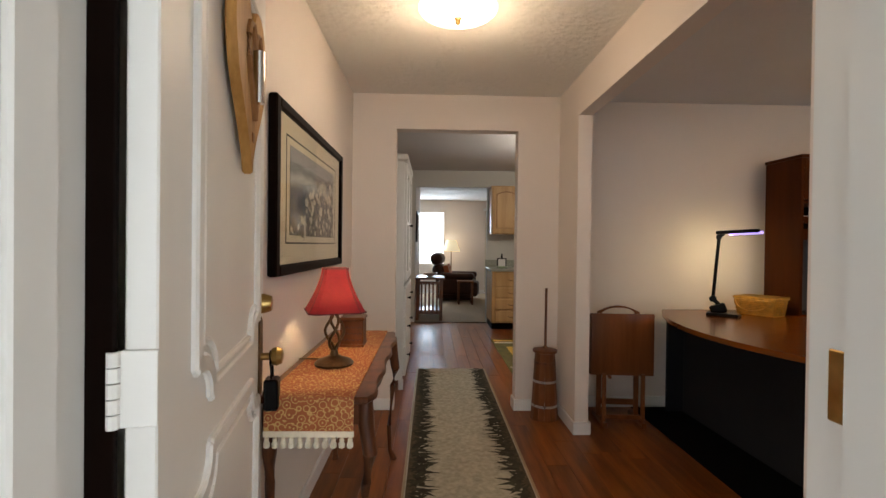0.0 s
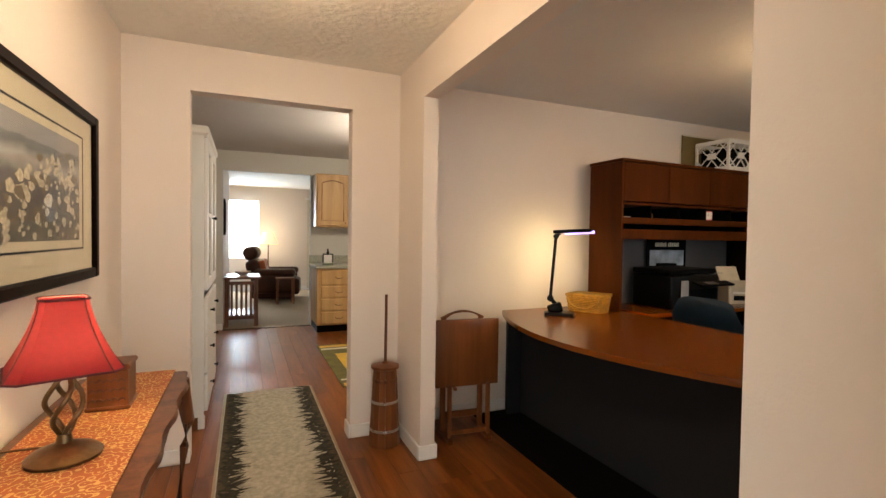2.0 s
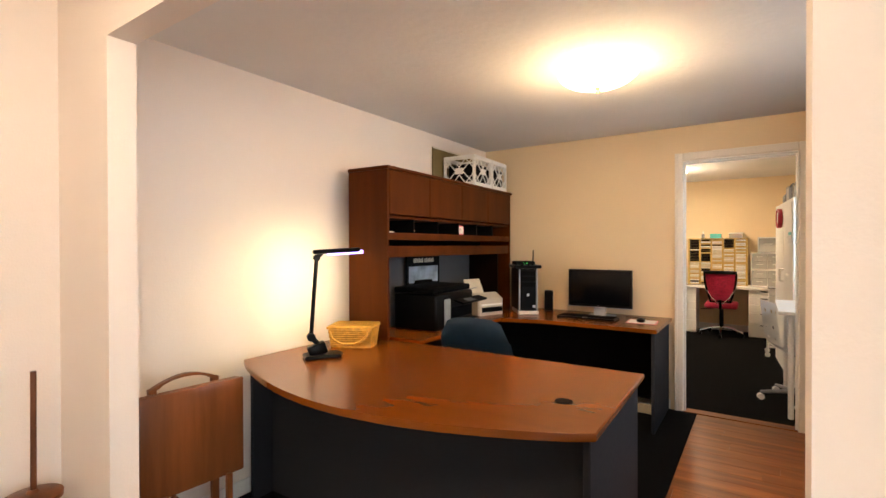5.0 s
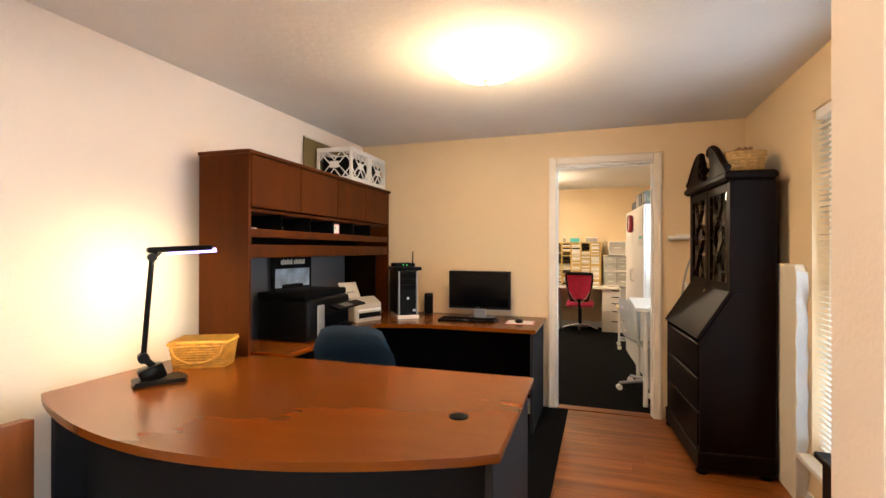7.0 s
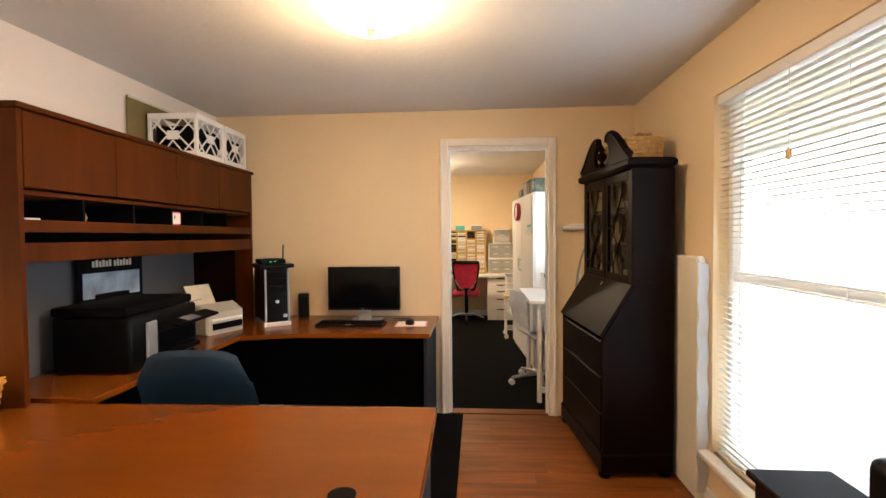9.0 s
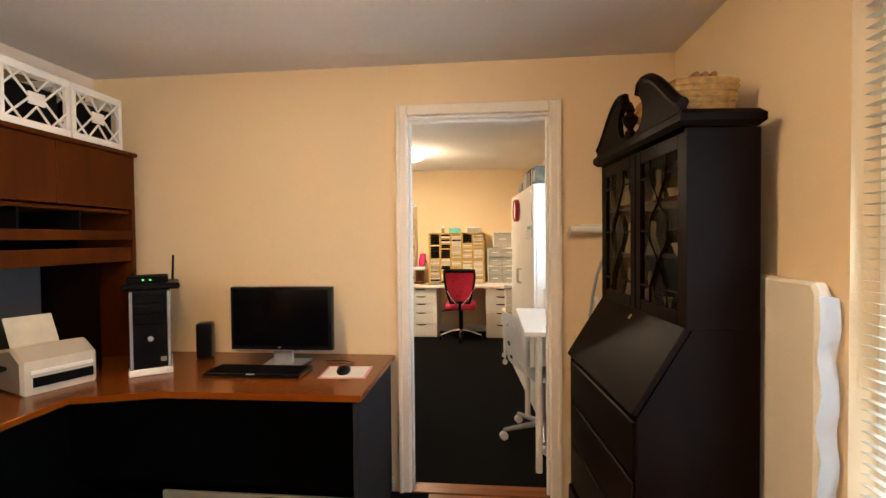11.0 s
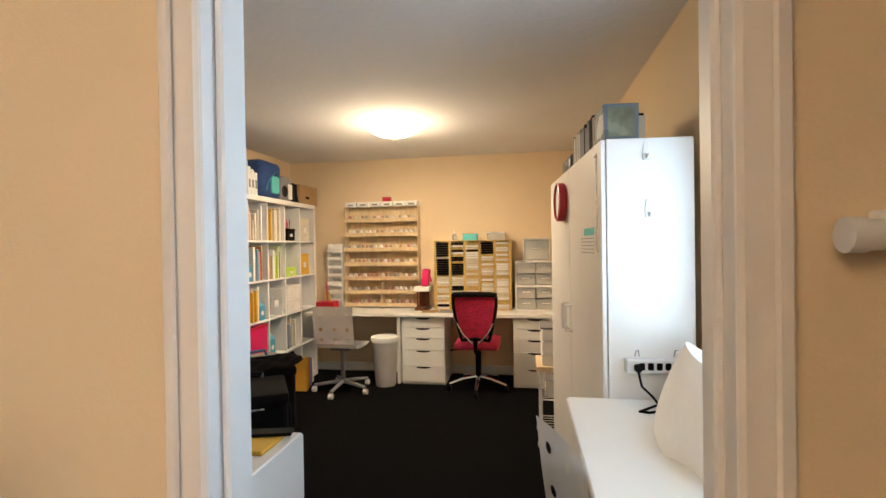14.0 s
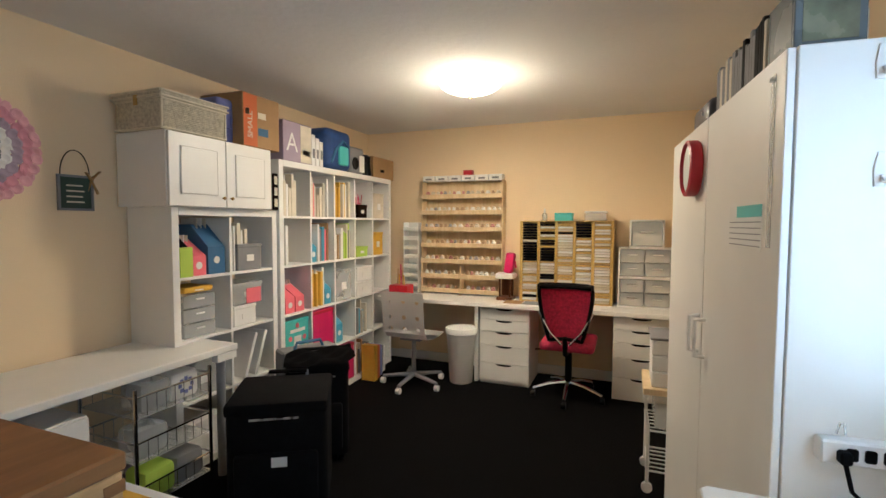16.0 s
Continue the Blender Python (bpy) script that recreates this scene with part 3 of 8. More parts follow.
def panel_arch(b, x0, z0, x1, z1, rise, r, y):
    """A raised moulding that outlines a panel with an arched head."""
    n = 8
    top = [(x0 + (x1 - x0) * i / n, y, z1 + rise * math.sin(math.pi * i / n)) for i in range(n + 1)]
    pts = top + [(x1, y, z0), (x0, y, z0), top[0]]
    return tube(pts, r, 8, b)


def coved_panel(x0, z0, x1, z1, low, r, y):
    """A door moulding with two notched, rounded corners at its foot (low) or head."""
    c, e = 0.075, 0.022
    cove = [(e + c * math.sin(radians(a)), c * math.cos(radians(a))) for a in range(0, 91, 15)]
    zc, sg = (z0, 1) if low else (z1, -1)
    left = [(x0, zc + sg * c)] + [(x0 + u, zc + sg * v) for u, v in cove]
    right = [(x1 - u, zc + sg * v) for u, v in cove[::-1]] + [(x1, zc + sg * c)]
    zo = z1 if low else z0
    ring = left + right + [(x1, zo), (x0, zo), left[0]]
    b = bmesh.new()
    for (ua, va), (ub, vb) in zip(ring, ring[1:]):
        d = Vector((ub - ua, 0, vb - va))
        if d.length > 1e-5:
            m = Matrix.Translation(((ua + ub) / 2, y, (va + vb) / 2)) @ Matrix.Rotation(-math.atan2(d.z, d.x), 4, "Y")
            box(-d.length / 2 - r * 0.5, -0.012, -r, d.length / 2 + r * 0.5, 0.006, r, 0.005, b, m)
    return b


fd = thing("front_door", (-0.18, 1.325, 0.012), 100.4, "open grey-white panelled front door with brass hardware", "door")
part("leaf", box(0, 0.0, 0, 0.90, 0.044, 2.03, 0.003), white_paint, fd)
for z0, z1, low in ((0.16, 0.80, False), (0.91, 1.90, True)):
    part("moulding", coved_panel(0.17, z0, 0.78, z1, low, 0.019, 0.0), white_paint, fd)
    part("moulding_inner", coved_panel(0.205, z0 + 0.035, 0.745, z1 - 0.035, low, 0.007, 0.002), white_paint, fd)
for z in (0.25, 1.0, 1.75):
    hg = part("hinge", box(-0.012, -0.004, z - 0.055, 0.0, 0.045, z + 0.055, 0.001), white_paint, fd, "white painted butt hinge")
    for k in range(5):
        part("knuckle", cyl((-0.014, 0.052, z - 0.054 + k * 0.022), (-0.014, 0.052, z - 0.034 + k * 0.022), 0.009, n=10), white_paint, hg)
kn = part("knob", lathe([(0.012, 0), (0.012, 0.03), (0.027, 0.04), (0.031, 0.055), (0.024, 0.07), (0.01, 0.074)], 20, m=pose(0.84, 0, 0.845, 90)), brass, fd, "worn brass door knob")
part("handle_plate", prism(arc(0, 0.10, 0.03, 0, 180, 8) + arc(0, -0.10, 0.03, 180, 360, 8), 0, 0.005, m=pose(0.84, 0, 0.845, 90), bev=0.002), bronze, fd)
part("deadbolt", lathe([(0.032, 0), (0.032, 0.012), (0.026, 0.03), (0.024, 0.036), (0.012, 0.038)], 20, m=pose(0.845, 0, 1.015, 90)), brass, fd, "round brass deadbolt")
kb = thing("key_lock_box", (-0.330, 2.142, 0.69), 100.4, "black key lock box hanging on the door knob", "lock box")
part("body", box(-0.03, -0.062, 0, 0.03, -0.018, 0.10, 0.006), black_plastic, kb)
part("shackle", tube([(-0.018, -0.04, 0.098), (-0.018, -0.038, 0.15), (0, -0.036, 0.185), (0.018, -0.038, 0.15), (0.018, -0.04, 0.098)], 0.004, 8), black_plastic, kb)
for k in range(5):
    part("dial", cyl((0.03, -0.052, 0.02 + k * 0.016), (0.038, -0.052, 0.02 + k * 0.016), 0.006, n=10), matt_black, kb)
pq = thing("door_plaque", (-0.267, 1.825, 1.385), 100.4, "honey wood heart-shaped plaque hanging on the door", "plaque")
hp = [(0.19 * math.sin(a) ** 3 * 1.02, 0.27 + 0.245 * (0.8125 * math.cos(a) - 0.3125 * math.cos(2 * a) - 0.125 * math.cos(3 * a) - 0.0625 * math.cos(4 * a))) for a in np.linspace(0, 2 * math.pi, 40)[:-1]]
part("heart_board", prism(hp, 0, 0.024, m=pose(0, -0.006, 0, 90), bev=0.005), plaque_wood, pq)
part("inset_frame", tube([(x * 0.42, -0.034, 0.14 + z * 0.52) for x, z in hp[::2]] + [(hp[0][0] * 0.42, -0.034, 0.14 + hp[0][1] * 0.52)], 0.008, 6), boxtop, pq)
part("glass_tube", cyl((0, -0.044, 0.19), (0, -0.044, 0.32), 0.014, n=12), chrome, pq)
part("carved_mark", box(-0.012, -0.033, 0.09, 0.012, -0.029, 0.115, 0.002), boxtop, pq)

pic = thing("framed_print", (-0.37, 2.93, 1.10), 0, "large framed seascape print with cream mat on the wall", "picture")
W2, PH = 0.615, 0.66
fr = bmesh.new()
for a in (-1, 1):
    box(0.002, a * W2, 0, 0.036, a * (W2 - 0.045), PH, 0.006, fr)
box(0.002, -W2 + 0.045, 0, 0.036, W2 - 0.045, 0.04, 0.006, fr), box(0.002, -W2 + 0.045, PH - 0.04, 0.036, W2 - 0.045, PH, 0.006, fr)
part("frame", fr, mahogany, pic, "dark brown moulded frame")
part("mat_board", box(0.004, -W2 + 0.046, 0.041, 0.018, W2 - 0.046, PH - 0.041), mat("cream_mat_board", (0.72, 0.64, 0.48), 0.8, vary=0.02), pic)
ln = bmesh.new()
for a in (-1, 1):
    box(0.0182, a * 0.46, 0.12, 0.0192, a * 0.452, PH - 0.11, 0, ln)
box(0.0182, -0.452, 0.12, 0.0192, 0.452, 0.127, 0, ln), box(0.0182, -0.452, PH - 0.117, 0.0192, 0.452, PH - 0.11, 0, ln)
part("mat_line", ln, matt_black, pic)


def sea_print():
    """A print of grey sky, dark water and pale rocks, in soft bands."""
    m = bpy.data.materials.new("seascape_print")
    m.use_nodes = True
    n, l = m.node_tree.nodes, m.node_tree.links
    co, sp, no, cr, ad = (n.new("ShaderNode" + k) for k in ("TexCoord", "SeparateXYZ", "TexNoise", "ValToRGB", "Math"))
    no.inputs["Scale"].default_value, no.inputs["Detail"].default_value = 7, 8
    l.new(co.outputs["Generated"], sp.inputs[0]), l.new(co.outputs["Object"], no.inputs["Vector"])
    ad.operation = "MULTIPLY_ADD"
    ad.inputs[1].default_value = 0.3
    l.new(no.outputs[0], ad.inputs[0]), l.new(sp.outputs["Z"], ad.inputs[2])
    e = cr.color_ramp.elements
    e[0].position, e[0].color = 0.22, (0.05, 0.045, 0.03, 1)
    e[1].position, e[1].color = 1.25, (0.10, 0.105, 0.13, 1)
    for p, c in ((0.36, (0.035, 0.04, 0.045, 1)), (0.50, (0.015, 0.02, 0.035, 1)), (0.66, (0.03, 0.04, 0.065, 1)), (0.72, (0.20, 0.21, 0.23, 1)), (0.82, (0.34, 0.34, 0.34, 1)), (0.92, (0.05, 0.055, 0.075, 1)), (1.05, (0.22, 0.22, 0.24, 1))):
        k = e.new(p)
        k.color = c
    l.new(ad.outputs[0], cr.inputs[0]), l.new(cr.outputs[0], n["Principled BSDF"].inputs["Base Color"])
    n["Principled BSDF"].inputs["Roughness"].default_value = 0.6
    return m


part("print", box(0.018, -0.41, 0.155, 0.0195, 0.41, PH - 0.145), sea_print(), pic, "grey stormy sea with pale rocks")
rk = bmesh.new()
rs = random.Random(4)
shade_rk = bmesh.new()
for i in range(170):
    u = rs.random() ** 0.8
    y, z = -0.39 + 0.78 * u, 0.165 + (0.05 + 0.24 * max(0.0, math.sin(2.3 * u - 0.25))) * rs.random()
    r = 0.009 + 0.024 * rs.random() ** 2
    pts = [(y + r * (0.6 + 0.7 * rs.random()) * math.cos(t), z + 0.7 * r * (0.6 + 0.7 * rs.random()) * math.sin(t)) for t in np.linspace(0, 6.28, 9)[:-1]]
    prism(pts, 0, 0.0003, shade_rk if i % 3 == 0 else rk, m=Matrix.Translation((0.0197 + 0.00001 * i, 0, 0)) @ Matrix(((0, 0, 1, 0), (1, 0, 0, 0), (0, 1, 0, 0), (0, 0, 0, 1))))
part("rocks", rk, mat("pale_rock_ink", (0.55, 0.49, 0.38), 0.6, vary=0.4, scale=70), pic)
part("rock_shadows", shade_rk, mat("brown_rock_ink", (0.09, 0.07, 0.045), 0.6, vary=0.4, scale=60), pic)
gp = part("glazing", box(0.024, -W2 + 0.046, 0.041, 0.026, W2 - 0.046, PH - 0.041), case_glass, pic)
gp.visible_shadow = False

ct = thing("console_table", (-0.355, 2.17, 0), 0, "narrow carved walnut console table against the wall", "table")
TL, TD, TZ = 1.17, 0.40, 0.72
edge = [(0.0, 0.0), (TD - 0.03, 0.0)] + [(TD - 0.02 + 0.014 * math.sin(i * math.pi / 3), TL * i / 24) for i in range(1, 24)] + [(TD - 0.03, TL), (0.0, TL)]
part("tabletop", prism(edge, TZ - 0.024, TZ, bev=0.007), walnut, ct)
ap = bmesh.new()
pts = [(0.0, -0.075)] + [(TL * i / 20, -0.075 - 0.012 * math.cos(i * math.pi / 5)) for i in range(1, 20)] + [(TL, -0.075), (TL, 0), (0, 0)]
prism([(0.03 + y * (TL - 0.06) / TL, z) for y, z in pts], 0, 0.016, ap, m=Matrix(((0, 0, 1, TD - 0.06), (1, 0, 0, 0), (0, 1, 0, TZ - 0.024), (0, 0, 0, 1))))
part("apron", ap, walnut, ct)
part("side_apron", box(0.03, 0.03, TZ - 0.10, TD - 0.06, 0.046, TZ - 0.024, 0.002), walnut, ct)
part("side_apron", box(0.03, TL - 0.046, TZ - 0.10, TD - 0.06, TL - 0.03, TZ - 0.024, 0.002), walnut, ct)
for x, sx in ((0.04, 0), (TD - 0.045, 1)):
    for y, sy in ((0.045, -1), (TL - 0.045, 1)):
        o = 0.022
        zs = [TZ - 0.024, TZ - 0.1, TZ - 0.2, 0.42, 0.2, 0.06, 0.0]
        off = [0, 0.2, 0.9, 0.3, -0.5, -0.3, 0.7]
        rr = [0.026, 0.028, 0.024, 0.017, 0.012, 0.012, 0.019]
        part("leg", tube([(x + o * k * sx, y + o * 0.6 * k * sy, z) for z, k in zip(zs, off)], rr, 12), walnut, ct, "curved cabriole leg")


def scroll_cloth():
    m = mat("rust_damask_cloth", (0.36, 0.105, 0.035), 0.8, vary=0.12, scale=20, bump=0.15, bscale=600)
    n, l = m.node_tree.nodes, m.node_tree.links
    co, vo, wv, cr, mx = (n.new("ShaderNode" + k) for k in ("TexCoord", "TexVoronoi", "Math", "ValToRGB", "MixRGB"))
    vo.inputs["Scale"].default_value = 42
    wv.operation = "SINE"
    mu = n.new("ShaderNodeMath")
    mu.operation = "MULTIPLY"
    mu.inputs[1].default_value = 15
    l.new(co.outputs["Object"], vo.inputs["Vector"]), l.new(vo.outputs["Distance"], mu.inputs[0]), l.new(mu.outputs[0], wv.inputs[0])
    cr.color_ramp.elements[0].position, cr.color_ramp.elements[1].position = 0.55, 0.8
    l.new(wv.outputs[0], cr.inputs[0])
    base_in = n["Principled BSDF"].inputs["Base Color"]
    src = base_in.links[0].from_socket
    mx.inputs[2].default_value = (0.60, 0.36, 0.13, 1)
    l.new(cr.outputs[0], mx.inputs[0]), l.new(src, mx.inputs[1]), l.new(mx.outputs[0], base_in)
    return m


tr = thing("table_runner", (-0.355, 2.17, 0.72), 0, "rust damask table runner with cream tassel fringe", "table runner")
cl = bmesh.new()
x0, x1, drop = 0.035, 0.325, 0.115
box(x0, -0.006, 0.0005, x1, TL + 0.004, 0.0045, 0, cl)
box(x0, -0.0105, -drop, x1, -0.006, 0.0045, 0, cl), box(x0, TL + 0.004, -drop, x1, TL + 0.0085, 0.0045, 0, cl)
part("cloth", cl, scroll_cloth(), tr)
ivory = mat("ivory_fringe", (0.78, 0.70, 0.55), 0.85, vary=0.1, scale=40, bump=0.2, bscale=200)
part("fringe_band", box(x0 - 0.002, -0.013, -drop - 0.012, x1 + 0.002, -0.006, -drop + 0.008, 0.002), ivory, tr)
tas = lathe([(0.002, 0), (0.008, -0.006), (0.0075, -0.016), (0.011, -0.022), (0.010, -0.034), (0.004, -0.037)][::-1], 8)
t0 = part("tassel", tas, ivory, tr)
for k in range(11):
    m = pose(x0 + 0.01 + (x1 - x0 - 0.02) * k / 10, -0.010, -drop - 0.010)
    if k:
        again(t0, m)
    else:
        t0.matrix_local = m

tl = thing("table_lamp", (-0.18, 2.58, 0.7246), 20, "bronze table lamp with lit red bell shade", "table lamp")
part("foot", lathe([(0.078, 0), (0.08, 0.008), (0.07, 0.018), (0.04, 0.03), (0.018, 0.04), (0.014, 0.06)], 28), bronze, tl)
for k in range(4):
    a0 = k * math.pi / 2
    part("twist_bar", tube([((0.008 + 0.03 * math.sin(math.pi * i / 12)) * math.cos(a0 + 2.6 * i / 12), (0.008 + 0.03 * math.sin(math.pi * i / 12)) * math.sin(a0 + 2.6 * i / 12), 0.06 + 0.15 * i / 12) for i in range(13)], 0.006, 8), bronze, tl)
part("neck", lathe([(0.014, 0.205), (0.018, 0.212), (0.012, 0.225), (0.012, 0.25), (0.02, 0.255), (0.02, 0.30)], 16), bronze, tl)
sh = bmesh.new()
rings = []
for i in range(9):
    t = i / 8
    half = 0.112 * (1 - t) ** 1.5 + 0.048 * (1 - (1 - t) ** 1.5)
    c = half * 0.78
    z = 0.222 + 0.176 * t
    rings.append([sh.verts.new((x, y, z)) for x, y in ((half, -c), (half, c), (c, half), (-c, half), (-half, c), (-half, -c), (-c, -half), (c, -half))])
for a, c in zip(rings, rings[1:]):
    for i in range(8):
        sh.faces.new((a[i], a[(i + 1) % 8], c[(i + 1) % 8], c[i]))
edges = [[tuple(v.co) for v in rings[0]], [tuple(v.co) for v in rings[-1]]] + [[tuple(rings[i][k].co) for i in range(9)] for k in (1, 3, 5, 7)]
shade = part("shade", sh, red_shade, tl, "red fabric bell shade, lit from inside", smooth=False)
for row in edges[2:]:
    part("piping", tube(row, 0.0016, 6), shade_trim, shade, "dark red piping")
for z, half in ((0.223, 0.113), (0.397, 0.049)):
    c = half * 0.78
    part("shade_trim", tube([(x, y, z) for x, y in ((half, -c), (half, c), (c, half), (-c, half), (-half, c), (-half, -c), (-c, -half), (c, -half), (half, -c))], 0.003, 6), shade_trim, tl)
part("bulb", lathe([(0.012, 0.30), (0.02, 0.32), (0.024, 0.34), (0.014, 0.365), (0.004, 0.37)], 14), mat("lit_bulb", (1, 0.8, 0.5), 0.4, vary=0, emit=12), tl).visible_shadow = False
part("cord", tube([(-0.02, 0.07, 0.006), (-0.05, 0.10, 0.003), (-0.10, 0.12, 0.003), (-0.13, 0.13, 0.003)], 0.003, 6), bronze, tl)

wb = thing("carved_box", (-0.165, 2.97, 0.7246), 0, "reddish carved wooden box on the table runner", "box")
part("body", box(-0.055, -0.06, 0, 0.055, 0.06, 0.125, 0.004), oakish, wb)
part("lid", box(-0.06, -0.065, 0.125, 0.06, 0.065, 0.142, 0.005), oakish, wb)
for k in range(3):
    part("carved_band", tube([(-0.05 + 0.1 * i / 10, -0.061, 0.03 + 0.03 * k + 0.008 * (i % 2)) for i in range(11)], 0.003, 5), walnut, wb)
part("foot_rail", box(-0.06, -0.065, 0, 0.06, 0.065, 0.012, 0.003), oakish, wb)

ru = thing("runner_rug", (0.42, 3.6, 0), 0, "cream runner rug with dark leafy borders", "rug")
RW, RL = 0.325, 1.64
part("rug_body", box(-RW, -RL, 0.001, RW, RL, 0.010, 0.003), mat("cream_rug_pile", (0.46, 0.42, 0.33), 0.95, vary=0.22, scale=35, bump=0.5, bscale=400, spec=0.1), ru)
part("binding", boxes([(-RW - 0.012, -RL, 0.001, -RW, RL, 0.009), (RW, -RL, 0.001, RW + 0.012, RL, 0.009)]), mat("tan_binding", (0.36, 0.27, 0.17), 0.9, vary=0.1), ru)
lf = bmesh.new()
rs = random.Random(11)
ground_b = bmesh.new()
for s in (-1, 1):
    for i in range(340):
        y = -RL + 0.03 + (2 * RL - 0.06) * i / 339
        x = s * (RW - 0.015 - 0.05 * rs.random())
        a = (math.pi if s > 0 else 0) + rs.uniform(-1.1, 1.1)
        ln_, wd = rs.uniform(0.07, 0.14), rs.uniform(0.007, 0.016)
        pts = [(0, -wd * 0.4), (ln_ * 0.4, -wd), (ln_, 0), (ln_ * 0.4, wd), (0, wd * 0.4)]
        prism(pts, 0, 0.0004, lf, m=pose(x, y, 0.0101 + 0.0002 * (i % 9), 0, 0, math.degrees(a)))
    box(s * (RW - 0.06), -RL + 0.01, 0.0085, s * (RW - 0.008), RL - 0.01, 0.0102, 0, ground_b)
part("dark_border", ground_b, mat("brown_border_pile", (0.10, 0.075, 0.05), 0.95, vary=0.4, scale=45, bump=0.4, bscale=300, spec=0.1), ru)
p_ = part("leaf_pattern", lf, mat("dark_leaf_pile", (0.05, 0.045, 0.032), 0.95, vary=0.4, scale=30, spec=0.1), ru, smooth=False)
p_["kind"] = "stuff"

ch = thing("butter_churn", (1.035, 3.955, 0), 0, "tall wooden butter churn with staves and dasher stick", "butter churn")
n = 14
for i in range(n):
    a0, a1 = 2 * math.pi * (i + 0.03) / n, 2 * math.pi * (i + 0.97) / n
    st = bmesh.new()
    q = []
    for r, z in ((0.098, 0.0), (0.071, 0.47)):
        for a in (a0, a1):
            q.append(st.verts.new((r * math.cos(a), r * math.sin(a), z)))
        for a in (a1, a0):
            q.append(st.verts.new(((r - 0.012) * math.cos(a), (r - 0.012) * math.sin(a), z)))
    st.faces.new(q[:4][::-1]), st.faces.new(q[4:])
    for k in range(4):
        st.faces.new((q[k], q[(k + 1) % 4], q[4 + (k + 1) % 4], q[4 + k]))
    part("stave", st, oakish, ch, smooth=False)
for z in (0.10, 0.27, 0.40):
    r = 0.098 - 0.027 * z / 0.47
    part("hoop", lathe([(r - 0.004, z - 0.008), (r + 0.002, z - 0.008), (r + 0.0015, z + 0.008), (r - 0.004, z + 0.008)], 28), steel if z != 0.4 else walnut, ch, "thin metal hoop")
part("lid", lathe([(0.078, 0.468), (0.086, 0.472), (0.086, 0.488), (0.06, 0.495), (0.02, 0.50), (0.014, 0.51)], 28), oakish, ch)
part("dasher", cyl((0, 0, 0.02), (0.004, 0.0, 0.925), 0.010, 0.009, 12), walnut, ch, "long dark dasher stick")

# ---- kitchen ----
wh = thing("china_cabinet", (-0.37, 4.575, 0), 0, "tall white glazed cabinet with dark knobs in the kitchen", "cabinet")
part("carcass", boxes([(-0.02, 0, 0.08, 0.355, 0.02, 1.92), (-0.02, 0.98, 0.08, 0.355, 1.0, 1.92), (-0.02, 0.02, 0.08, 0.0, 0.98, 1.92), (0, 0.02, 0.88, 0.34, 0.98, 0.90), (0, 0.02, 0.08, 0.34, 0.98, 0.10), (0, 0.02, 1.25, 0.32, 0.98, 1.265), (0, 0.02, 1.58, 0.32, 0.98, 1.595)]), white_lam, wh)
part("cornice", prism([(-0.03, -0.02), (0.385, -0.02), (0.385, 1.02), (-0.03, 1.02)], 1.92, 1.985, bev=0.015), white_lam, wh)
for y in (0.0, 0.96):
    for x in (0.0, 0.325):
        part("leg", box(x - 0.005, y, 0, x + 0.035, y + 0.04, 0.08, 0.003), white_lam, wh)
for k in range(2):
    y0 = 0.025 + 0.478 * k
    d = part("glass_door", boxes([(0.355, y0, 0.91, 0.377, y0 + 0.07, 1.91), (0.355, y0 + 0.402, 0.91, 0.377, y0 + 0.472, 1.91), (0.355, y0 + 0.07, 0.91, 0.377, y0 + 0.402, 0.98), (0.355, y0 + 0.07, 1.84, 0.377, y0 + 0.402, 1.91), (0.358, y0 + 0.07, 1.40, 0.374, y0 + 0.402, 1.43)], 0.003), white_lam, wh)
    part("pane", box(0.362, y0 + 0.07, 0.98, 0.366, y0 + 0.402, 1.84), glass, d)
    part("knob", lathe([(0.006, 0), (0.006, 0.015), (0.014, 0.022), (0.01, 0.03)], 12, m=pose(0.377, y0 + (0.44 if k == 0 else 0.035), 1.40, 0, 90)), matt_black, d)
for k in range(3):
    for j in range(2):
        y0, z0 = 0.025 + 0.478 * j, 0.11 + 0.255 * k
        d = part("drawer", box(0.355, y0, z0, 0.377, y0 + 0.472, z0 + 0.245, 0.004), white_lam, wh)
        part("knob", lathe([(0.006, 0), (0.006, 0.015), (0.014, 0.022), (0.01, 0.03)], 12, m=pose(0.377, y0 + 0.236, z0 + 0.13, 0, 90)), matt_black, d)


def cup_pull(parent, x, y, z, m=None):
    part("handle", tube([(x - 0.05, y, z + 0.004), (x - 0.035, y - 0.02, z - 0.004), (x - 0.01, y - 0.024, z - 0.012), (x, y - 0.025, z - 0.004), (x + 0.01, y - 0.024, z - 0.012), (x + 0.035, y - 0.02, z - 0.004), (x + 0.05, y, z + 0.004)], 0.005, 6), bronze, parent, "dark bronze drawer pull")


bc = thing("base_cabinet", (1.10, 7.42, 0), 0, "glazed maple base cabinet with four drawers", "cabinet")
part("body", box(0, 0.0, 0.10, 1.5, 0.62, 0.85, 0.003), maple, bc)
part("toe_kick", box(0.01, 0.06, 0.0, 1.5, 0.62, 0.10), mahogany, bc)
for k, (z, h) in enumerate(((0.12, 0.155), (0.295, 0.155), (0.47, 0.145), (0.635, 0.19))):
    for j in range(2):
        d = part("drawer", box(0.05 + 0.5 * j, -0.02, z, 0.52 + 0.5 * j, 0.0, z + h, 0.006), maple, bc)
        cup_pull(d, 0.285 + 0.5 * j, -0.02, z + h / 2)
wt = thing("worktop", (1.07, 7.38, 0.85), 0, "grey-green speckled kitchen worktop with upstand", "worktop")
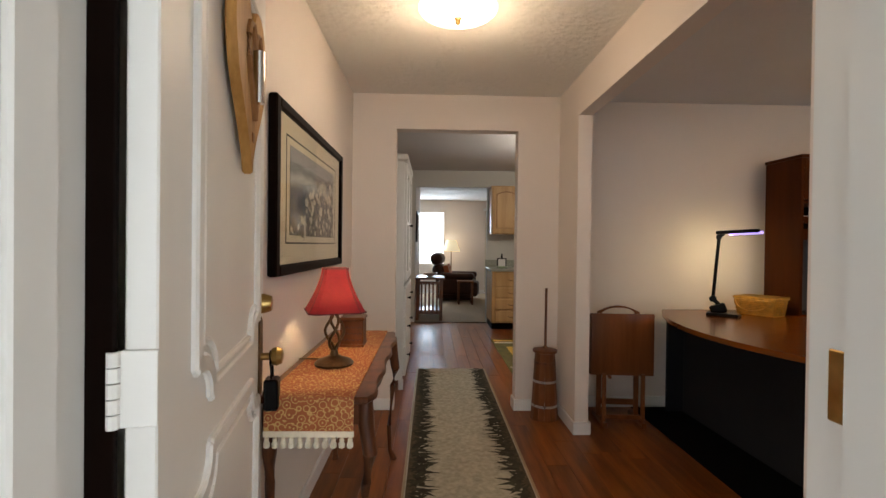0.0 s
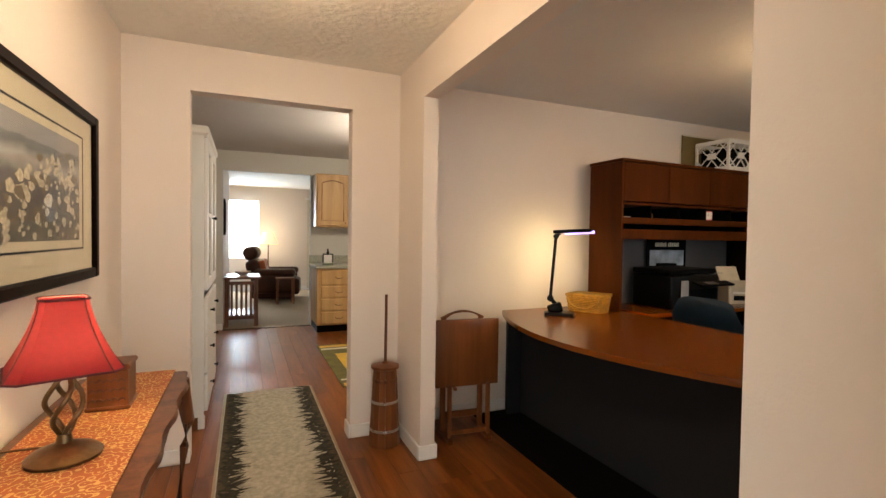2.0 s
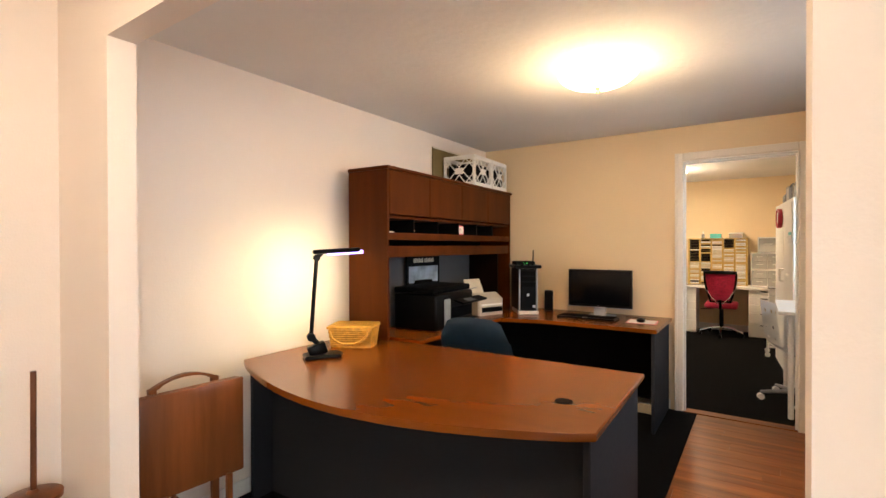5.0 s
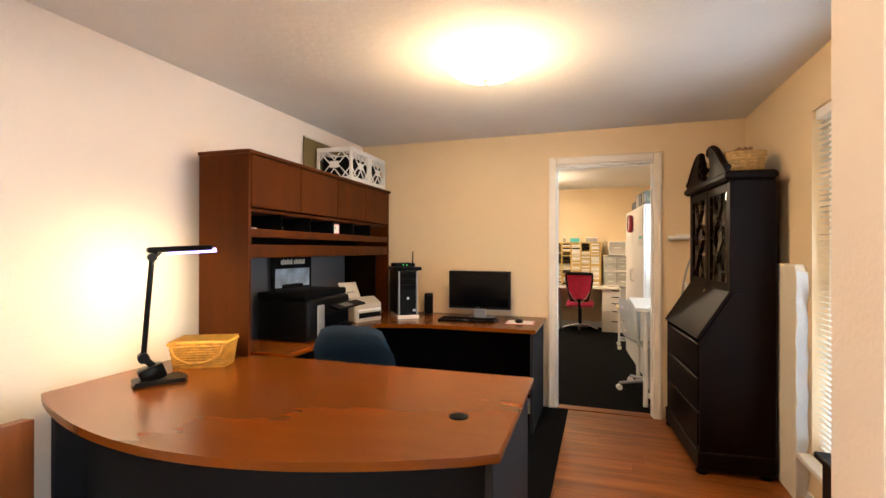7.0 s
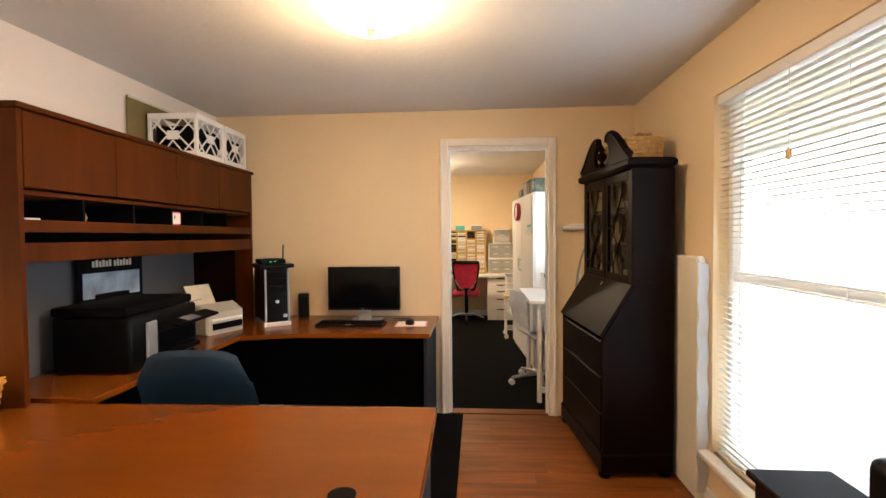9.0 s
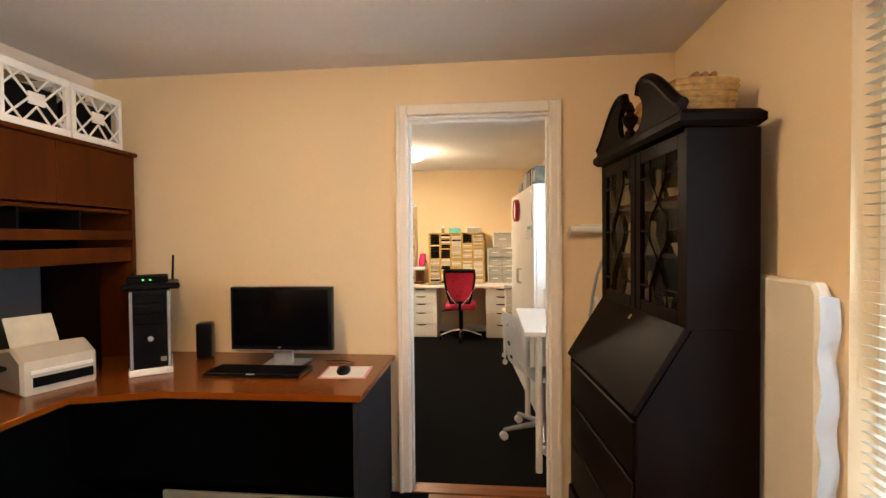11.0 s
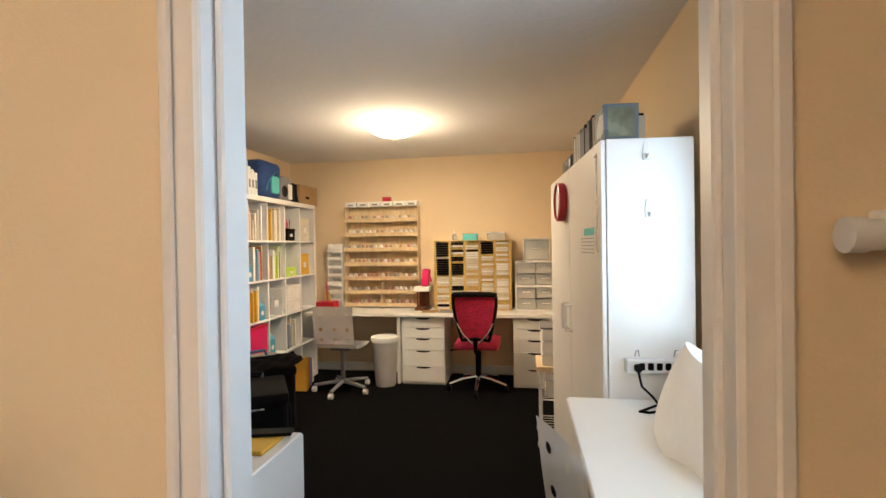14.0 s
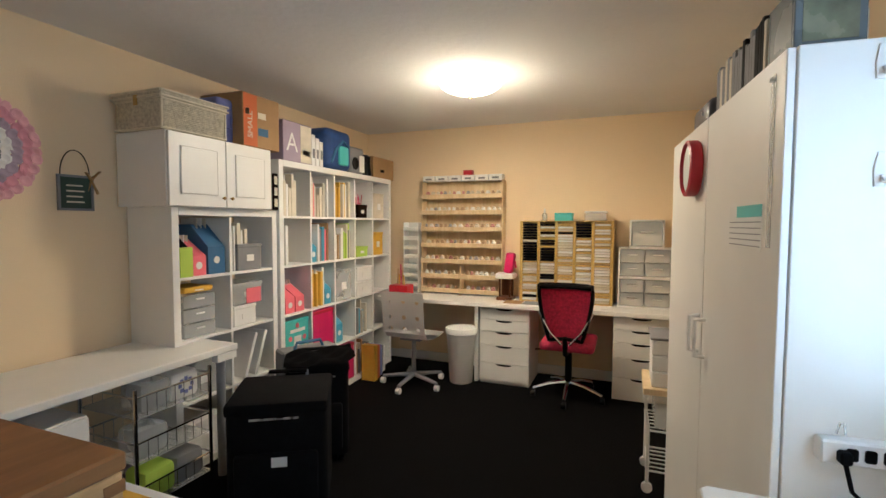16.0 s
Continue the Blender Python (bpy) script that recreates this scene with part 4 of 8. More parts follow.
part("slab", box(0, 0, 0, 1.55, 0.67, 0.038, 0.006), counter_stone, wt)
part("upstand", box(0, 0.645, 0.038, 1.55, 0.668, 0.15, 0.004), counter_stone, wt)
uc = thing("wall_cabinet", (1.12, 7.74, 1.40), 0, "glazed maple wall cabinet with an arched panel door", "cabinet")
part("body", box(0, 0, 0, 1.3, 0.31, 0.73, 0.003), maple, uc)
for j in range(2):
    d = part("door", box(0.02 + 0.43 * j, -0.02, 0.02, 0.435 + 0.43 * j, 0.0, 0.71, 0.006), maple, uc)
    part("arched_panel", panel_arch(None, 0.08 + 0.43 * j, 0.09, 0.375 + 0.43 * j, 0.60, 0.04, 0.007, -0.021), boxtop, d, "dark glaze line round the panel")
    part("knob", lathe([(0.005, 0), (0.005, 0.012), (0.012, 0.02), (0.008, 0.027)], 12, m=pose(0.40 + 0.08 * j, -0.02, 0.06, 90)), bronze, d)
ds = thing("counter_sign", (1.27, 7.62, 0.888), 0, "small black framed sign on the worktop", "sign")
part("frame", boxes([(-0.07, 0, 0, -0.055, 0.02, 0.15), (0.055, 0, 0, 0.07, 0.02, 0.15), (-0.055, 0, 0, 0.055, 0.02, 0.015), (-0.055, 0, 0.135, 0.055, 0.02, 0.15)]), matt_black, ds)
part("card", box(-0.055, 0.006, 0.015, 0.055, 0.012, 0.135), paper, ds)
part("finial", lathe([(0.008, 0.15), (0.02, 0.165), (0.008, 0.18), (0.014, 0.20), (0.004, 0.22)], 12, m=pose(0, 0.01, 0)), matt_black, ds)
dish = thing("counter_dish", (1.25, 7.50, 0.888), 0, "pale green dish on the worktop", "dish")
part("bowl", lathe([(0.04, 0), (0.05, 0.008), (0.09, 0.03), (0.095, 0.032), (0.06, 0.014), (0.03, 0.01)], 24), mat("pale_green_glaze", (0.45, 0.55, 0.36), 0.3, vary=0.15), dish)
km = thing("kitchen_mat", (1.33, 5.9, 0), 0, "green and gold kitchen mat with a pear motif", "mat")
part("mat_body", box(-0.33, -0.80, 0.001, 0.33, 0.80, 0.008, 0.002), mat("olive_mat", (0.12, 0.105, 0.02), 0.9, vary=0.3, scale=8, bump=0.2, bscale=300), km)
for k, (y0, y1, mm) in enumerate(((-0.78, -0.70, yellow), (-0.62, -0.58, cream_card), (0.55, 0.62, cream_card), (0.66, 0.76, yellow), (-0.35, 0.35, yellow))):
    part("stripe", box(-0.31 if k < 4 else -0.2, y0, 0.0082, 0.31 if k < 4 else 0.2, y1, 0.0088), mm, km)
part("pear_motif", lathe([(0.02, -0.18), (0.12, -0.12), (0.13, 0.0), (0.07, 0.12), (0.04, 0.2)], 16, m=Matrix.Translation((0, 0, 0.0088)) @ Matrix.Diagonal((1, 1, 0.004, 1)) @ pose(0, 0, 0, 90)), mat("brown_pear", (0.12, 0.06, 0.03), 0.9, vary=0.3), km)

# ---- living room ----
rc = thing("recliner", (0.76, 11.2, 0), 80, "dark brown leather recliner with rolled arms facing the room", "armchair")
part("base", box(-0.40, -0.40, 0.04, 0.40, 0.36, 0.28, 0.05, seg=3), leather, rc)
part("seat", box(-0.27, -0.46, 0.26, 0.27, 0.22, 0.47, 0.08, seg=4), leather, rc, "padded leather seat")
part("footrest", box(-0.27, -0.52, 0.10, 0.27, -0.40, 0.42, 0.05, seg=3), leather, rc)
for sx in (-1, 1):
    part("arm", box(sx * 0.26, -0.44, 0.14, sx * 0.45, 0.34, 0.52, 0.07, seg=3), leather, rc)
    part("arm_pad", box(sx * 0.25, -0.46, 0.48, sx * 0.46, 0.30, 0.62, 0.06, seg=4), leather, rc, "rolled leather arm pad")
part("backrest", box(-0.33, -0.13, -0.28, 0.33, 0.13, 0.18, 0.11, seg=4, m=pose(0, 0.34, 0.62, -18)), leather, rc, "tufted leather back")
part("head_pillow", box(-0.31, -0.15, -0.12, 0.31, 0.13, 0.15, 0.12, seg=4, m=pose(0, 0.41, 0.90, -18)), leather, rc, "puffy leather head pillow")
cu = thing("striped_cushion", (0.64, 11.18, 0.472), 80, "striped rust and cream cushion on the recliner", "cushion")
for k in range(7):
    part("stripe", box(-0.21 + 0.06 * k, -0.05, 0.0 if 0 < k < 6 else 0.03, -0.15 + 0.06 * k, 0.07, 0.34 if 0 < k < 6 else 0.31, 0.025, seg=2, m=pose(0, 0, 0, -14)), (orange_card, cream_card, red_plastic)[k % 3], cu)
fl = thing("floor_lamp", (0.70, 12.1, 0), 0, "lit floor lamp with a cream shade", "floor lamp")
part("foot", lathe([(0.14, 0), (0.14, 0.015), (0.03, 0.03), (0.012, 0.05)], 24), bronze, fl)
part("pole", cyl((0, 0, 0.04), (0, 0, 1.1), 0.012), bronze, fl)
lamp_cloth = mat("lit_cream_shade", (0.95, 0.8, 0.5), 0.8, vary=0.05, emit=1.2)
part("shade", lathe([(0.21, 1.08), (0.10, 1.34), (0.095, 1.34), (0.2, 1.085)], 28), lamp_cloth, fl, "lit cream pleated shade").visible_shadow = False
st_ = thing("side_stool", (0.93, 10.4, 0), 0, "small reddish wooden side table", "side table")
part("tabletop", box(-0.17, -0.14, 0.46, 0.17, 0.14, 0.485, 0.004), oakish, st_)
for x in (-0.14, 0.14):
    for y in (-0.11, 0.11):
        part("leg", box(x - 0.018, y - 0.018, 0, x + 0.018, y + 0.018, 0.46, 0.003), oakish, st_)
sc = thing("slatted_table", (0.18, 8.36, 0), 0, "brown mission-style table with slatted sides", "table")
part("tabletop", box(-0.22, -0.16, 0.66, 0.26, 0.55, 0.69, 0.004), walnut, sc)
for x in (-0.18, 0.20):
    for y in (-0.12, 0.5):
        part("leg", box(x - 0.025, y - 0.025, 0, x + 0.025, y + 0.025, 0.66, 0.003), walnut, sc)
for z in (0.10, 0.58):
    part("rail", box(-0.155, -0.135, z, 0.175, -0.11, z + 0.05, 0.003), walnut, sc)
for k in range(5):
    part("slat", box(-0.13 + 0.062 * k, -0.13, 0.15, -0.10 + 0.062 * k, -0.115, 0.58), walnut, sc)
part("shelf", box(-0.155, -0.1, 0.14, 0.175, 0.48, 0.16), walnut, sc)
for k in range(8):
    part("slat", box(0.185, -0.07 + 0.07 * k, 0.15, 0.20, -0.04 + 0.07 * k, 0.60), walnut, sc)
part("side_rail", box(0.18, -0.095, 0.10, 0.205, 0.475, 0.15, 0.003), walnut, sc)
part("side_rail", box(0.18, -0.095, 0.60, 0.205, 0.475, 0.655, 0.003), walnut, sc)
bw = thing("pink_bowl", (0.2, 8.55, 0.69), 0, "pale pink bowl on the slatted table", "bowl")
part("bowl", lathe([(0.04, 0), (0.06, 0.01), (0.12, 0.06), (0.115, 0.06), (0.05, 0.015)], 24), mat("pale_pink_glaze", (0.7, 0.5, 0.42), 0.35, vary=0.08), bw)
vb = thing("vertical_blind", (1.62, 12.45, 0.05), 0, "cream vertical blind slats beside the recliner", "blind")
for k in range(7):
    part("vane", box(-0.06 + 0.085 * k, 0, 0, 0.02 + 0.085 * k, 0.004, 2.05, m=pose(0, 0.0, 0, 0, 0, 0)), cream_card, vb)
part("head_rail", box(-0.1, -0.02, 2.05, 0.6, 0.03, 2.10, 0.003), white_paint, vb)
wl = thing("living_picture", (-0.045, 8.5, 1.27), 0, "small dark framed picture on the living room wall", "picture")
part("frame", boxes([(0.002, -0.2, 0, 0.025, -0.165, 0.5), (0.002, 0.165, 0, 0.025, 0.2, 0.5), (0.002, -0.165, 0, 0.025, 0.165, 0.035), (0.002, -0.165, 0.465, 0.025, 0.165, 0.5)], 0.004), mahogany, wl)
# plain white sheet stands for the bright reflection in this frame
part("print", box(0.004, -0.165, 0.035, 0.012, 0.165, 0.465), paper, wl)

# ---- office ----
fm = thing("floor_mat", (3.2, 3.2, 0), 0, "black floor mat under the desks", "mat")
part("mat_sheet", boxes([(-1.45, -0.945, 0.001, 1.545, 0.965, 0.008)], 0.002), carpet_black, fm)

tt = thing("tray_tables", (1.36, 3.86, 0), -4, "set of folded orange-brown wooden tray tables on a stand", "tray tables")
for k in range(3):
    part("tray", box(-0.03, -0.03 + 0.028 * k, 0.34 - 0.005 * k, 0.395, -0.012 + 0.028 * k, 0.765 - 0.004 * k, 0.006, seg=2), oakish, tt)
hd = [(0.03 + 0.30 * i / 12, 0.765 + 0.045 * math.sin(math.pi * i / 12)) for i in range(13)] + [(0.29, 0.765), (0.27, 0.78)] + [(0.27 - 0.18 * i / 6, 0.785 + 0.012 * math.sin(math.pi * i / 6)) for i in range(1, 6)] + [(0.09, 0.78), (0.07, 0.765)]
part("handle", prism(hd, -0.012, 0.012, m=pose(0, 0.07, 0, 90)), oakish, tt)
for x in (0.05, 0.31):
    part("upright", box(x - 0.016, 0.06, 0.03, x + 0.016, 0.085, 0.77, 0.003), oakish, tt)
    part("foot", box(x - 0.016, -0.10, 0, x + 0.016, 0.19, 0.035, 0.005), oakish, tt)
    part("brace", box(x - 0.012, -0.07, 0.035, x + 0.012, -0.045, 0.36, 0.003), oakish, tt)
part("stretcher", box(0.066, 0.06, 0.11, 0.294, 0.08, 0.15, 0.003), oakish, tt)
part("stretcher", box(0.062, -0.065, 0.05, 0.298, -0.045, 0.08, 0.003), oakish, tt)
part("peg", cyl((0.09, -0.055, 0.335), (0.09, -0.03, 0.335), 0.012, n=10), oakish, tt)

DZ = 0.76
bd = thing("bow_front_desk", (2.035, 2.268, 0), 1.2, "bow-front cherry and slate executive desk, glossy top", "desk")
L, D = 1.85, 0.795
curve = [(-0.04 - 0.27 * math.sin(math.pi * i / 24) ** 0.9 if 0 < i < 24 else -0.04, L * i / 24) for i in range(25)]
top = curve + [(D, L), (D, 0.0)]
part("desktop", prism(top, DZ - 0.028, DZ, bev=0.005), cherry, bd, "glossy cherry bow-front top")
part("modesty_panel", box(0.10, 0.05, 0.0, 0.12, L - 0.05, DZ - 0.029, 0.002), slate, bd)
part("end_panel", box(-0.02, 0.025, 0.0, D - 0.02, 0.05, DZ - 0.029, 0.003), slate, bd)
part("end_panel", box(-0.02, L - 0.05, 0.0, D - 0.02, L - 0.025, DZ - 0.029, 0.003), slate, bd)
part("grommet", lathe([(0.03, 0.0), (0.034, 0.001), (0.034, 0.004), (0.028, 0.005), (0.012, 0.0045)], 24, m=pose(0.21, 0.19, DZ - 0.001)), matt_black, bd)

DY = 0.76
cr = thing("credenza", (2.85, 3.62, 0), 0, "cherry credenza shelf on slate supports", "desk")
part("worktop", prism([(0.0, 0), (1.368, 0), (1.368, 0.56), (0.0, 0.56)], DZ - 0.028, DZ, bev=0.004), cherry, cr)
part("back_panel", box(0.02, 0.50, 0, 1.36, 0.52, DZ - 0.029, 0.002), matt_black, cr)
part("end_panel", box(0.0, 0.03, 0, 0.02, 0.55, DZ - 0.029, 0.002), slate, cr)
rt = thing("corner_desk", (4.22, 2.44, 0), 0, "cherry corner desk with slate end panel", "desk")
part("worktop", prism([(-0.14, 0.0), (0.535, 0.0), (0.535, 1.745), (0.0, 1.745), (0.0, 1.18), (-0.25, 1.178), (-0.14, 0.85)], DY - 0.028, DY, bev=0.004), cherry, rt)
part("end_panel", box(-0.12, 0.02, 0, 0.52, 0.042, DY - 0.029, 0.002), slate, rt)
part("modesty_panel", box(0.30, 0.042, 0.13, 0.32, 1.70, DY - 0.029, 0.002), matt_black, rt)
part("lower_rail", box(0.30, 0.042, 0.0, 0.32, 1.2, 0.08, 0.002), beige_plastic, rt)

# added black sheet: stands for the shade under the desk, hides the lit wall
part("back_panel", box(0.0, 1.715, 0.0, 0.53, 1.73, DY - 0.029, 0.002), matt_black, rt)

hu = thing("desk_hutch", (2.745, 3.79, DZ), 2, "dark cherry hutch with doors and pigeonholes above the desk", "hutch")
HW, HD, HH = 1.90, 0.33, 1.093
HQ = HH - 1.15
for x in (0.0, HW - 0.022):
    part("side_panel", box(x, 0, 0, x + 0.022, HD, HH, 0.002), cherry_dark, hu)
part("top_panel", box(-0.012, -0.014, HH, HW + 0.012, HD, HH + 0.022, 0.004), cherry_dark, hu)
# pigeonhole floor and back are black: the recess's shade put into the colour
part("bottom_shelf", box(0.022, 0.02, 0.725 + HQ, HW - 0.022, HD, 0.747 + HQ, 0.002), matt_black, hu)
part("cubby_shelf", box(0.022, 0.004, 0.70 + HQ, HW - 0.022, 0.02, 0.747 + HQ, 0.002), cherry_dark, hu)
part("light_rail", box(0.022, 0.01, 0.585 + HQ, HW - 0.022, 0.028, 0.66 + HQ, 0.002), cherry_dark, hu)
part("underside", box(0.022, 0.028, 0.64 + HQ, HW - 0.022, HD, 0.655 + HQ, 0.002), cherry_dark, hu)
part("door_shelf", box(0.022, 0.02, 0.84 + HQ, HW - 0.022, HD, 0.858 + HQ, 0.002), cherry_dark, hu)
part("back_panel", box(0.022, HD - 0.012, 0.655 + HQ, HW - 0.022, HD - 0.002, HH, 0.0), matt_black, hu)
part("lower_back_panel", box(0.05, HD - 0.010, 0.0, HW - 0.25, HD - 0.003, 0.655 + HQ), mat("hutch_back_laminate", (0.085, 0.085, 0.09), 0.7, vary=0.06), hu, "grey back panel")
part("back_strip", box(0.022, HD - 0.012, 0.0, 0.05, HD - 0.002, 0.655 + HQ), cherry_dark, hu)
for k in range(4):
    w = (HW - 0.044) / 4
    part("door", box(0.024 + w * k, -0.002, 0.865 + HQ, 0.020 + w * (k + 1), 0.018, HH - 0.003, 0.002), cherry_dark, hu)
# dividers take the same black that stands for shade in the pigeonholes
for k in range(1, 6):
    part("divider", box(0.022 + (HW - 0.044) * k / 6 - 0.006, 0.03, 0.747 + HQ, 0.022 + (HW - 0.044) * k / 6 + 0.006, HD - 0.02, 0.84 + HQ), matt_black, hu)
part("end_upright", box(HW - 0.25, 0.02, 0, HW - 0.235, HD, 0.64 + HQ), mahogany, hu)

cw = thing("small_clock", (3.74, 3.87, DZ + 0.747 + HQ), -28, "small red-framed square desk clock in a pigeonhole", "clock")
part("case", box(-0.04, 0, 0, 0.04, 0.03, 0.078, 0.012, seg=2), coral, cw)
part("face", box(-0.03, -0.002, 0.009, 0.03, 0.0, 0.069, 0.0), paper, cw)
part("hour_pointer", box(-0.002, -0.0035, 0.038, 0.002, -0.002, 0.056), matt_black, cw)
fg = thing("small_figurine", (3.12, 3.90, DZ + 0.747 + HQ), 0, "small terracotta figurine in a pigeonhole", "figurine")
part("figurine_body", lathe([(0.025, 0), (0.034, 0.02), (0.024, 0.045), (0.012, 0.055), (0.016, 0.07), (0.005, 0.082)], 14), kraft, fg)
pp = thing("paper_stack", (2.86, 3.90, DZ + 0.747 + HQ), 0, "thin stack of white paper in a pigeonhole", "paper")
part("sheets", box(-0.08, 0, 0, 0.08, 0.22, 0.012, 0.001), paper, pp)


def crate(x, y, z, w, d, h, rz):
    e = thing("milk_crate", (x, y, z), rz, "white plastic lattice crate on top of the hutch", "crate", "crates on the hutch")
    r = 0.009
    for zz in (0.0, h - 0.035):
        part("rim", boxes([(0, 0, zz, w, 0.014, zz + 0.035), (0, d - 0.014, zz, w, d, zz + 0.035), (0, 0.014, zz, 0.014, d - 0.014, zz + 0.035), (w - 0.014, 0.014, zz, w, d - 0.014, zz + 0.035)], 0.003), white_plastic, e)
    for px in (0.0, w - 0.022):
        for py in (0.0, d - 0.022):
            part("corner_post", box(px, py, 0.035, px + 0.022, py + 0.022, h - 0.035, 0.003), white_plastic, e)
    for ax in range(2):
        ln_ = (w, d)[ax]
        for off in (0.006, (d, w)[ax] - 0.006):
            b = bmesh.new()

            def P(u, v):
                return (u * ln_, off, v * h) if ax == 0 else (off, u * ln_, v * h)

            for a, c in (((0.06, 0.1), (0.4, 0.5)), ((0.06, 0.9), (0.4, 0.5)), ((0.94, 0.1), (0.6, 0.5)), ((0.94, 0.9), (0.6, 0.5)), ((0.3, 0.1), (0.06, 0.4)), ((0.3, 0.9), (0.06, 0.6)),
                         ((0.7, 0.1), (0.94, 0.4)), ((0.7, 0.9), (0.94, 0.6)), ((0.3, 0.1), (0.5, 0.38)), ((0.7, 0.1), (0.5, 0.38)), ((0.3, 0.9), (0.5, 0.62)), ((0.7, 0.9), (0.5, 0.62))):
                cyl(P(*a), P(*c), 0.005, n=6, b=b)
            m_ = [P(0.38, 0.40), P(0.62, 0.60)]
            box(m_[0][0] - (0.004 if ax else 0), m_[0][1] - (0.004 if not ax else 0), m_[0][2], m_[1][0] + (0.004 if ax else 0), m_[1][1] + (0.004 if not ax else 0), m_[1][2], 0.002, b)
            part("lattice", b, white_plastic, e)
    part("crate_floor", box(0.014, 0.014, 0.004, w - 0.014, d - 0.014, 0.012), white_plastic, e)
    part("folder_block", box(0.03, 0.03, 0.013, w - 0.03, d - 0.03, h - 0.07, 0.01), matt_black, e, "dark folders inside")
    return e


HT = DZ + HH + 0.022
crate(3.92, 3.835, HT, 0.33, 0.31, 0.265, 2)
crate(4.26, 3.847, HT, 0.31, 0.31, 0.265, 2)
fb = thing("cork_board", (3.78, 4.168, HT), 0, "olive brown board leaning behind the crates", "board")
part("panel", box(0, 0.0, 0, 0.9, 0.012, 0.34, 0.003), mat("olive_board", (0.17, 0.13, 0.05), 0.8, vary=0.1), fb)
part("edge", box(0, -0.006, 0.33, 0.9, 0.0, 0.342), cream_card, fb)

# desk lamp
dl = thing("desk_lamp", (2.22, 3.80, DZ), -34, "black jointed desk lamp with a violet tube, lit", "desk lamp")
part("base", prism([(-0.10, -0.06), (0.09, -0.07), (0.11, 0.0), (0.09, 0.07), (-0.10, 0.06)], 0, 0.022, bev=0.008), black_plastic, dl)
part("hinge_block", box(-0.06, -0.03, 0.018, 0.04, 0.03, 0.085, 0.012, seg=2, m=pose(0, 0, 0.0, 0, -20)), black_plastic, dl)
part("lower_joint", cyl((-0.06, -0.02, 0.115), (-0.06, 0.02, 0.115), 0.022, n=18), black_plastic, dl)
part("lower_arm", tube([(-0.01, 0, 0.06), (-0.06, 0, 0.115)], 0.014, 12), black_plastic, dl)
part("arm", tube([(-0.06, 0, 0.115), (-0.045, 0, 0.33), (-0.03, 0, 0.53)], 0.011, 12), black_plastic, dl)
part("upper_joint", cyl((-0.03, -0.02, 0.54), (-0.03, 0.02, 0.54), 0.018, n=18), black_plastic, dl)
part("neck", tube([(-0.03, 0, 0.54), (0.0, 0, 0.565)], 0.012, 10), black_plastic, dl)
part("head", box(-0.02, -0.032, 0.56, 0.235, 0.032, 0.585, 0.010, seg=2, m=pose(0, 0, 0, 0, -3)), black_plastic, dl)
part("tube", cyl((0.03, 0, 0.562), (0.222, 0, 0.572), 0.010, n=12), tube_glow, dl, "glowing violet-white tube").visible_shadow = False

def basket(name, loc, rz, w, d, h, material, label, lid=True, handle=True, rows=9):
    e = thing(name, loc, rz, label, "basket")
    for k in range(rows):
        t = k / (rows - 1)
        a, c, z = w / 2 * (0.9 + 0.1 * t), d / 2 * (0.88 + 0.12 * t), 0.006 + (h - 0.012) * t
        pts = []
        for i in range(33):
            an = 2 * math.pi * i / 32
            s = 1.0 + 0.012 * (1 if (i + k) % 2 else -1)
            x, y = math.cos(an), math.sin(an)
            m_ = max(abs(x), abs(y)) ** 0.75
            pts.append((a * x / m_ * s * 0.93, c * y / m_ * s * 0.93, z))
        part("weave_strand", tube(pts, (h / rows) * 0.62, 6), material, e)
    for i in range(16):
        an = 2 * math.pi * (i + 0.5) / 16
        x, y = math.cos(an), math.sin(an)
        m_ = max(abs(x), abs(y)) ** 0.75
        part("stake", cyl((w / 2 * 0.84 * x / m_, d / 2 * 0.82 * y / m_, 0.002), (w / 2 * 0.95 * x / m_, d / 2 * 0.95 * y / m_, h), 0.004, n=5), material, e)
    part("bottom", box(-w * 0.38, -d * 0.38, 0, w * 0.38, d * 0.38, 0.008), material, e)
    if lid:
        part("lid", box(-w / 2 * 0.95, -d / 2 * 0.95, h, w / 2 * 0.95, d / 2 * 0.95, h + 0.016, 0.006, seg=2), material, e)
        for k in range(6):
            part("lid_slat", box(-w / 2 * 0.9, -d / 2 * 0.9 + d * 0.15 * k, h + 0.016, w / 2 * 0.9, -d / 2 * 0.9 + d * 0.15 * k + 0.04 * d / 0.16, h + 0.02, 0.002), material, e)
    if handle:
        part("handle", tube([(w * 0.38 * math.cos(t), -d / 2 - 0.012 - 0.01 * math.sin(t), h * 0.95 - 0.075 * math.sin(t)) for t in np.linspace(0, math.pi, 13)], 0.007, 8), material, e, "swing handle hanging down")
    return e


basket("picnic_basket", (2.54, 3.88, DZ), -62, 0.30, 0.20, 0.11, yellow_wicker, "yellow wicker basket with lid on the desk")

oc = thing("office_chair", (3.33, 3.36, 0), 96, "dark blue vinyl office chair behind the desk", "chair")
part("base_hub", cyl((0, 0, 0.07), (0, 0, 0.38), 0.03, 0.025), matt_black, oc)
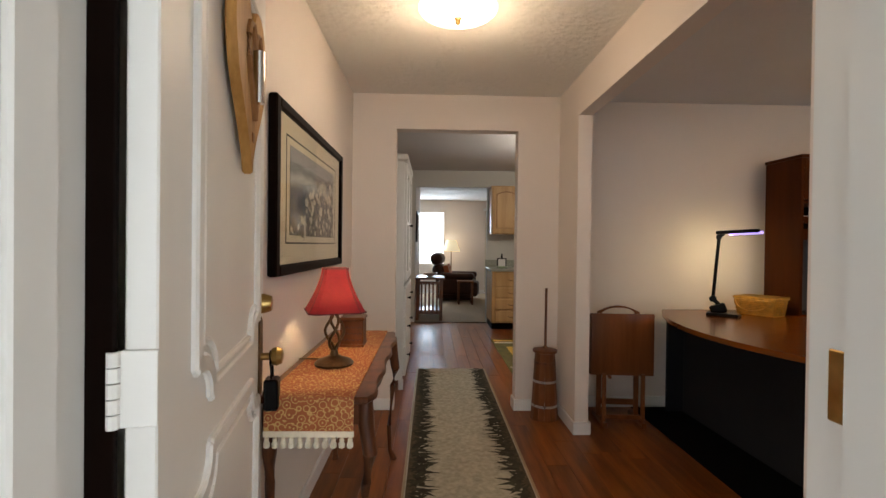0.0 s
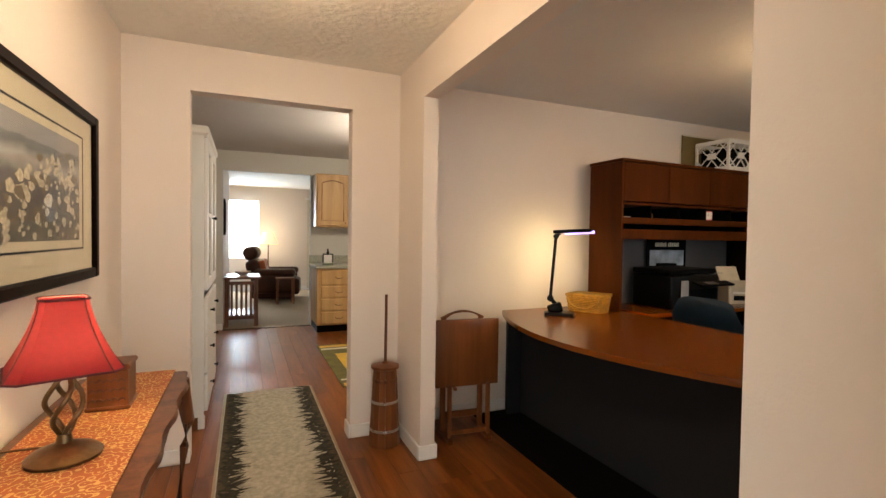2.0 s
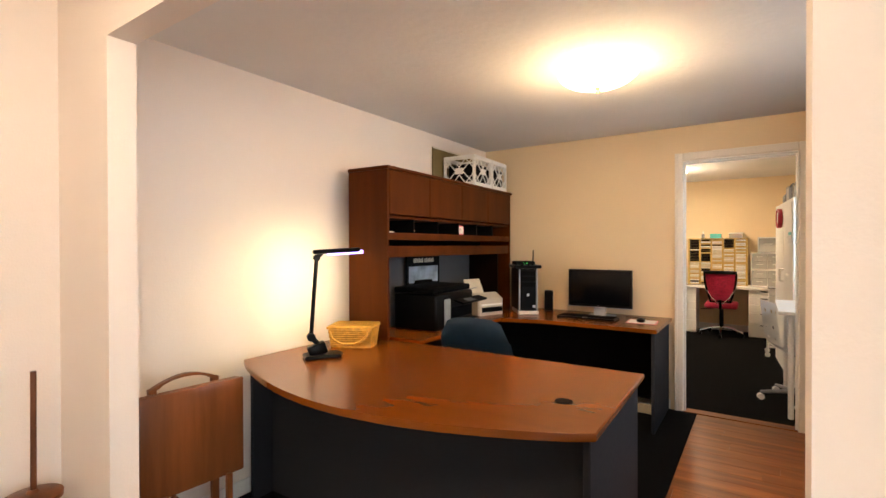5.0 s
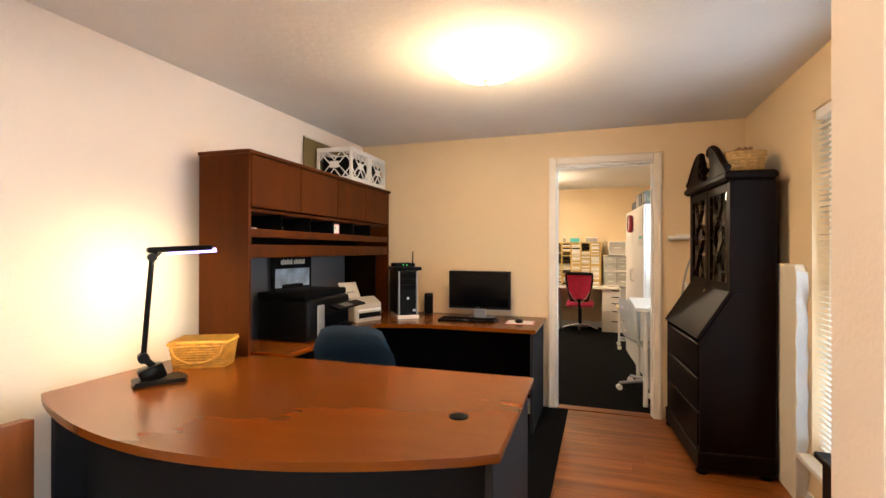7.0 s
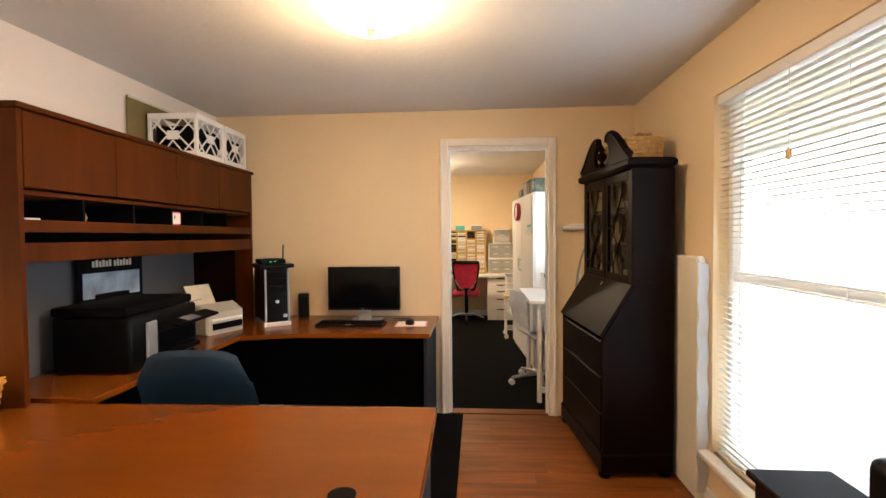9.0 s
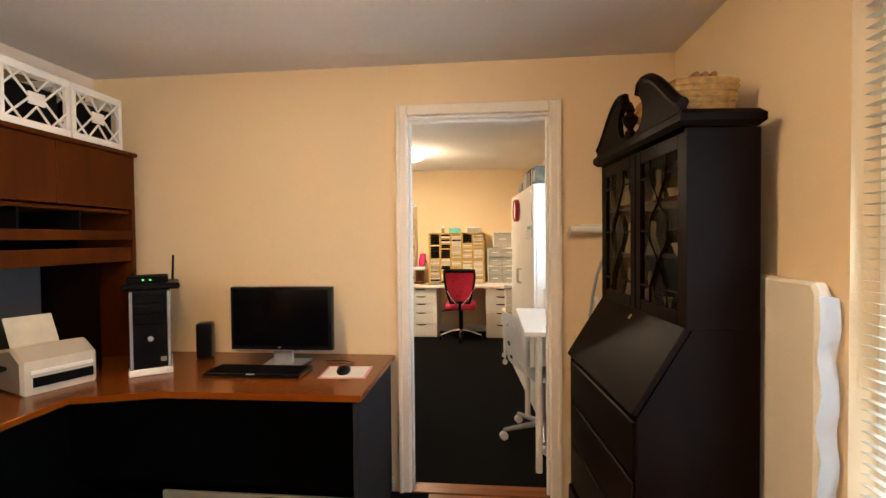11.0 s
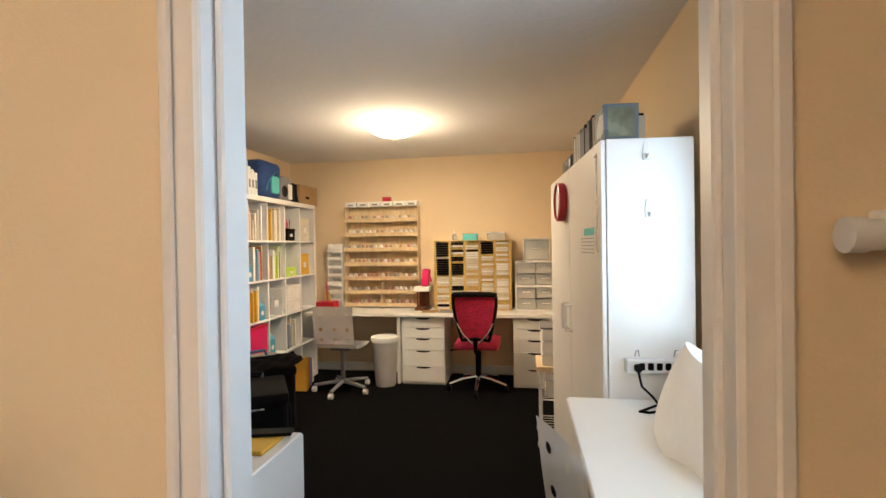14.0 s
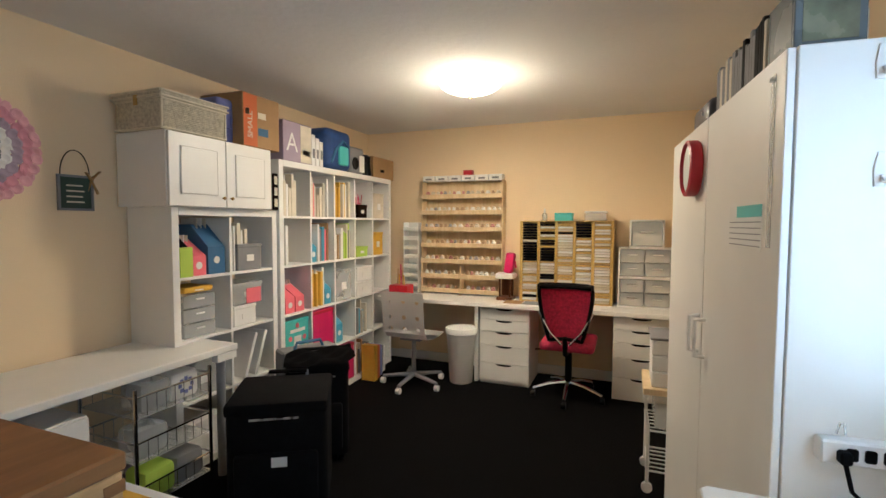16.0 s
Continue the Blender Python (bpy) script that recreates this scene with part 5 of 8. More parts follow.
for k in range(5):
    a = 2 * math.pi * k / 5
    part("foot", tube([(0, 0, 0.10), (0.15 * math.cos(a), 0.15 * math.sin(a), 0.085), (0.28 * math.cos(a), 0.28 * math.sin(a), 0.065)], [0.025, 0.02, 0.015], 8), matt_black, oc)
    part("castor", cyl((0.28 * math.cos(a) - 0.02, 0.28 * math.sin(a), 0.034), (0.28 * math.cos(a) + 0.02, 0.28 * math.sin(a), 0.034), 0.026, n=14), black_plastic, oc)
part("seat", box(-0.26, -0.25, 0.38, 0.26, 0.26, 0.49, 0.05, seg=3), blue_vinyl, oc)
bk = bmesh.new()
N = 12
for i in range(N + 1):
    for j in range(N + 1):
        u, v = i / N * 2 - 1, j / N
        w = 0.25 * (1 - 0.12 * abs(v - 0.4)) * (1 - 0.32 * max(0, v - 0.72) ** 1.2 * 3)
        bk.verts.new((u * w, 0.24 + 0.09 * v - 0.05 * (1 - u * u) * 0.4 - 0.02 * math.sin(6 * v) + 0.03 * u * u * -1, 0.46 + 0.45 * v - 0.03 * (abs(u) ** 4) * (v > 0.7)))
bk.verts.ensure_lookup_table()
for i in range(N):
    for j in range(N):
        bk.faces.new([bk.verts[k] for k in (i * (N + 1) + j, (i + 1) * (N + 1) + j, (i + 1) * (N + 1) + j + 1, i * (N + 1) + j + 1)])
ex = bmesh.ops.solidify(bk, geom=list(bk.faces), thickness=0.085)
bmesh.ops.bevel(bk, geom=[e for e in bk.edges if e.calc_face_angle(0) > 1.0], offset=0.028, segments=3, affect="EDGES")
part("backrest", bk, blue_vinyl, oc, "padded dark blue back")
part("seam", tube([(0.19 * u, 0.215 + 0.02 * u * u, 0.70 + 0.06 * u * u) for u in np.linspace(-1, 1, 11)], 0.006, 6), matt_black, oc)
pr = thing("printer", (3.41, 3.93, DZ), 3, "large black inkjet printer with open tray and touch panel", "printer")
part("body", box(-0.27, -0.22, 0, 0.28, 0.15, 0.26, 0.02, seg=3), black_plastic, pr)
part("scanner_lid", box(-0.27, -0.20, 0.262, 0.27, 0.15, 0.305, 0.012, seg=2), matt_black, pr)
part("control_panel", box(-0.10, -0.30, 0.20, 0.29, -0.215, 0.215, 0.004, m=pose(0, 0, 0.06, 14)), matt_black, pr)
part("touch_screen", box(0.0, -0.29, 0.2155, 0.12, -0.235, 0.2165, m=pose(0, 0, 0.06, 14)), mat("grey_lcd", (0.2, 0.2, 0.22), 0.2, vary=0.05), pr)
part("paper_tray", box(-0.08, -0.27, 0.03, 0.22, -0.22, 0.055, 0.004), matt_black, pr)
part("ink_window", box(-0.17, -0.232, 0.02, -0.09, -0.22, 0.22, 0.006), grey_metal, pr)
part("output_slot", box(-0.06, -0.223, 0.07, 0.25, -0.219, 0.15, 0.002), matt_black, pr)
for k in range(4):
    part("button", cyl((0.16 + 0.028 * k, -0.262, 0.272), (0.16 + 0.028 * k, -0.262, 0.277), 0.007, n=10), grey_metal, pr)
part("rear_support", box(0.02, 0.06, 0.30, 0.26, 0.08, 0.36, 0.004, m=pose(0, 0, 0, -15)), matt_black, pr)
sg = thing("framed_photo_sign", (3.54, 4.095, DZ + 0.275), 0, "black panel with a snowy landscape photo above the printer", "picture")
part("panel", box(-0.22, 0, 0.0, 0.23, 0.012, 0.27, 0.003), matt_black, sg)
part("photo", box(-0.19, -0.002, 0.035, 0.20, 0.0, 0.165), mat("snow_photo", (0.33, 0.40, 0.48), 0.4, vary=0.5, scale=9), sg)
for k in range(12):
    part("letter_bar", box(-0.13 + 0.022 * k + (0.012 if k > 5 else 0), -0.002, 0.195, -0.115 + 0.022 * k + (0.012 if k > 5 else 0), 0.0, 0.225 + 0.006 * (k % 2)), cream_card, sg)
fx = thing("fax_machine", (4.14, 3.90, DZ), -22, "beige fax machine with paper in its feeder", "fax machine")
part("body", prism([(-0.14, 0.0), (0.14, 0.0), (0.14, 0.10), (0.08, 0.17), (-0.05, 0.19), (-0.14, 0.14)], -0.14, 0.14, m=pose(0, 0, 0, 90, 0, 90) , bev=0.012), beige_plastic, fx)
part("output_slot", box(-0.10, -0.148, 0.03, 0.12, -0.138, 0.07), matt_black, fx)
part("keypad", box(-0.11, -0.15, 0.085, 0.12, -0.135, 0.10, 0.002), white_plastic, fx)
part("feeder_sheet", box(-0.10, 0.0, 0, 0.08, 0.004, 0.16, m=pose(0.0, 0.05, 0.16, -30)), cream_card, fx)

pc = thing("computer_tower", (4.47, 3.64, DY), 36, "black computer tower with silver trim", "computer")
part("case", box(-0.20, -0.085, 0.03, 0.16, 0.085, 0.40, 0.006), black_plastic, pc)
part("foot_strip", box(-0.215, -0.09, 0.0, 0.10, 0.09, 0.03, 0.004), white_plastic, pc)
part("front_trim", boxes([(-0.208, -0.083, 0.03, -0.20, -0.07, 0.395), (-0.208, 0.07, 0.03, -0.20, 0.083, 0.395)], 0.002), grey_metal, pc)
for k in range(3):
    part("drive_bay", box(-0.207, -0.068, 0.34 - 0.05 * k, -0.20, 0.068, 0.38 - 0.05 * k, 0.003), matt_black, pc)
part("badge", box(-0.208, -0.065, 0.06, -0.20, -0.04, 0.08), steel, pc)
part("brand_shape", lathe([(0.012, 0), (0.012, 0.002), (0.008, 0.003)], 14, m=pose(-0.2, 0.0, 0.17, 0, -90)), steel, pc)
ro = thing("network_router", (4.45, 3.63, DY + 0.40), 36, "black router with antenna and green lights on the tower", "router")
part("tray", box(-0.16, -0.13, 0, 0.14, 0.11, 0.03, 0.008), black_plastic, ro)
part("body", box(-0.12, -0.08, 0.03, 0.08, 0.09, 0.062, 0.006), matt_black, ro)
part("antenna", cyl((0.06, -0.10, 0.03), (0.065, -0.105, 0.16), 0.006, 0.005, 8), matt_black, ro)
for k in range(2):
    part("indicator", box(-0.122, -0.01 + 0.03 * k, 0.044, -0.119, -0.002 + 0.03 * k, 0.050), green_glow, ro)
sp = thing("speaker", (4.64, 3.46, DY), 20, "small black computer speaker", "speaker")
part("cabinet", box(-0.045, -0.04, 0, 0.045, 0.04, 0.19, 0.012, seg=2), black_plastic, sp)
part("grille", box(-0.049, -0.03, 0.02, -0.044, 0.03, 0.17, 0.002), matt_black, sp)
mo = thing("monitor", (4.49, 2.957, DY), 0, "black widescreen monitor, switched off", "monitor")
part("stand_foot", prism([(-0.06, -0.09), (0.12, -0.11), (0.12, 0.11), (-0.06, 0.09)], 0, 0.012, bev=0.003), grey_metal, mo)
part("stand_neck", box(0.01, -0.05, 0.01, 0.03, 0.05, 0.18, 0.004), grey_metal, mo)
part("bezel", box(-0.014, -0.262, 0.083, 0.03, 0.262, 0.399, 0.006, seg=2), black_plastic, mo)
part("screen", box(-0.0155, -0.245, 0.105, -0.013, 0.245, 0.385), screen_glass, mo)
part("lower_edge", box(-0.016, -0.262, 0.08, 0.0, 0.262, 0.086, 0.002), steel, mo)
part("badge", box(-0.0165, 0.0, 0.091, -0.015, 0.012, 0.101), steel, mo)
kbd = thing("keyboard", (4.37, 3.02, DY), 0, "black keyboard before the monitor", "keyboard")
part("tray", box(-0.085, -0.235, 0, 0.085, 0.235, 0.016, 0.005), black_plastic, kbd)
kk = part("key", box(-0.0075, -0.0075, 0.016, 0.0075, 0.0075, 0.022, 0.002), matt_black, kbd)
for r in range(6):
    for c in range(22):
        m = pose(-0.062 + 0.024 * r, -0.215 + 0.0205 * c, 0)
        if r == c == 0:
            kk.matrix_local = m
        else:
            again(kk, m)
part("wrist_badge", box(-0.084, -0.02, 0.015, -0.074, 0.02, 0.0175), white_plastic, kbd)
mp_ = thing("mouse_pad", (4.40, 2.60, DY), 4, "white mouse pad with a pink border", "mouse pad")
part("pad", box(-0.10, -0.11, 0.0005, 0.10, 0.11, 0.004, 0.001), mat("pink_border", (0.62, 0.30, 0.30), 0.7, vary=0.05), mp_)
part("print", box(-0.088, -0.098, 0.004, 0.088, 0.098, 0.0046), paper, mp_)
ms = thing("computer_mouse", (4.39, 2.61, DY + 0.0046), 10, "black computer mouse on the pad", "mouse")
part("shell", lathe([(0.03, 0), (0.033, 0.008), (0.03, 0.02), (0.018, 0.03), (0.004, 0.033)], 18, m=Matrix.Diagonal((1.7, 1, 1, 1))), black_plastic, ms)
part("cable", tube([(0.05, 0, 0.01), (0.10, -0.01, 0.006), (0.16, -0.03, 0.003), (0.2, 0.02, 0.003), (0.21, 0.12, 0.003)], 0.0025, 6), matt_black, ms)

# secretary desk
se = thing("secretary_desk", (3.82, 1.441, 0), 5, "dark mahogany secretary with glazed doors and broken pediment", "secretary desk")
SW, SDp = 0.84, 0.40
part("plinth", boxes([(-0.01, -SDp, 0.03, SW + 0.01, 0.012, 0.14)], 0.008), mahogany, se)
for x in (0.03, SW - 0.03):
    for y in (-SDp + 0.04, -0.02):
        part("foot", lathe([(0.02, 0), (0.032, 0.006), (0.036, 0.018), (0.03, 0.03)], 14, m=pose(x, y, 0)), mahogany, se)
side = [(0.0, 0.14), (0.0, 0.796), (-0.18, 1.084), (-SDp, 1.084), (-SDp, 0.14)]
for x in (0.0, SW - 0.02):
    part("side_panel", prism(side, x, x + 0.02, m=Matrix(((0, 0, 1, 0), (1, 0, 0, 0), (0, 1, 0, 0), (0, 0, 0, 1)))), mahogany, se)
part("case_back", box(0.02, -SDp, 0.14, SW - 0.02, -SDp + 0.015, 1.084), mahogany, se)
part("case_floor", box(0.02, -SDp + 0.015, 0.14, SW - 0.02, -0.005, 0.16), mahogany, se)
for k in range(3):
    part("drawer", box(0.024, -0.02, 0.165 + 0.208 * k, SW - 0.024, 0.006, 0.36 + 0.208 * k, 0.006), mahogany, se)
part("slant_lid", box(0.004, -0.338, -0.004, SW - 0.004, 0.0, 0.018, 0.004, m=pose(0, 0.004, 0.798) @ Matrix.Rotation(-math.atan2(0.288, 0.18), 4, "X")), mahogany, se, "sloping writing lid")
part("lid_escutcheon", box(SW / 2 - 0.008, -0.31, 0.018, SW / 2 + 0.008, -0.29, 0.021, m=pose(0, 0.004, 0.798) @ Matrix.Rotation(-math.atan2(0.288, 0.18), 4, "X")), brass, se)
UF = -0.16                      # front of the upper case
for x in (0.0, SW - 0.02):
    part("upper_side", box(x, -SDp, 1.084, x + 0.02, UF, 1.745, 0.002), mahogany, se)
part("upper_back", box(0.02, -SDp, 1.084, SW - 0.02, -SDp + 0.012, 1.745), mahogany, se)
for z in (1.084, 1.30, 1.52, 1.725):
    part("shelf", box(0.02, -SDp + 0.012, z, SW - 0.02, UF - 0.025, z + 0.016), mahogany, se)
for k in range(2):
    x0 = 0.012 + 0.411 * k
    x1 = x0 + 0.405
    d = part("glass_door", boxes([(x0, UF - 0.02, 1.09, x0 + 0.05, UF, 1.735), (x1 - 0.05, UF - 0.02, 1.09, x1, UF, 1.735), (x0 + 0.05, UF - 0.02, 1.09, x1 - 0.05, UF, 1.14), (x0 + 0.05, UF - 0.02, 1.685, x1 - 0.05, UF, 1.735)], 0.003), mahogany, se)
    part("pane", box(x0 + 0.05, UF - 0.012, 1.14, x1 - 0.05, UF - 0.009, 1.685), case_glass, d).visible_shadow = False
    cx, wd = (x0 + x1) / 2, 0.152
    for s in (-1, 1):
        part("glazing_bar", tube([(cx + s * wd * f, UF - 0.004, z) for f, z in ((0.45, 1.141), (0.45, 1.20), (0.0, 1.30), (0.5, 1.38), (0.5, 1.45), (0.0, 1.52), (0.45, 1.62), (0.45, 1.685))], 0.006, 6), mahogany, d)
        part("glazing_bar", tube([(cx + s * wd * f, UF - 0.004, z) for f, z in ((0.5, 1.415), (1.0, 1.415))], 0.005, 6), mahogany, d)
        part("glazing_bar", tube([(cx + s * wd * f, UF - 0.004, z) for f, z in ((0.45, 1.20), (1.0, 1.20))], 0.005, 6), mahogany, d)
        part("glazing_bar", tube([(cx + s * wd * f, UF - 0.004, z) for f, z in ((0.45, 1.62), (1.0, 1.62))], 0.005, 6), mahogany, d)
part("cornice", prism([(-0.03, -SDp), (SW + 0.03, -SDp), (SW + 0.03, UF + 0.035), (-0.03, UF + 0.035)], 1.745, 1.80, bev=0.016), mahogany, se)
for s in (0, 1):
    ox = [(0.0, 0.0), (0.0, 0.04)] + [(0.30 * t, 0.04 + 0.17 * math.sin(t * math.pi / 2) ** 1.4) for t in np.linspace(0.08, 1, 10)] + [(0.335, 0.205), (0.35, 0.17)] + arc(0.36, 0.10, 0.07, 95, 262, 10) + [(0.42, 0.0)]
    pts = [((x if s == 0 else SW - x), z) for x, z in ox]
    part("pediment", prism(pts if s == 0 else pts[::-1], -0.012, 0.012, m=pose(0, UF + 0.012, 1.78, 90)), mahogany, se)
    cap = [((x if s == 0 else SW - x), UF + 0.012, 1.783 + z) for x, z in ox[1:14]]
    part("pediment_moulding", tube(cap, 0.02, 8), mahogany, se)
part("finial", lathe([(0.02, 1.80), (0.022, 1.82), (0.012, 1.835), (0.03, 1.865), (0.032, 1.88), (0.014, 1.90), (0.02, 1.91), (0.006, 1.945)], 16, m=pose(SW / 2, UF + 0.02, 0)), mahogany, se)
rs = random.Random(3)
# amber-brown instead of white: the case's dim light is put into the colour
china = mat("dimmed_china", (0.24, 0.20, 0.13), 0.3, vary=0.06)
for z in (1.10, 1.316, 1.536):
    for k in range(6):
        x = 0.09 + 0.135 * k + rs.uniform(-0.02, 0.02)
        w_ = se.matrix_world @ Vector((x, -0.28 + rs.uniform(-0.03, 0.03), z))
        e = thing("china_ornament", tuple(w_), 0, "small china ornament with the cabinet's dim light in its colour", "ornament", "china in the secretary")
        r = rs.uniform(0.012, 0.026)
        if k % 2:
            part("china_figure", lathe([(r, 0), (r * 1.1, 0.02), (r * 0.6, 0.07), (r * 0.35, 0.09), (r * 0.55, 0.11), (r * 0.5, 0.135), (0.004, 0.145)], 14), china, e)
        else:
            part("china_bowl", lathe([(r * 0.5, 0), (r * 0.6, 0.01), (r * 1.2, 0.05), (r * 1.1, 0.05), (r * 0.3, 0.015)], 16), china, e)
w_ = se.matrix_world @ Vector((0.27, -0.28, 1.80))
basket("wicker_tray", tuple(w_), 5, 0.40, 0.24, 0.13, wicker, "flat wicker basket on top of the secretary", lid=False, handle=False, rows=7)
w_ = se.matrix_world @ Vector((0.27, -0.28, 1.936))
rp = thing("rolled_mat", tuple(w_), 3, "thin rolled wooden mat lying across the basket", "rolled mat")
for k in range(3):
    part("stick", cyl((-0.17, -0.03 + 0.03 * k, 0.011), (0.17, -0.03 + 0.03 * k, 0.011), 0.011, n=10), boxtop, rp)

# ironing board on the wall behind the secretary
ib = thing("ironing_board", (4.74, 1.30, 0.09), 0, "folded white ironing board hanging on a wall hook", "ironing board")
oval = [(0.115 * math.cos(a), 0.62 + (0.62 * math.sin(a) if math.sin(a) < 0 else 0.58 * math.sin(a))) for a in np.linspace(0, 2 * math.pi, 28)[:-1]]
part("board", prism(oval, -0.015, 0.0, m=Matrix(((0, 0, 1, 0), (1, 0, 0, 0), (0, 1, 0, 0.02), (0, 0, 0, 1)))), wall_paint, ib)
part("board_edge", tube([(-0.016, x, z + 0.02) for x, z in oval + oval[:1]], 0.008, 6), grey_metal, ib, "dark metal rim")
part("leg_tube", tube([(-0.03, 0.03, 0.0), (-0.03, 0.0, 0.7), (-0.03, -0.02, 1.33)], 0.014, 8), white_plastic, ib)
part("leg_tube", tube([(-0.04, -0.10, 0.1), (-0.04, 0.08, 1.0)], 0.012, 8), white_plastic, ib)
part("foot_bar", cyl((-0.03, -0.12, 1.34), (-0.03, 0.19, 1.34), 0.018, n=12), white_plastic, ib)
part("end_cap", cyl((-0.03, 0.185, 1.34), (-0.03, 0.205, 1.34), 0.021, n=14), white_plastic, ib)
for k in range(5):
    part("mesh_bar", tube([(-0.018, -0.07 + 0.035 * k, 0.45), (-0.018, -0.06 + 0.03 * k, 0.95)], 0.003, 5), grey_metal, ib)
part("latch", tube([(-0.05, 0.06, 0.82), (-0.06, 0.0, 0.85), (-0.05, -0.05, 0.82)], 0.012, 8), matt_black, ib)
wh_ = struct("wall_hook_rail", boxes([(4.735, 1.25, 1.44, 4.76, 1.45, 1.46)], 0.003), white_paint, "small white wall bracket")

lb = thing("leaning_board", (3.625, 0.975, 0), 0, "tall ivory padded board in torn plastic wrap beside the window", "board")
out = [(0.0, 0.0), (0.36, 0.0), (0.36, 1.24), (0.33, 1.26), (0.02, 1.26), (0.0, 1.23)]
part("pad", prism(out, -0.02, 0.025, m=pose(0, 0.028, 0, 90), bev=0.01), foam, lb)
wrp = bmesh.new()
rs = random.Random(17)
cols = [[wrp.verts.new((-0.012 - 0.010 * rs.random() - 0.018 * math.sin(0.7 * i) ** 2, 0.006 + 0.017 * j, 0.05 + 0.045 * i + 0.012 * rs.random())) for j in range(4)] for i in range(27)]
for i in range(26):
    for j in range(3):
        wrp.faces.new((cols[i][j], cols[i][j + 1], cols[i + 1][j + 1], cols[i + 1][j]))
bmesh.ops.solidify(wrp, geom=list(wrp.faces), thickness=0.002)
part("plastic_wrap", wrp, mat("milky_plastic_wrap", (0.80, 0.81, 0.82), 0.3, vary=0.05), lb, "crumpled milky plastic wrap")

lc = thing("low_cabinet", (2.74, 0.99, 0), 0, "low dark wood cabinet with a glossy top under the window", "cabinet")
part("body", box(-1.15, 0, 0, 0, 0.25, 0.575, 0.004), mahogany, lc)
part("cabinet_top", box(-1.17, 0, 0.575, 0.02, 0.27, 0.60, 0.006), mahogany, lc)
bs = thing("black_device", (2.20, 1.02, 0.60), 0, "black rounded device on the low cabinet", "device")
part("body", box(-0.16, 0.0, 0, 0.14, 0.2, 0.25, 0.03, seg=3), black_plastic, bs)
part("front_band", box(0.14, 0.02, 0.10, 0.146, 0.18, 0.2, 0.002), matt_black, bs)
wc = thing("extension_lead", (3.66, 0.984, 0.02), 0, "dark cord with plug on the wall by the window", "cord")
part("cord", tube([(0.0, 0.006, 0.0), (0.004, 0.008, 0.2), (0.0, 0.006, 0.34)], 0.005, 6), matt_black, wc)


# ---- craft room ----


def cube_shelf(name, x, y, w, d, h, nc, nr, label):
    e = thing(name, (x, y, 0), 0, label, "shelf unit", "white cube shelves")
    t, s = 0.045, 0.016
    part("side_board", box(0, 0, 0, t, d, h, 0.002), white_lam, e)
    part("side_board", box(w - t, 0, 0, w, d, h, 0.002), white_lam, e)
    part("top_board", box(t, 0, h - t, w - t, d, h, 0.002), white_lam, e)
    part("bottom_board", box(t, 0, 0, w - t, d, t, 0.002), white_lam, e)
    cw_, chh = (w - 2 * t) / nc, (h - 2 * t) / nr
    for k in range(1, nr):
        part("shelf_board", box(t, 0.004, t + chh * k - s / 2, w - t, d - 0.004, t + chh * k + s / 2), white_lam, e)
    for k in range(1, nc):
        for r in range(nr):
            part("upright_board", box(t + cw_ * k - s / 2, 0.006, t + chh * r + s / 2, t + cw_ * k + s / 2, d - 0.006, t + chh * (r + 1) - s / 2), white_lam, e)
    return e, (lambda c, r: (x + t + cw_ * c + s / 2 + 0.003, y, t + chh * r + (s / 2 if r else 0.0), cw_ - s - 0.006, chh - s - 0.004))


def book_row(cell, frac, colours, seed, hmin=0.6, hmax=0.92, dmax=0.26):
    """Upright books and folders of several widths, from the cell's left side on."""
    x, y, z, w, h = cell
    r = random.Random(seed)
    u = 0.004
    while u < w * frac - 0.02:
        t = min(r.uniform(0.012, 0.034), w - u)
        hh, dd = h * r.uniform(hmin, hmax), r.uniform(dmax * 0.8, dmax)
        e = thing("book", (x + u, y + r.uniform(0.02, 0.05), z), 0, "upright paper-bound book or folder on a shelf", "book", "books on the cube shelves")
        part("cover", box(0, 0, 0, t - 0.002, dd, hh, 0.002), r.choice(colours), e)
        part("pages", box(0.002, 0.004, hh, t - 0.004, dd - 0.004, hh + 0.0015), paper, e)
        u += t


def file_box(cell, dx, w, h, material, label, d=0.26):
    x, y, z, cw_, chh = cell
    e = thing("magazine_file", (x + dx, y + 0.03, z), 0, label, "magazine file", "magazine files")
    prof = [(0, 0), (d, 0), (d, h), (d * 0.55, h), (0, h * 0.55)]
    part("body", prism(prof, 0, w, m=Matrix(((0, 0, 1, 0), (1, 0, 0, 0), (0, 1, 0, 0), (0, 0, 0, 1)))), material, e)
    part("label_disc", cyl((w / 2, -0.002, h * 0.28), (w / 2, 0.0, h * 0.28), min(w * 0.3, 0.022), n=14), paper, e)
    for k in range(3):
        part("sheet", box(w * (0.2 + 0.25 * k), d * 0.45, h * 0.9, w * (0.2 + 0.25 * k) + 0.006, d * 0.95, h * 1.12), paper if k % 2 else cream_card, e)
    return e


def bin_box(cell, dx, w, h, material, label, cat="storage bin", d=0.3, dy=0.02, lidm=None, name="storage_bin"):
    x, y, z, cw_, chh = cell
    e = thing(name, (x + dx, y + dy, z), 0, label, cat)
    part("body", box(0, 0, 0, w, d, h, 0.005), material, e)
    part("rim", box(-0.003, -0.003, h - 0.02, w + 0.003, d, h + 0.003, 0.003), lidm or material, e)
    part("front_label", box(w * 0.35, -0.0035, h * 0.35, w * 0.65, -0.0005, h * 0.6), paper, e)
    return e


SHD = 0.375
tall, cell = cube_shelf("cube_shelf", 7.39, 4.168, 1.67, SHD, 1.89, 5, 5, "tall white five by five cube shelf, well filled")
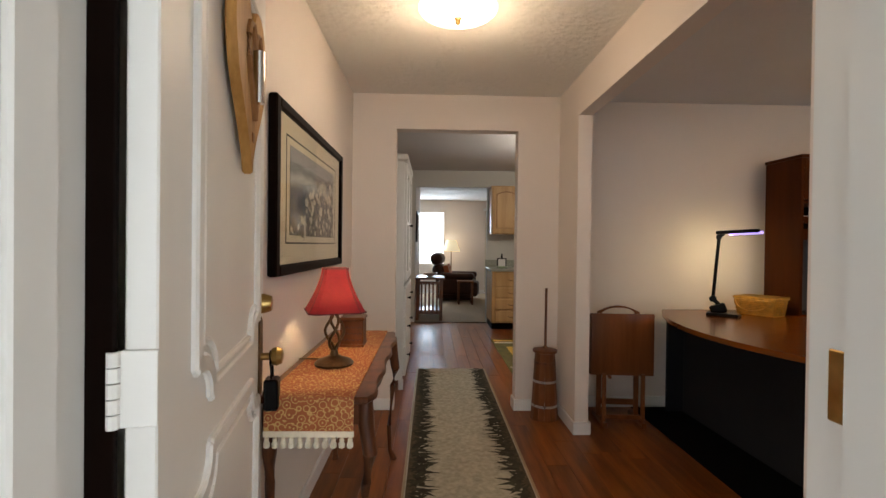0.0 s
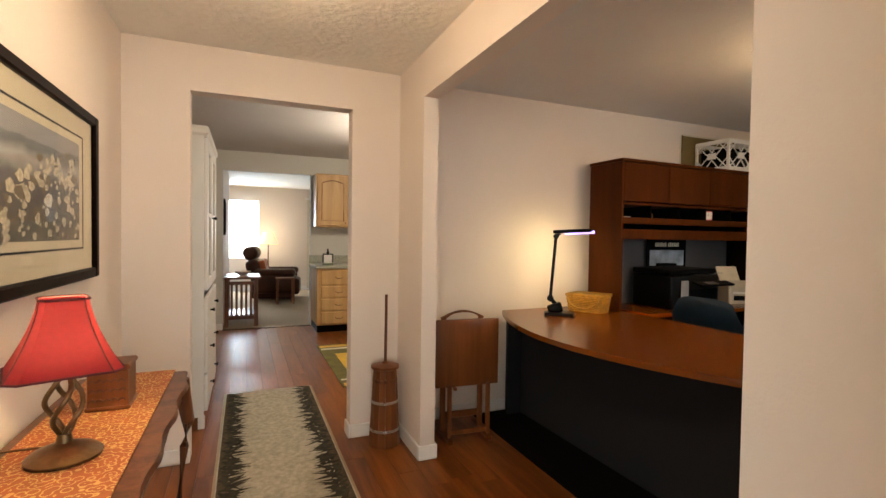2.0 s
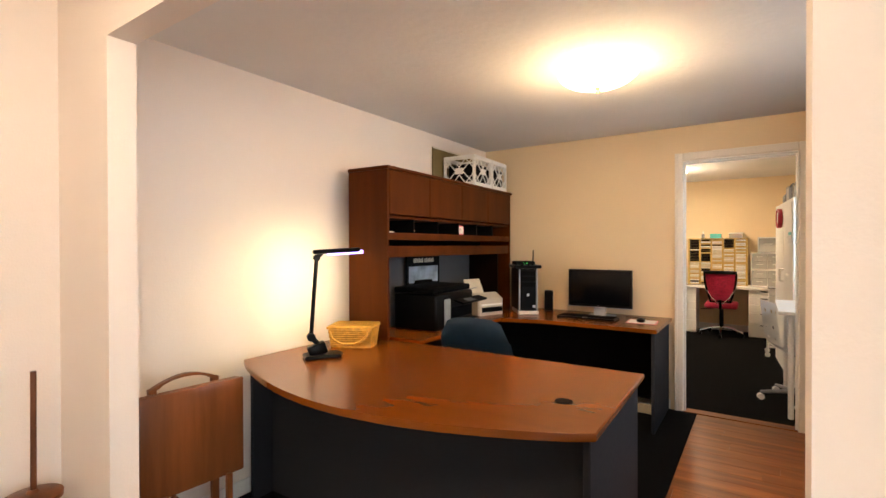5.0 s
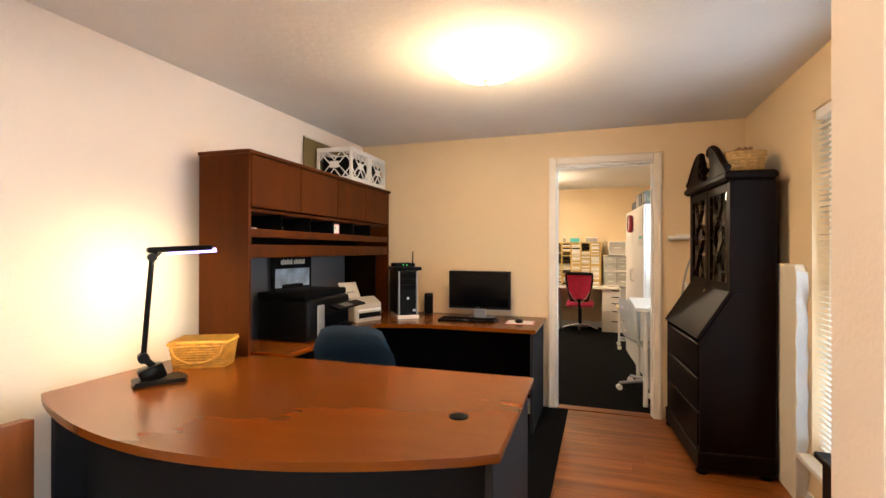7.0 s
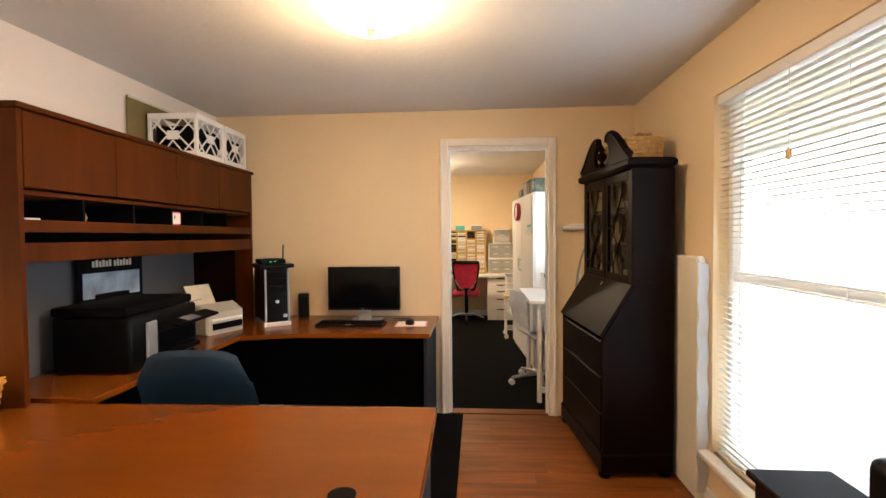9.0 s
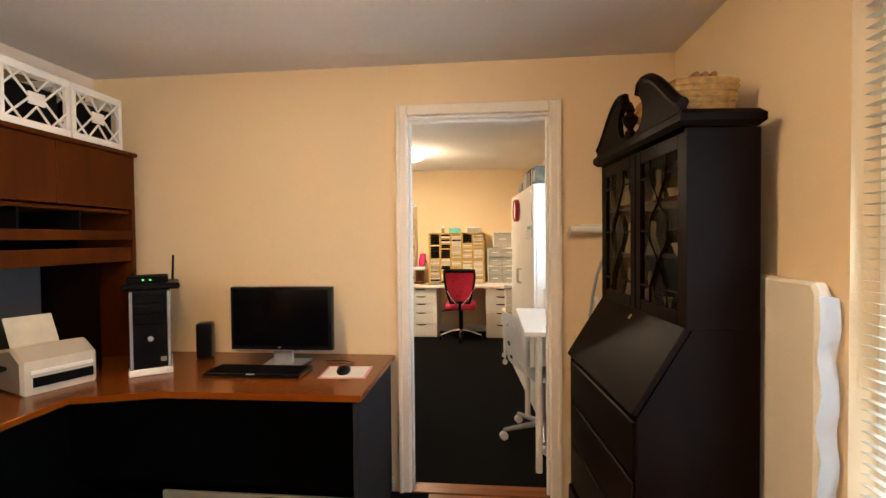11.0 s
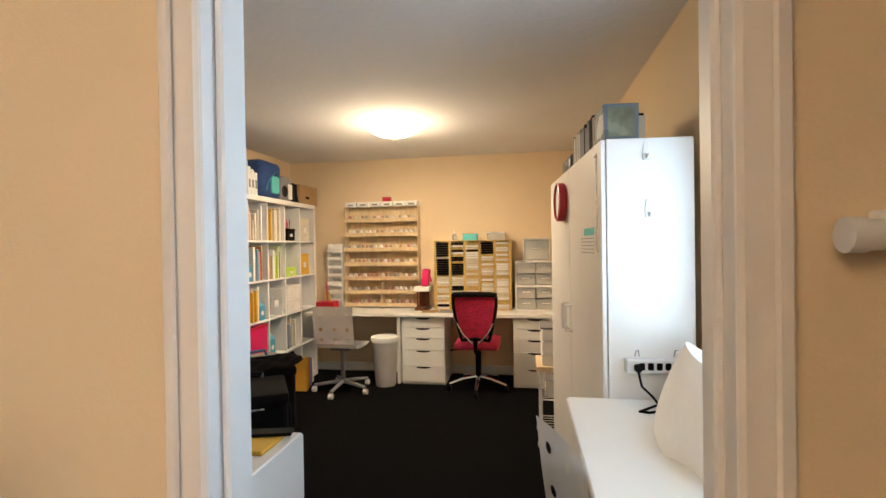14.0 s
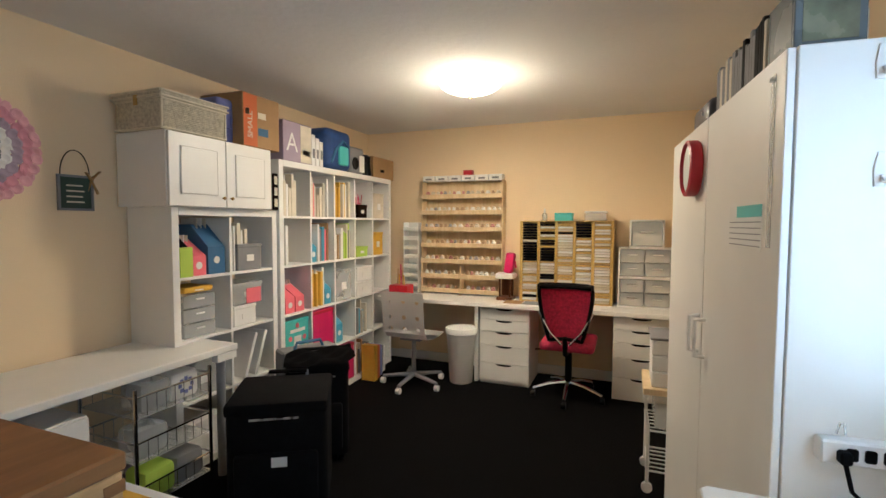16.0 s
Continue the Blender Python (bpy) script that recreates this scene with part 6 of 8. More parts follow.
small, cel2 = cube_shelf("cube_shelf", 6.565, 4.19, 0.82, 0.35, 1.527, 2, 4, "white two by four cube shelf beside the tall one")
PALE = [paper, cream_card, cream_card, white_plastic, beige_plastic]
MIX = [paper, cream_card, kraft, grey_card, yellow, sky_blue, coral]
book_row(cell(0, 4), 0.62, [paper, cream_card, white_plastic], 1)
book_row(cell(1, 4), 0.85, PALE + [coral], 2, 0.5)
book_row(cell(2, 4), 0.95, [paper, yellow, cream_card, grey_card, yellow], 3, 0.75)
bin_box(cell(3, 4), 0.06, 0.16, 0.12, mahogany, "dark pencil basket on a shelf", "basket", 0.16)
rs = random.Random(21)
for k in range(12):
    c = cell(3, 4)
    e = thing("pencil", (c[0] + 0.075 + 0.02 * (k % 6), c[1] + 0.06 + 0.05 * (k // 6), c[2] + 0.121), 0, "coloured pencil standing in the basket", "pencil", "pencils in the basket")
    part("shaft", cyl((0, 0, 0), (rs.uniform(-0.02, 0.04), 0.01, rs.uniform(0.06, 0.11)), 0.004, n=6), rs.choice([coral, hot_pink, paper, red_plastic]), e)
bin_box(cell(4, 4), 0.03, 0.2, 0.24, cream_card, "cream storage box on a shelf")
book_row(cell(0, 3), 0.35, [paper, cream_card], 5)
file_box(cell(1, 3), 0.01, 0.075, 0.22, sky_blue, "light blue magazine file with papers")
book_row([cell(1, 3)[0] + 0.095, cell(1, 3)[1], cell(1, 3)[2], cell(1, 3)[3] - 0.095, cell(1, 3)[4]], 0.9, MIX, 6, 0.7)
book_row(cell(2, 3), 0.95, [cream_card, kraft, lime, grey_card, paper, beige_plastic], 7, 0.6)
bin_box(cell(3, 3), 0.03, 0.2, 0.09, lime, "small green tray with a dark bottle", "tray", 0.2)
bin_box(cell(3, 3), 0.06, 0.05, 0.16, matt_black, "dark bottle shape on a shelf", "bottle", 0.05, 0.24, name="dark_bottle")
bin_box(cell(4, 3), 0.01, 0.2, 0.22, yellow, "yellow folder box on a shelf")
for k in range(2):
    file_box(cell(0, 2), 0.03 + 0.11 * k, 0.10, 0.21, coral, "coral pink magazine file")
book_row(cell(1, 2), 0.6, [cream_card, paper, yellow], 9, 0.75)
file_box(cell(1, 2), 0.19, 0.085, 0.23, sky_blue, "light blue magazine file")
bin_box(cell(2, 2), 0.02, 0.24, 0.26, clear_plastic, "clear plastic drawer box on a shelf")
bin_box(cell(3, 2), 0.01, 0.27, 0.13, white_plastic, "white drawer insert in the cube shelf", "drawer", 0.32, 0.004)
bin_box([*cell(3, 2)[:2], cell(3, 2)[2] + 0.135, *cell(3, 2)[3:]], 0.01, 0.27, 0.13, white_plastic, "white drawer insert in the cube shelf", "drawer", 0.32, 0.004)
gb = bin_box(cell(0, 1), 0.01, 0.27, 0.30, teal, "teal illustrated picture book facing out", "book", 0.03, 0.02, name="picture_book")
part("title_bar", box(0.03, -0.0045, 0.05, 0.24, -0.0038, 0.10), cream_card, gb)
part("title_bar", box(0.05, -0.0045, 0.21, 0.22, -0.0038, 0.235), paper, gb)
for k, p in enumerate(((0.05, 0.17), (0.21, 0.16), (0.13, 0.26))):
    part("flower", cyl((p[0], -0.006, p[1]), (p[0], -0.0038, p[1]), 0.02, n=8), coral, gb)
for c in ((1, 1), (1, 0), (2, 0)):
    e = thing("fabric_cube", (cell(*c)[0] + 0.005, cell(*c)[1] + 0.008, cell(*c)[2]), 0, "hot pink fabric cube filling a shelf opening", "storage bin", "hot pink cubes")
    part("body", box(0, 0, 0, 0.275, 0.33, 0.325, 0.008), hot_pink, e)
    part("seam_band", box(-0.001, -0.0015, 0.30, 0.276, 0.0, 0.322), red_plastic, e)
file_box(cell(2, 1), 0.03, 0.10, 0.28, sky_blue, "blue magazine file on a shelf")
book_row(cell(3, 1), 0.8, [grey_card, cream_card, sky_blue], 14)
book_row(cell(0, 0), 0.9, MIX, 15)
book_row(cell(3, 0), 0.9, [grey_card, kraft, cream_card], 16)
# small shelf
file_box(cel2(0, 3), 0.01, 0.09, 0.25, matt_black, "dark magazine file with papers")
file_box(cel2(0, 3), 0.09, 0.10, 0.21, coral, "coral pink magazine file with a lime tab")
file_box(cel2(0, 3), 0.205, 0.125, 0.30, mid_blue, "blue magazine file with a white disc")
c = cel2(0, 3)
lt = thing("lime_notepad", (c[0] + 0.0, c[1] + 0.012, c[2]), 0, "lime green note pad on a shelf", "notepad")
part("pad", box(0, 0, 0, 0.085, 0.012, 0.17, 0.002), lime, lt)
book_row(cel2(1, 3), 0.5, [paper, cream_card], 18, 0.7)
bin_box(cel2(1, 3), 0.06, 0.21, 0.17, grey_card, "grey cardboard file box", d=0.2)
e = thing("drawer_tower", (cel2(0, 2)[0] + 0.02, cel2(0, 2)[1] + 0.02, cel2(0, 2)[2]), 0, "clear plastic drawer tower on a shelf", "drawers")
for k in range(3):
    d_ = part("drawer", box(0, 0, 0.004 + 0.085 * k, 0.22, 0.28, 0.082 + 0.085 * k, 0.004), clear_plastic, e)
    part("pull", box(0.08, -0.008, 0.05 + 0.085 * k, 0.14, 0.0, 0.06 + 0.085 * k, 0.002), white_plastic, d_)
bin_box(cel2(0, 2), 0.04, 0.19, 0.03, yellow, "yellow and black pack on the drawer tower", "pack", 0.2, 0.03, name="paper_pack").location.z += 0.262
bin_box(cel2(1, 2), 0.02, 0.19, 0.13, white_plastic, "white box with a labelled front", "box", 0.22)
bin_box(cel2(1, 2), 0.01, 0.26, 0.14, clear_plastic, "clear bin with red contents", "storage bin", 0.25).location.z += 0.135
c = cel2(1, 2)
e = thing("red_fabric", (c[0] + 0.12, c[1] + 0.012, c[2] + 0.14), 0, "folded red fabric in the bin", "fabric")
part("fold", box(0, 0, 0, 0.13, 0.005, 0.10, 0.002), coral, e)
for k in range(2):
    c = cel2(1, 1)
    e = thing("leaning_canvas", (c[0] + 0.10 + 0.09 * k, c[1] + 0.01, c[2] + 0.008), 0, "white canvas leaning in a shelf opening", "canvas")
    part("board", box(-0.012, 0, 0, 0.012, 0.24, 0.30, 0.002, m=pose(0, 0, 0, 0, 20)), paper, e)
bin_box(cel2(0, 1), 0.03, 0.26, 0.22, clear_plastic, "clear plastic bin on a shelf")
bin_box(cel2(0, 0), 0.03, 0.26, 0.22, white_plastic, "white plastic bin on a shelf")
bin_box(cel2(1, 0), 0.03, 0.26, 0.2, kraft, "brown cardboard box on a shelf")

# wall cabinet unit on the small shelf, and what lies on top
wcb = thing("top_cabinet", (6.515, 4.14, 1.527), 0, "white two-door cabinet standing on the cube shelf", "cabinet")
part("body", box(0, 0.02, 0, 0.77, 0.40, 0.405, 0.003), white_lam, wcb)
for k in range(2):
    d_ = part("door", box(0.004 + 0.383 * k, 0, 0.004, 0.383 + 0.383 * k, 0.019, 0.401, 0.003), white_lam, wcb)
    part("raised_panel", prism([(0.07 + 0.383 * k, 0.07), (0.317 + 0.383 * k, 0.07), (0.317 + 0.383 * k, 0.33), (0.07 + 0.383 * k, 0.33)], 0, 0.008, m=pose(0, 0.0, 0, 90), bev=0.006), white_lam, d_)
    part("knob", lathe([(0.004, 0), (0.005, 0.01), (0.011, 0.016), (0.006, 0.024)], 10, m=pose(0.355 + 0.06 * k, 0, 0.06, 90)), brass, d_)
pf = thing("photo_strip_frame", (7.335, 4.17, 1.53), 0, "tall dark photo frame with three pictures", "photo frame")
part("frame", box(0, 0, 0, 0.05, 0.015, 0.255, 0.003), mahogany, pf)
for k in range(3):
    part("photo", box(0.010, -0.0015, 0.025 + 0.077 * k, 0.040, 0.0, 0.08 + 0.077 * k), cream_card, pf)


def carton(name, x, y, z, w, d, h, material, label, extra=None, rz=0, cat="box"):
    e = thing(name, (x, y, z), rz, label, cat)
    part("body", box(0, 0, 0, w, d, h, 0.004), material, e)
    part("flap", box(0.002, 0.002, h, w - 0.002, d / 2 - 0.002, h + 0.003), material, e)
    part("flap", box(0.002, d / 2 + 0.002, h, w - 0.002, d - 0.002, h + 0.003), material, e)
    for k, (a, b_, c_, d2, mm) in enumerate(extra or ()):
        part("print_patch", box(a, -0.0015, b_, c_, 0.0, d2), mm, e)
    return e


woven = mat("cream_woven_basket", (0.52, 0.47, 0.36), 0.8, vary=0.25, scale=60, bump=0.6, bscale=150)
hm = thing("woven_hamper", (6.49, 4.15, 1.932), 0, "cream woven lidded hamper with pale rims on the cabinet", "basket")
part("body", box(0.012, 0.012, 0.0, 0.428, 0.368, 0.165, 0.01, seg=2), woven, hm)
part("lid", box(0.0, 0.0, 0.165, 0.44, 0.38, 0.205, 0.012, seg=2), woven, hm)
rim_cloth = mat("ivory_rim_cord", (0.66, 0.60, 0.47), 0.8, vary=0.1, scale=30, bump=0.3, bscale=120)
for z in (0.008, 0.16, 0.172, 0.20):
    o = 0.010 if z < 0.165 else -0.002
    part("rim_cord", tube([(o, o, z), (0.44 - o, o, z), (0.44 - o, 0.38 - o, z), (o, 0.38 - o, z), (o, o, z)], 0.007, 6), rim_cloth, hm)
for x in (0.012, 0.428):
    part("corner_cord", cyl((x, 0.012, 0.005), (x, 0.012, 0.165), 0.007, n=8), rim_cloth, hm)
for k in range(15):
    part("weave_band", box(0.02, 0.008, 0.015 + 0.0096 * k, 0.42, 0.0125, 0.021 + 0.0096 * k, 0.001), woven, hm)
part("clasp", box(-0.008, 0.17, 0.13, 0.0, 0.20, 0.185, 0.003), brass, hm, "small brass clasp")
pb = thing("periwinkle_bag", (6.925, 4.235, 1.932), 0, "periwinkle blue fabric bag on the cabinet", "bag")
part("body", box(0, 0, 0, 0.15, 0.30, 0.29, 0.035, seg=3), periwinkle, pb)
part("handle", tube([(0.04, -0.004, 0.18), (0.05, -0.012, 0.10), (0.10, -0.012, 0.10), (0.11, -0.004, 0.18)], 0.007, 6), periwinkle, pb)
part("base_seam", box(-0.001, -0.002, 0.004, 0.151, 0.30, 0.02, 0.003), blue_bag, pb)
pcx = carton("printed_carton", 7.05, 4.15, 1.932, 0.33, 0.36, 0.335, kraft, "brown carton with an orange printed panel", [(0.004, 0.004, 0.12, 0.33, orange_card), (0.13, 0.19, 0.20, 0.23, cream_card), (0.13, 0.08, 0.22, 0.13, mid_blue), (0.02, 0.20, 0.05, 0.24, paper)])
bxa = carton("lilac_carton", 7.44, 4.17, 1.89, 0.32, 0.32, 0.285, lilac, "lilac and white printed carton on the shelf", [(0.19, 0.004, 0.318, 0.28, cream_card), (0.21, 0.06, 0.30, 0.10, lilac)])
lettering("A", 0.19, paper, bxa, pose(0.095, -0.002, 0.075, 90))
lettering("SMALL", 0.06, cream_card, pcx, pose(0.075, -0.0035, 0.14, 90) @ pose(0, 0, 0, 0, 0, 90))
for k in range(3):
    e = thing("white_binder", (7.78 + 0.05 * k, 4.18, 1.89), 0, "white ring binder standing on the shelf", "binder", "binders on the shelf")
    part("cover", box(0, 0, 0, 0.045, 0.26, 0.24 - 0.02 * k, 0.004), white_plastic, e)
    part("spine_label", box(0.01, -0.002, 0.06, 0.035, 0.0, 0.13), grey_card, e)
bb = thing("blue_sports_bag", (7.94, 4.15, 1.89), 0, "blue and teal nylon bag on the shelf", "bag")
part("body", box(0, 0, 0, 0.36, 0.32, 0.335, 0.05, seg=3), blue_bag, bb)
part("pocket", box(0.15, -0.02, 0.04, 0.29, 0.01, 0.2, 0.02, seg=2), teal, bb)
part("strap", tube([(0.05, -0.006, 0.05), (0.10, -0.014, 0.16), (0.2, -0.02, 0.24), (0.29, -0.012, 0.2)], 0.01, 6), mid_blue, bb)
gbx = thing("radio", (8.32, 4.18, 1.89), 0, "grey and black portable radio on the shelf", "radio")
part("body", box(0, 0, 0, 0.24, 0.14, 0.24, 0.03, seg=3), grey_card, gbx)
part("speaker_ring", lathe([(0.05, 0), (0.056, 0.004), (0.05, 0.01), (0.03, 0.006)], 20, m=pose(0.08, 0, 0.09, 90)), black_plastic, gbx)
part("front_panel", box(0.15, -0.003, 0.02, 0.235, 0.0, 0.17, 0.002), white_plastic, gbx)
cm = thing("coffee_jug", (8.64, 4.22, 1.89), 0, "black and steel coffee jug on the shelf", "jug")
part("body", lathe([(0.055, 0), (0.06, 0.01), (0.05, 0.08), (0.045, 0.16), (0.05, 0.18), (0.02, 0.2)], 20), black_plastic, cm)
part("handle", tube([(-0.045, 0, 0.16), (-0.09, 0, 0.14), (-0.09, 0, 0.06), (-0.05, 0, 0.04)], 0.01, 8), black_plastic, cm)
carton("flat_carton", 8.73, 4.185, 1.89, 0.42, 0.32, 0.20, kraft, "flat brown carton at the end of the shelf", [(0.14, 0.06, 0.22, 0.085, mahogany)])

# long craft desk
cd = thing("craft_desk", (8.73, 1.50, 0), 0, "long white craft desk along the end wall", "desk")
part("desktop", box(0, 0, 0.70, 0.515, 2.655, 0.735, 0.003), white_lam, cd)
part("support_panel", box(0.06, 1.635, 0, 0.50, 1.67, 0.699, 0.002), white_lam, cd)
part("back_rail", box(0.48, 0.0, 0.02, 0.50, 2.65, 0.10, 0.002), white_lam, cd)


def drawer_unit(x, y, w, d, label, heights):
    e = thing("drawer_unit", (x, y, 0), 0, label, "drawer unit", "white drawer units")
    part("body", box(0.018, 0, 0, d, w, 0.698, 0.003), white_lam, e)
    z = 0.03
    for h in heights:
        f = part("drawer", box(0, 0.004, z, 0.017, w - 0.004, z + h - 0.006, 0.002), white_lam, e)
        cut = [(w / 2 + 0.075 * math.cos(a), 0.018 * math.sin(a)) for a in np.linspace(math.pi, 2 * math.pi, 9)]
        part("finger_slot", prism(cut, 0, 0.0025, m=Matrix(((0, 0, -1, -0.0002), (1, 0, 0, 0), (0, 1, 0, z + h - 0.010), (0, 0, 0, 1)))), matt_black, f)
        z += h
    return e


drawer_unit(8.775, 2.665, 0.45, 0.46, "white five-drawer unit under the craft desk", (0.165, 0.165, 0.125, 0.105, 0.105))
drawer_unit(8.775, 1.55, 0.43, 0.46, "white drawer unit at the end of the craft desk", (0.165, 0.165, 0.125, 0.105, 0.105))

rk_ = thing("stamp_rack", (9.10, 3.0, 0.735), 0, "pale wooden tiered rack full of small craft supplies", "rack")
RK = 0.85
part("back_board", box(0.132, 0, 0, 0.142, RK, 1.13, 0.0), pine, rk_)
for y in (0.0, RK - 0.014):
    part("side_board", box(0.02, y, 0.0, 0.132, y + 0.014, 1.13, 0.002), pine, rk_)
part("centre_board", box(0.0, RK / 2 - 0.007, 0.0, 0.132, RK / 2 + 0.007, 0.29, 0.002), pine, rk_)
TIERS = (0.02, 0.165, 0.315, 0.475, 0.635, 0.80, 0.96)
for z in TIERS:
    part("tier_shelf", box(0.015, 0.014, z, 0.132, RK - 0.014, z + 0.008), pine, rk_)
    part("tier_lip", box(0.0, 0.0, z - 0.004, 0.012, RK, z + 0.04, 0.002), pine, rk_)
rs = random.Random(31)
CR = [mat("tin_%s" % n_, c_, 0.4, vary=0.1) for n_, c_ in (("rose", (0.5, 0.22, 0.2)), ("cream", (0.62, 0.55, 0.42)), ("white", (0.74, 0.72, 0.68)), ("tan", (0.42, 0.27, 0.15)), ("grey", (0.32, 0.3, 0.3)))]
jar = {}
for ti, z in enumerate(TIERS):
    y = 0.03
    while y < RK - 0.05:
        r_ = rs.choice((0.016, 0.02, 0.024))
        if abs(y + r_ - RK / 2) > 0.035 or z > 0.2:
            key = (r_, rs.randrange(5))
            hh = 0.06 if ti else 0.085
            m = pose(0.055 + rs.uniform(-0.012, 0.02), y + r_, z + 0.008)
            if key not in jar:
                jar[key] = part("supply_jar", lathe([(r_, 0), (r_ * 1.02, 0.004), (r_, 0.045), (r_ * 0.7, 0.05), (r_ * 0.72, 0.062), (r_ * 0.4, 0.064)], 10), CR[key[1]], rk_)
                jar[key].matrix_local = m
            else:
                again(jar[key], m)
        y += 2 * r_ + rs.uniform(0.004, 0.016)
for k in range(6):
    e = thing("card_box", (9.115, 3.01 + 0.139 * k, 0.735 + 1.13), 0, "small white labelled card box on the rack", "box", "card boxes on the rack")
    part("box_body", box(0, 0, 0, 0.10, 0.125, 0.05, 0.002), paper, e)
    part("box_lid", box(-0.002, -0.002, 0.04, 0.102, 0.127, 0.054, 0.002), paper, e)
    part("label_bar", box(-0.0035, 0.03, 0.012, -0.002, 0.095, 0.03), grey_card, e)
e = thing("red_tin", (9.14, 3.32, 0.735 + 1.184), 0, "small dark red tin on the card boxes", "tin")
part("tin_body", box(0, 0, 0, 0.07, 0.09, 0.04, 0.006), red_plastic, e)
part("tin_lid", box(-0.002, -0.002, 0.04, 0.072, 0.092, 0.05, 0.003), red_plastic, e)
mr_ = thing("small_rack", (9.12, 3.885, 0.735), 0, "narrow white tiered rack beside the stamp rack", "rack")
part("back_board", box(0.11, 0, 0, 0.12, 0.17, 0.72), white_lam, mr_)
for y in (0.0, 0.16):
    part("side_board", box(0.0, y, 0, 0.11, y + 0.01, 0.72), white_lam, mr_)
for k in range(7):
    part("tier", box(0.0, 0.01, 0.06 + 0.095 * k, 0.11, 0.16, 0.10 + 0.095 * k, 0.002), white_lam, mr_)

# ink pad storage
ik = thing("ink_pad_cabinet", (9.0, 1.995, 0.735), 0, "gold-patterned storage tower stacked with ink pads", "storage rack")
part("back", box(0.21, 0, 0, 0.22, 0.81, 0.735), gold_card, ik)
for k in range(6):
    part("upright", box(0.0, 0.157 * k, 0, 0.21, 0.157 * k + 0.025, 0.735, 0.001), gold_card, ik)
for z in (0.0, 0.36, 0.727):
    part("deck", box(0.0, 0.026, z, 0.21, 0.785, z + 0.008), gold_card, ik)
pads, PCOL = {}, [matt_black, paper, cream_card, white_plastic, grey_card, gold_card]
rs = random.Random(41)
for c in range(5):
    for r in range(28):
        z = 0.014 + 0.0245 * r + (0.016 if r > 13 else 0)
        dark = (r > 13 and c in (4, 3) and rs.random() < 0.75) or (r > 22 and c == 1) or rs.random() < 0.06
        mi = 0 if dark else rs.choice((1, 2, 2, 3, 5, 5))
        m = pose(-0.004 + rs.uniform(0, 0.008), 0.028 + 0.157 * c, z)
        if mi not in pads:
            pads[mi] = part("ink_pad", box(0, 0, 0, 0.12, 0.126, 0.017, 0.003), PCOL[mi], ik)
            pads[mi].matrix_local = m
        else:
            again(pads[mi], m)
e = thing("glue_bottle", (9.1, 2.60, 1.47), 0, "small clear glue bottle on the ink pad tower", "bottle")
part("bottle_body", lathe([(0.022, 0), (0.024, 0.01), (0.024, 0.06), (0.01, 0.075)], 14), clear_plastic, e)
part("bottle_cap", lathe([(0.009, 0.075), (0.012, 0.08), (0.005, 0.115)], 12), white_plastic, e)
e = thing("teal_box", (9.03, 2.35, 1.47), 0, "teal box on the ink pad tower", "box")
part("box_body", box(0, 0, 0, 0.14, 0.15, 0.06, 0.003), teal, e)
part("box_lid", box(-0.002, -0.002, 0.055, 0.142, 0.152, 0.072, 0.003), teal, e)
e = thing("clear_case", (9.03, 2.06, 1.47), 0, "clear plastic case on the ink pad tower", "case")
part("case_body", box(0, 0, 0, 0.15, 0.18, 0.07, 0.004), clear_plastic, e)
part("case_lid", box(-0.004, -0.004, 0.07, 0.154, 0.184, 0.085, 0.004), white_plastic, e)


def clear_drawers(x, y, z, w, h, nc, nr, label):
    e = thing("clear_drawer_chest", (x, y, z), 0, label, "drawers", "clear drawer chests")
    part("frame", boxes([(0, 0, 0, 0.22, 0.012, h), (0, w - 0.012, 0, 0.22, w, h), (0, 0.012, 0, 0.22, w - 0.012, 0.012), (0, 0.012, h - 0.012, 0.22, w - 0.012, h), (0.21, 0.012, 0.012, 0.22, w - 0.012, h - 0.012)], 0.002), white_plastic, e)
    for c in range(nc):
        for r in range(nr):
            cw_, rh = (w - 0.024) / nc, (h - 0.024) / nr
            d_ = part("drawer", box(0.002, 0.015 + cw_ * c, 0.015 + rh * r, 0.20, 0.009 + cw_ * (c + 1), 0.008 + rh * (r + 1), 0.003), clear_plastic, e)
            part("pull", box(-0.012, 0.012 + cw_ * (c + 0.3), 0.012 + rh * (r + 0.55), 0.002, 0.012 + cw_ * (c + 0.7), 0.02 + rh * (r + 0.55), 0.002), white_plastic, d_)
            part("drawer_filling", box(0.02, 0.03 + cw_ * c, 0.02 + rh * r, 0.18, cw_ * (c + 1) - 0.01, 0.012 + rh * (r + 0.5)), cream_card, d_)
    return e


clear_drawers(9.0, 1.535, 0.735, 0.42, 0.255, 2, 2, "clear plastic drawer chest on the craft desk")
clear_drawers(9.0, 1.535, 0.99, 0.42, 0.255, 2, 2, "clear plastic drawer chest stacked on another")
clear_drawers(9.0, 1.60, 1.245, 0.27, 0.235, 1, 1, "single clear plastic drawer on the stack")
dcut = thing("die_cut_machine", (9.0, 2.93, 0.735), 0, "hot pink and brown die-cutting machine on a stand", "craft machine")
part("stand", boxes([(-0.06, -0.07, 0, 0.10, 0.08, 0.03), (-0.04, -0.05, 0.03, -0.025, -0.035, 0.20), (-0.04, 0.045, 0.03, -0.025, 0.06, 0.20), (0.07, -0.05, 0.03, 0.085, 0.06, 0.20)], 0.003), walnut, dcut)
part("basket_tray", box(-0.07, -0.08, 0.20, 0.10, 0.09, 0.25, 0.01), white_plastic, dcut)
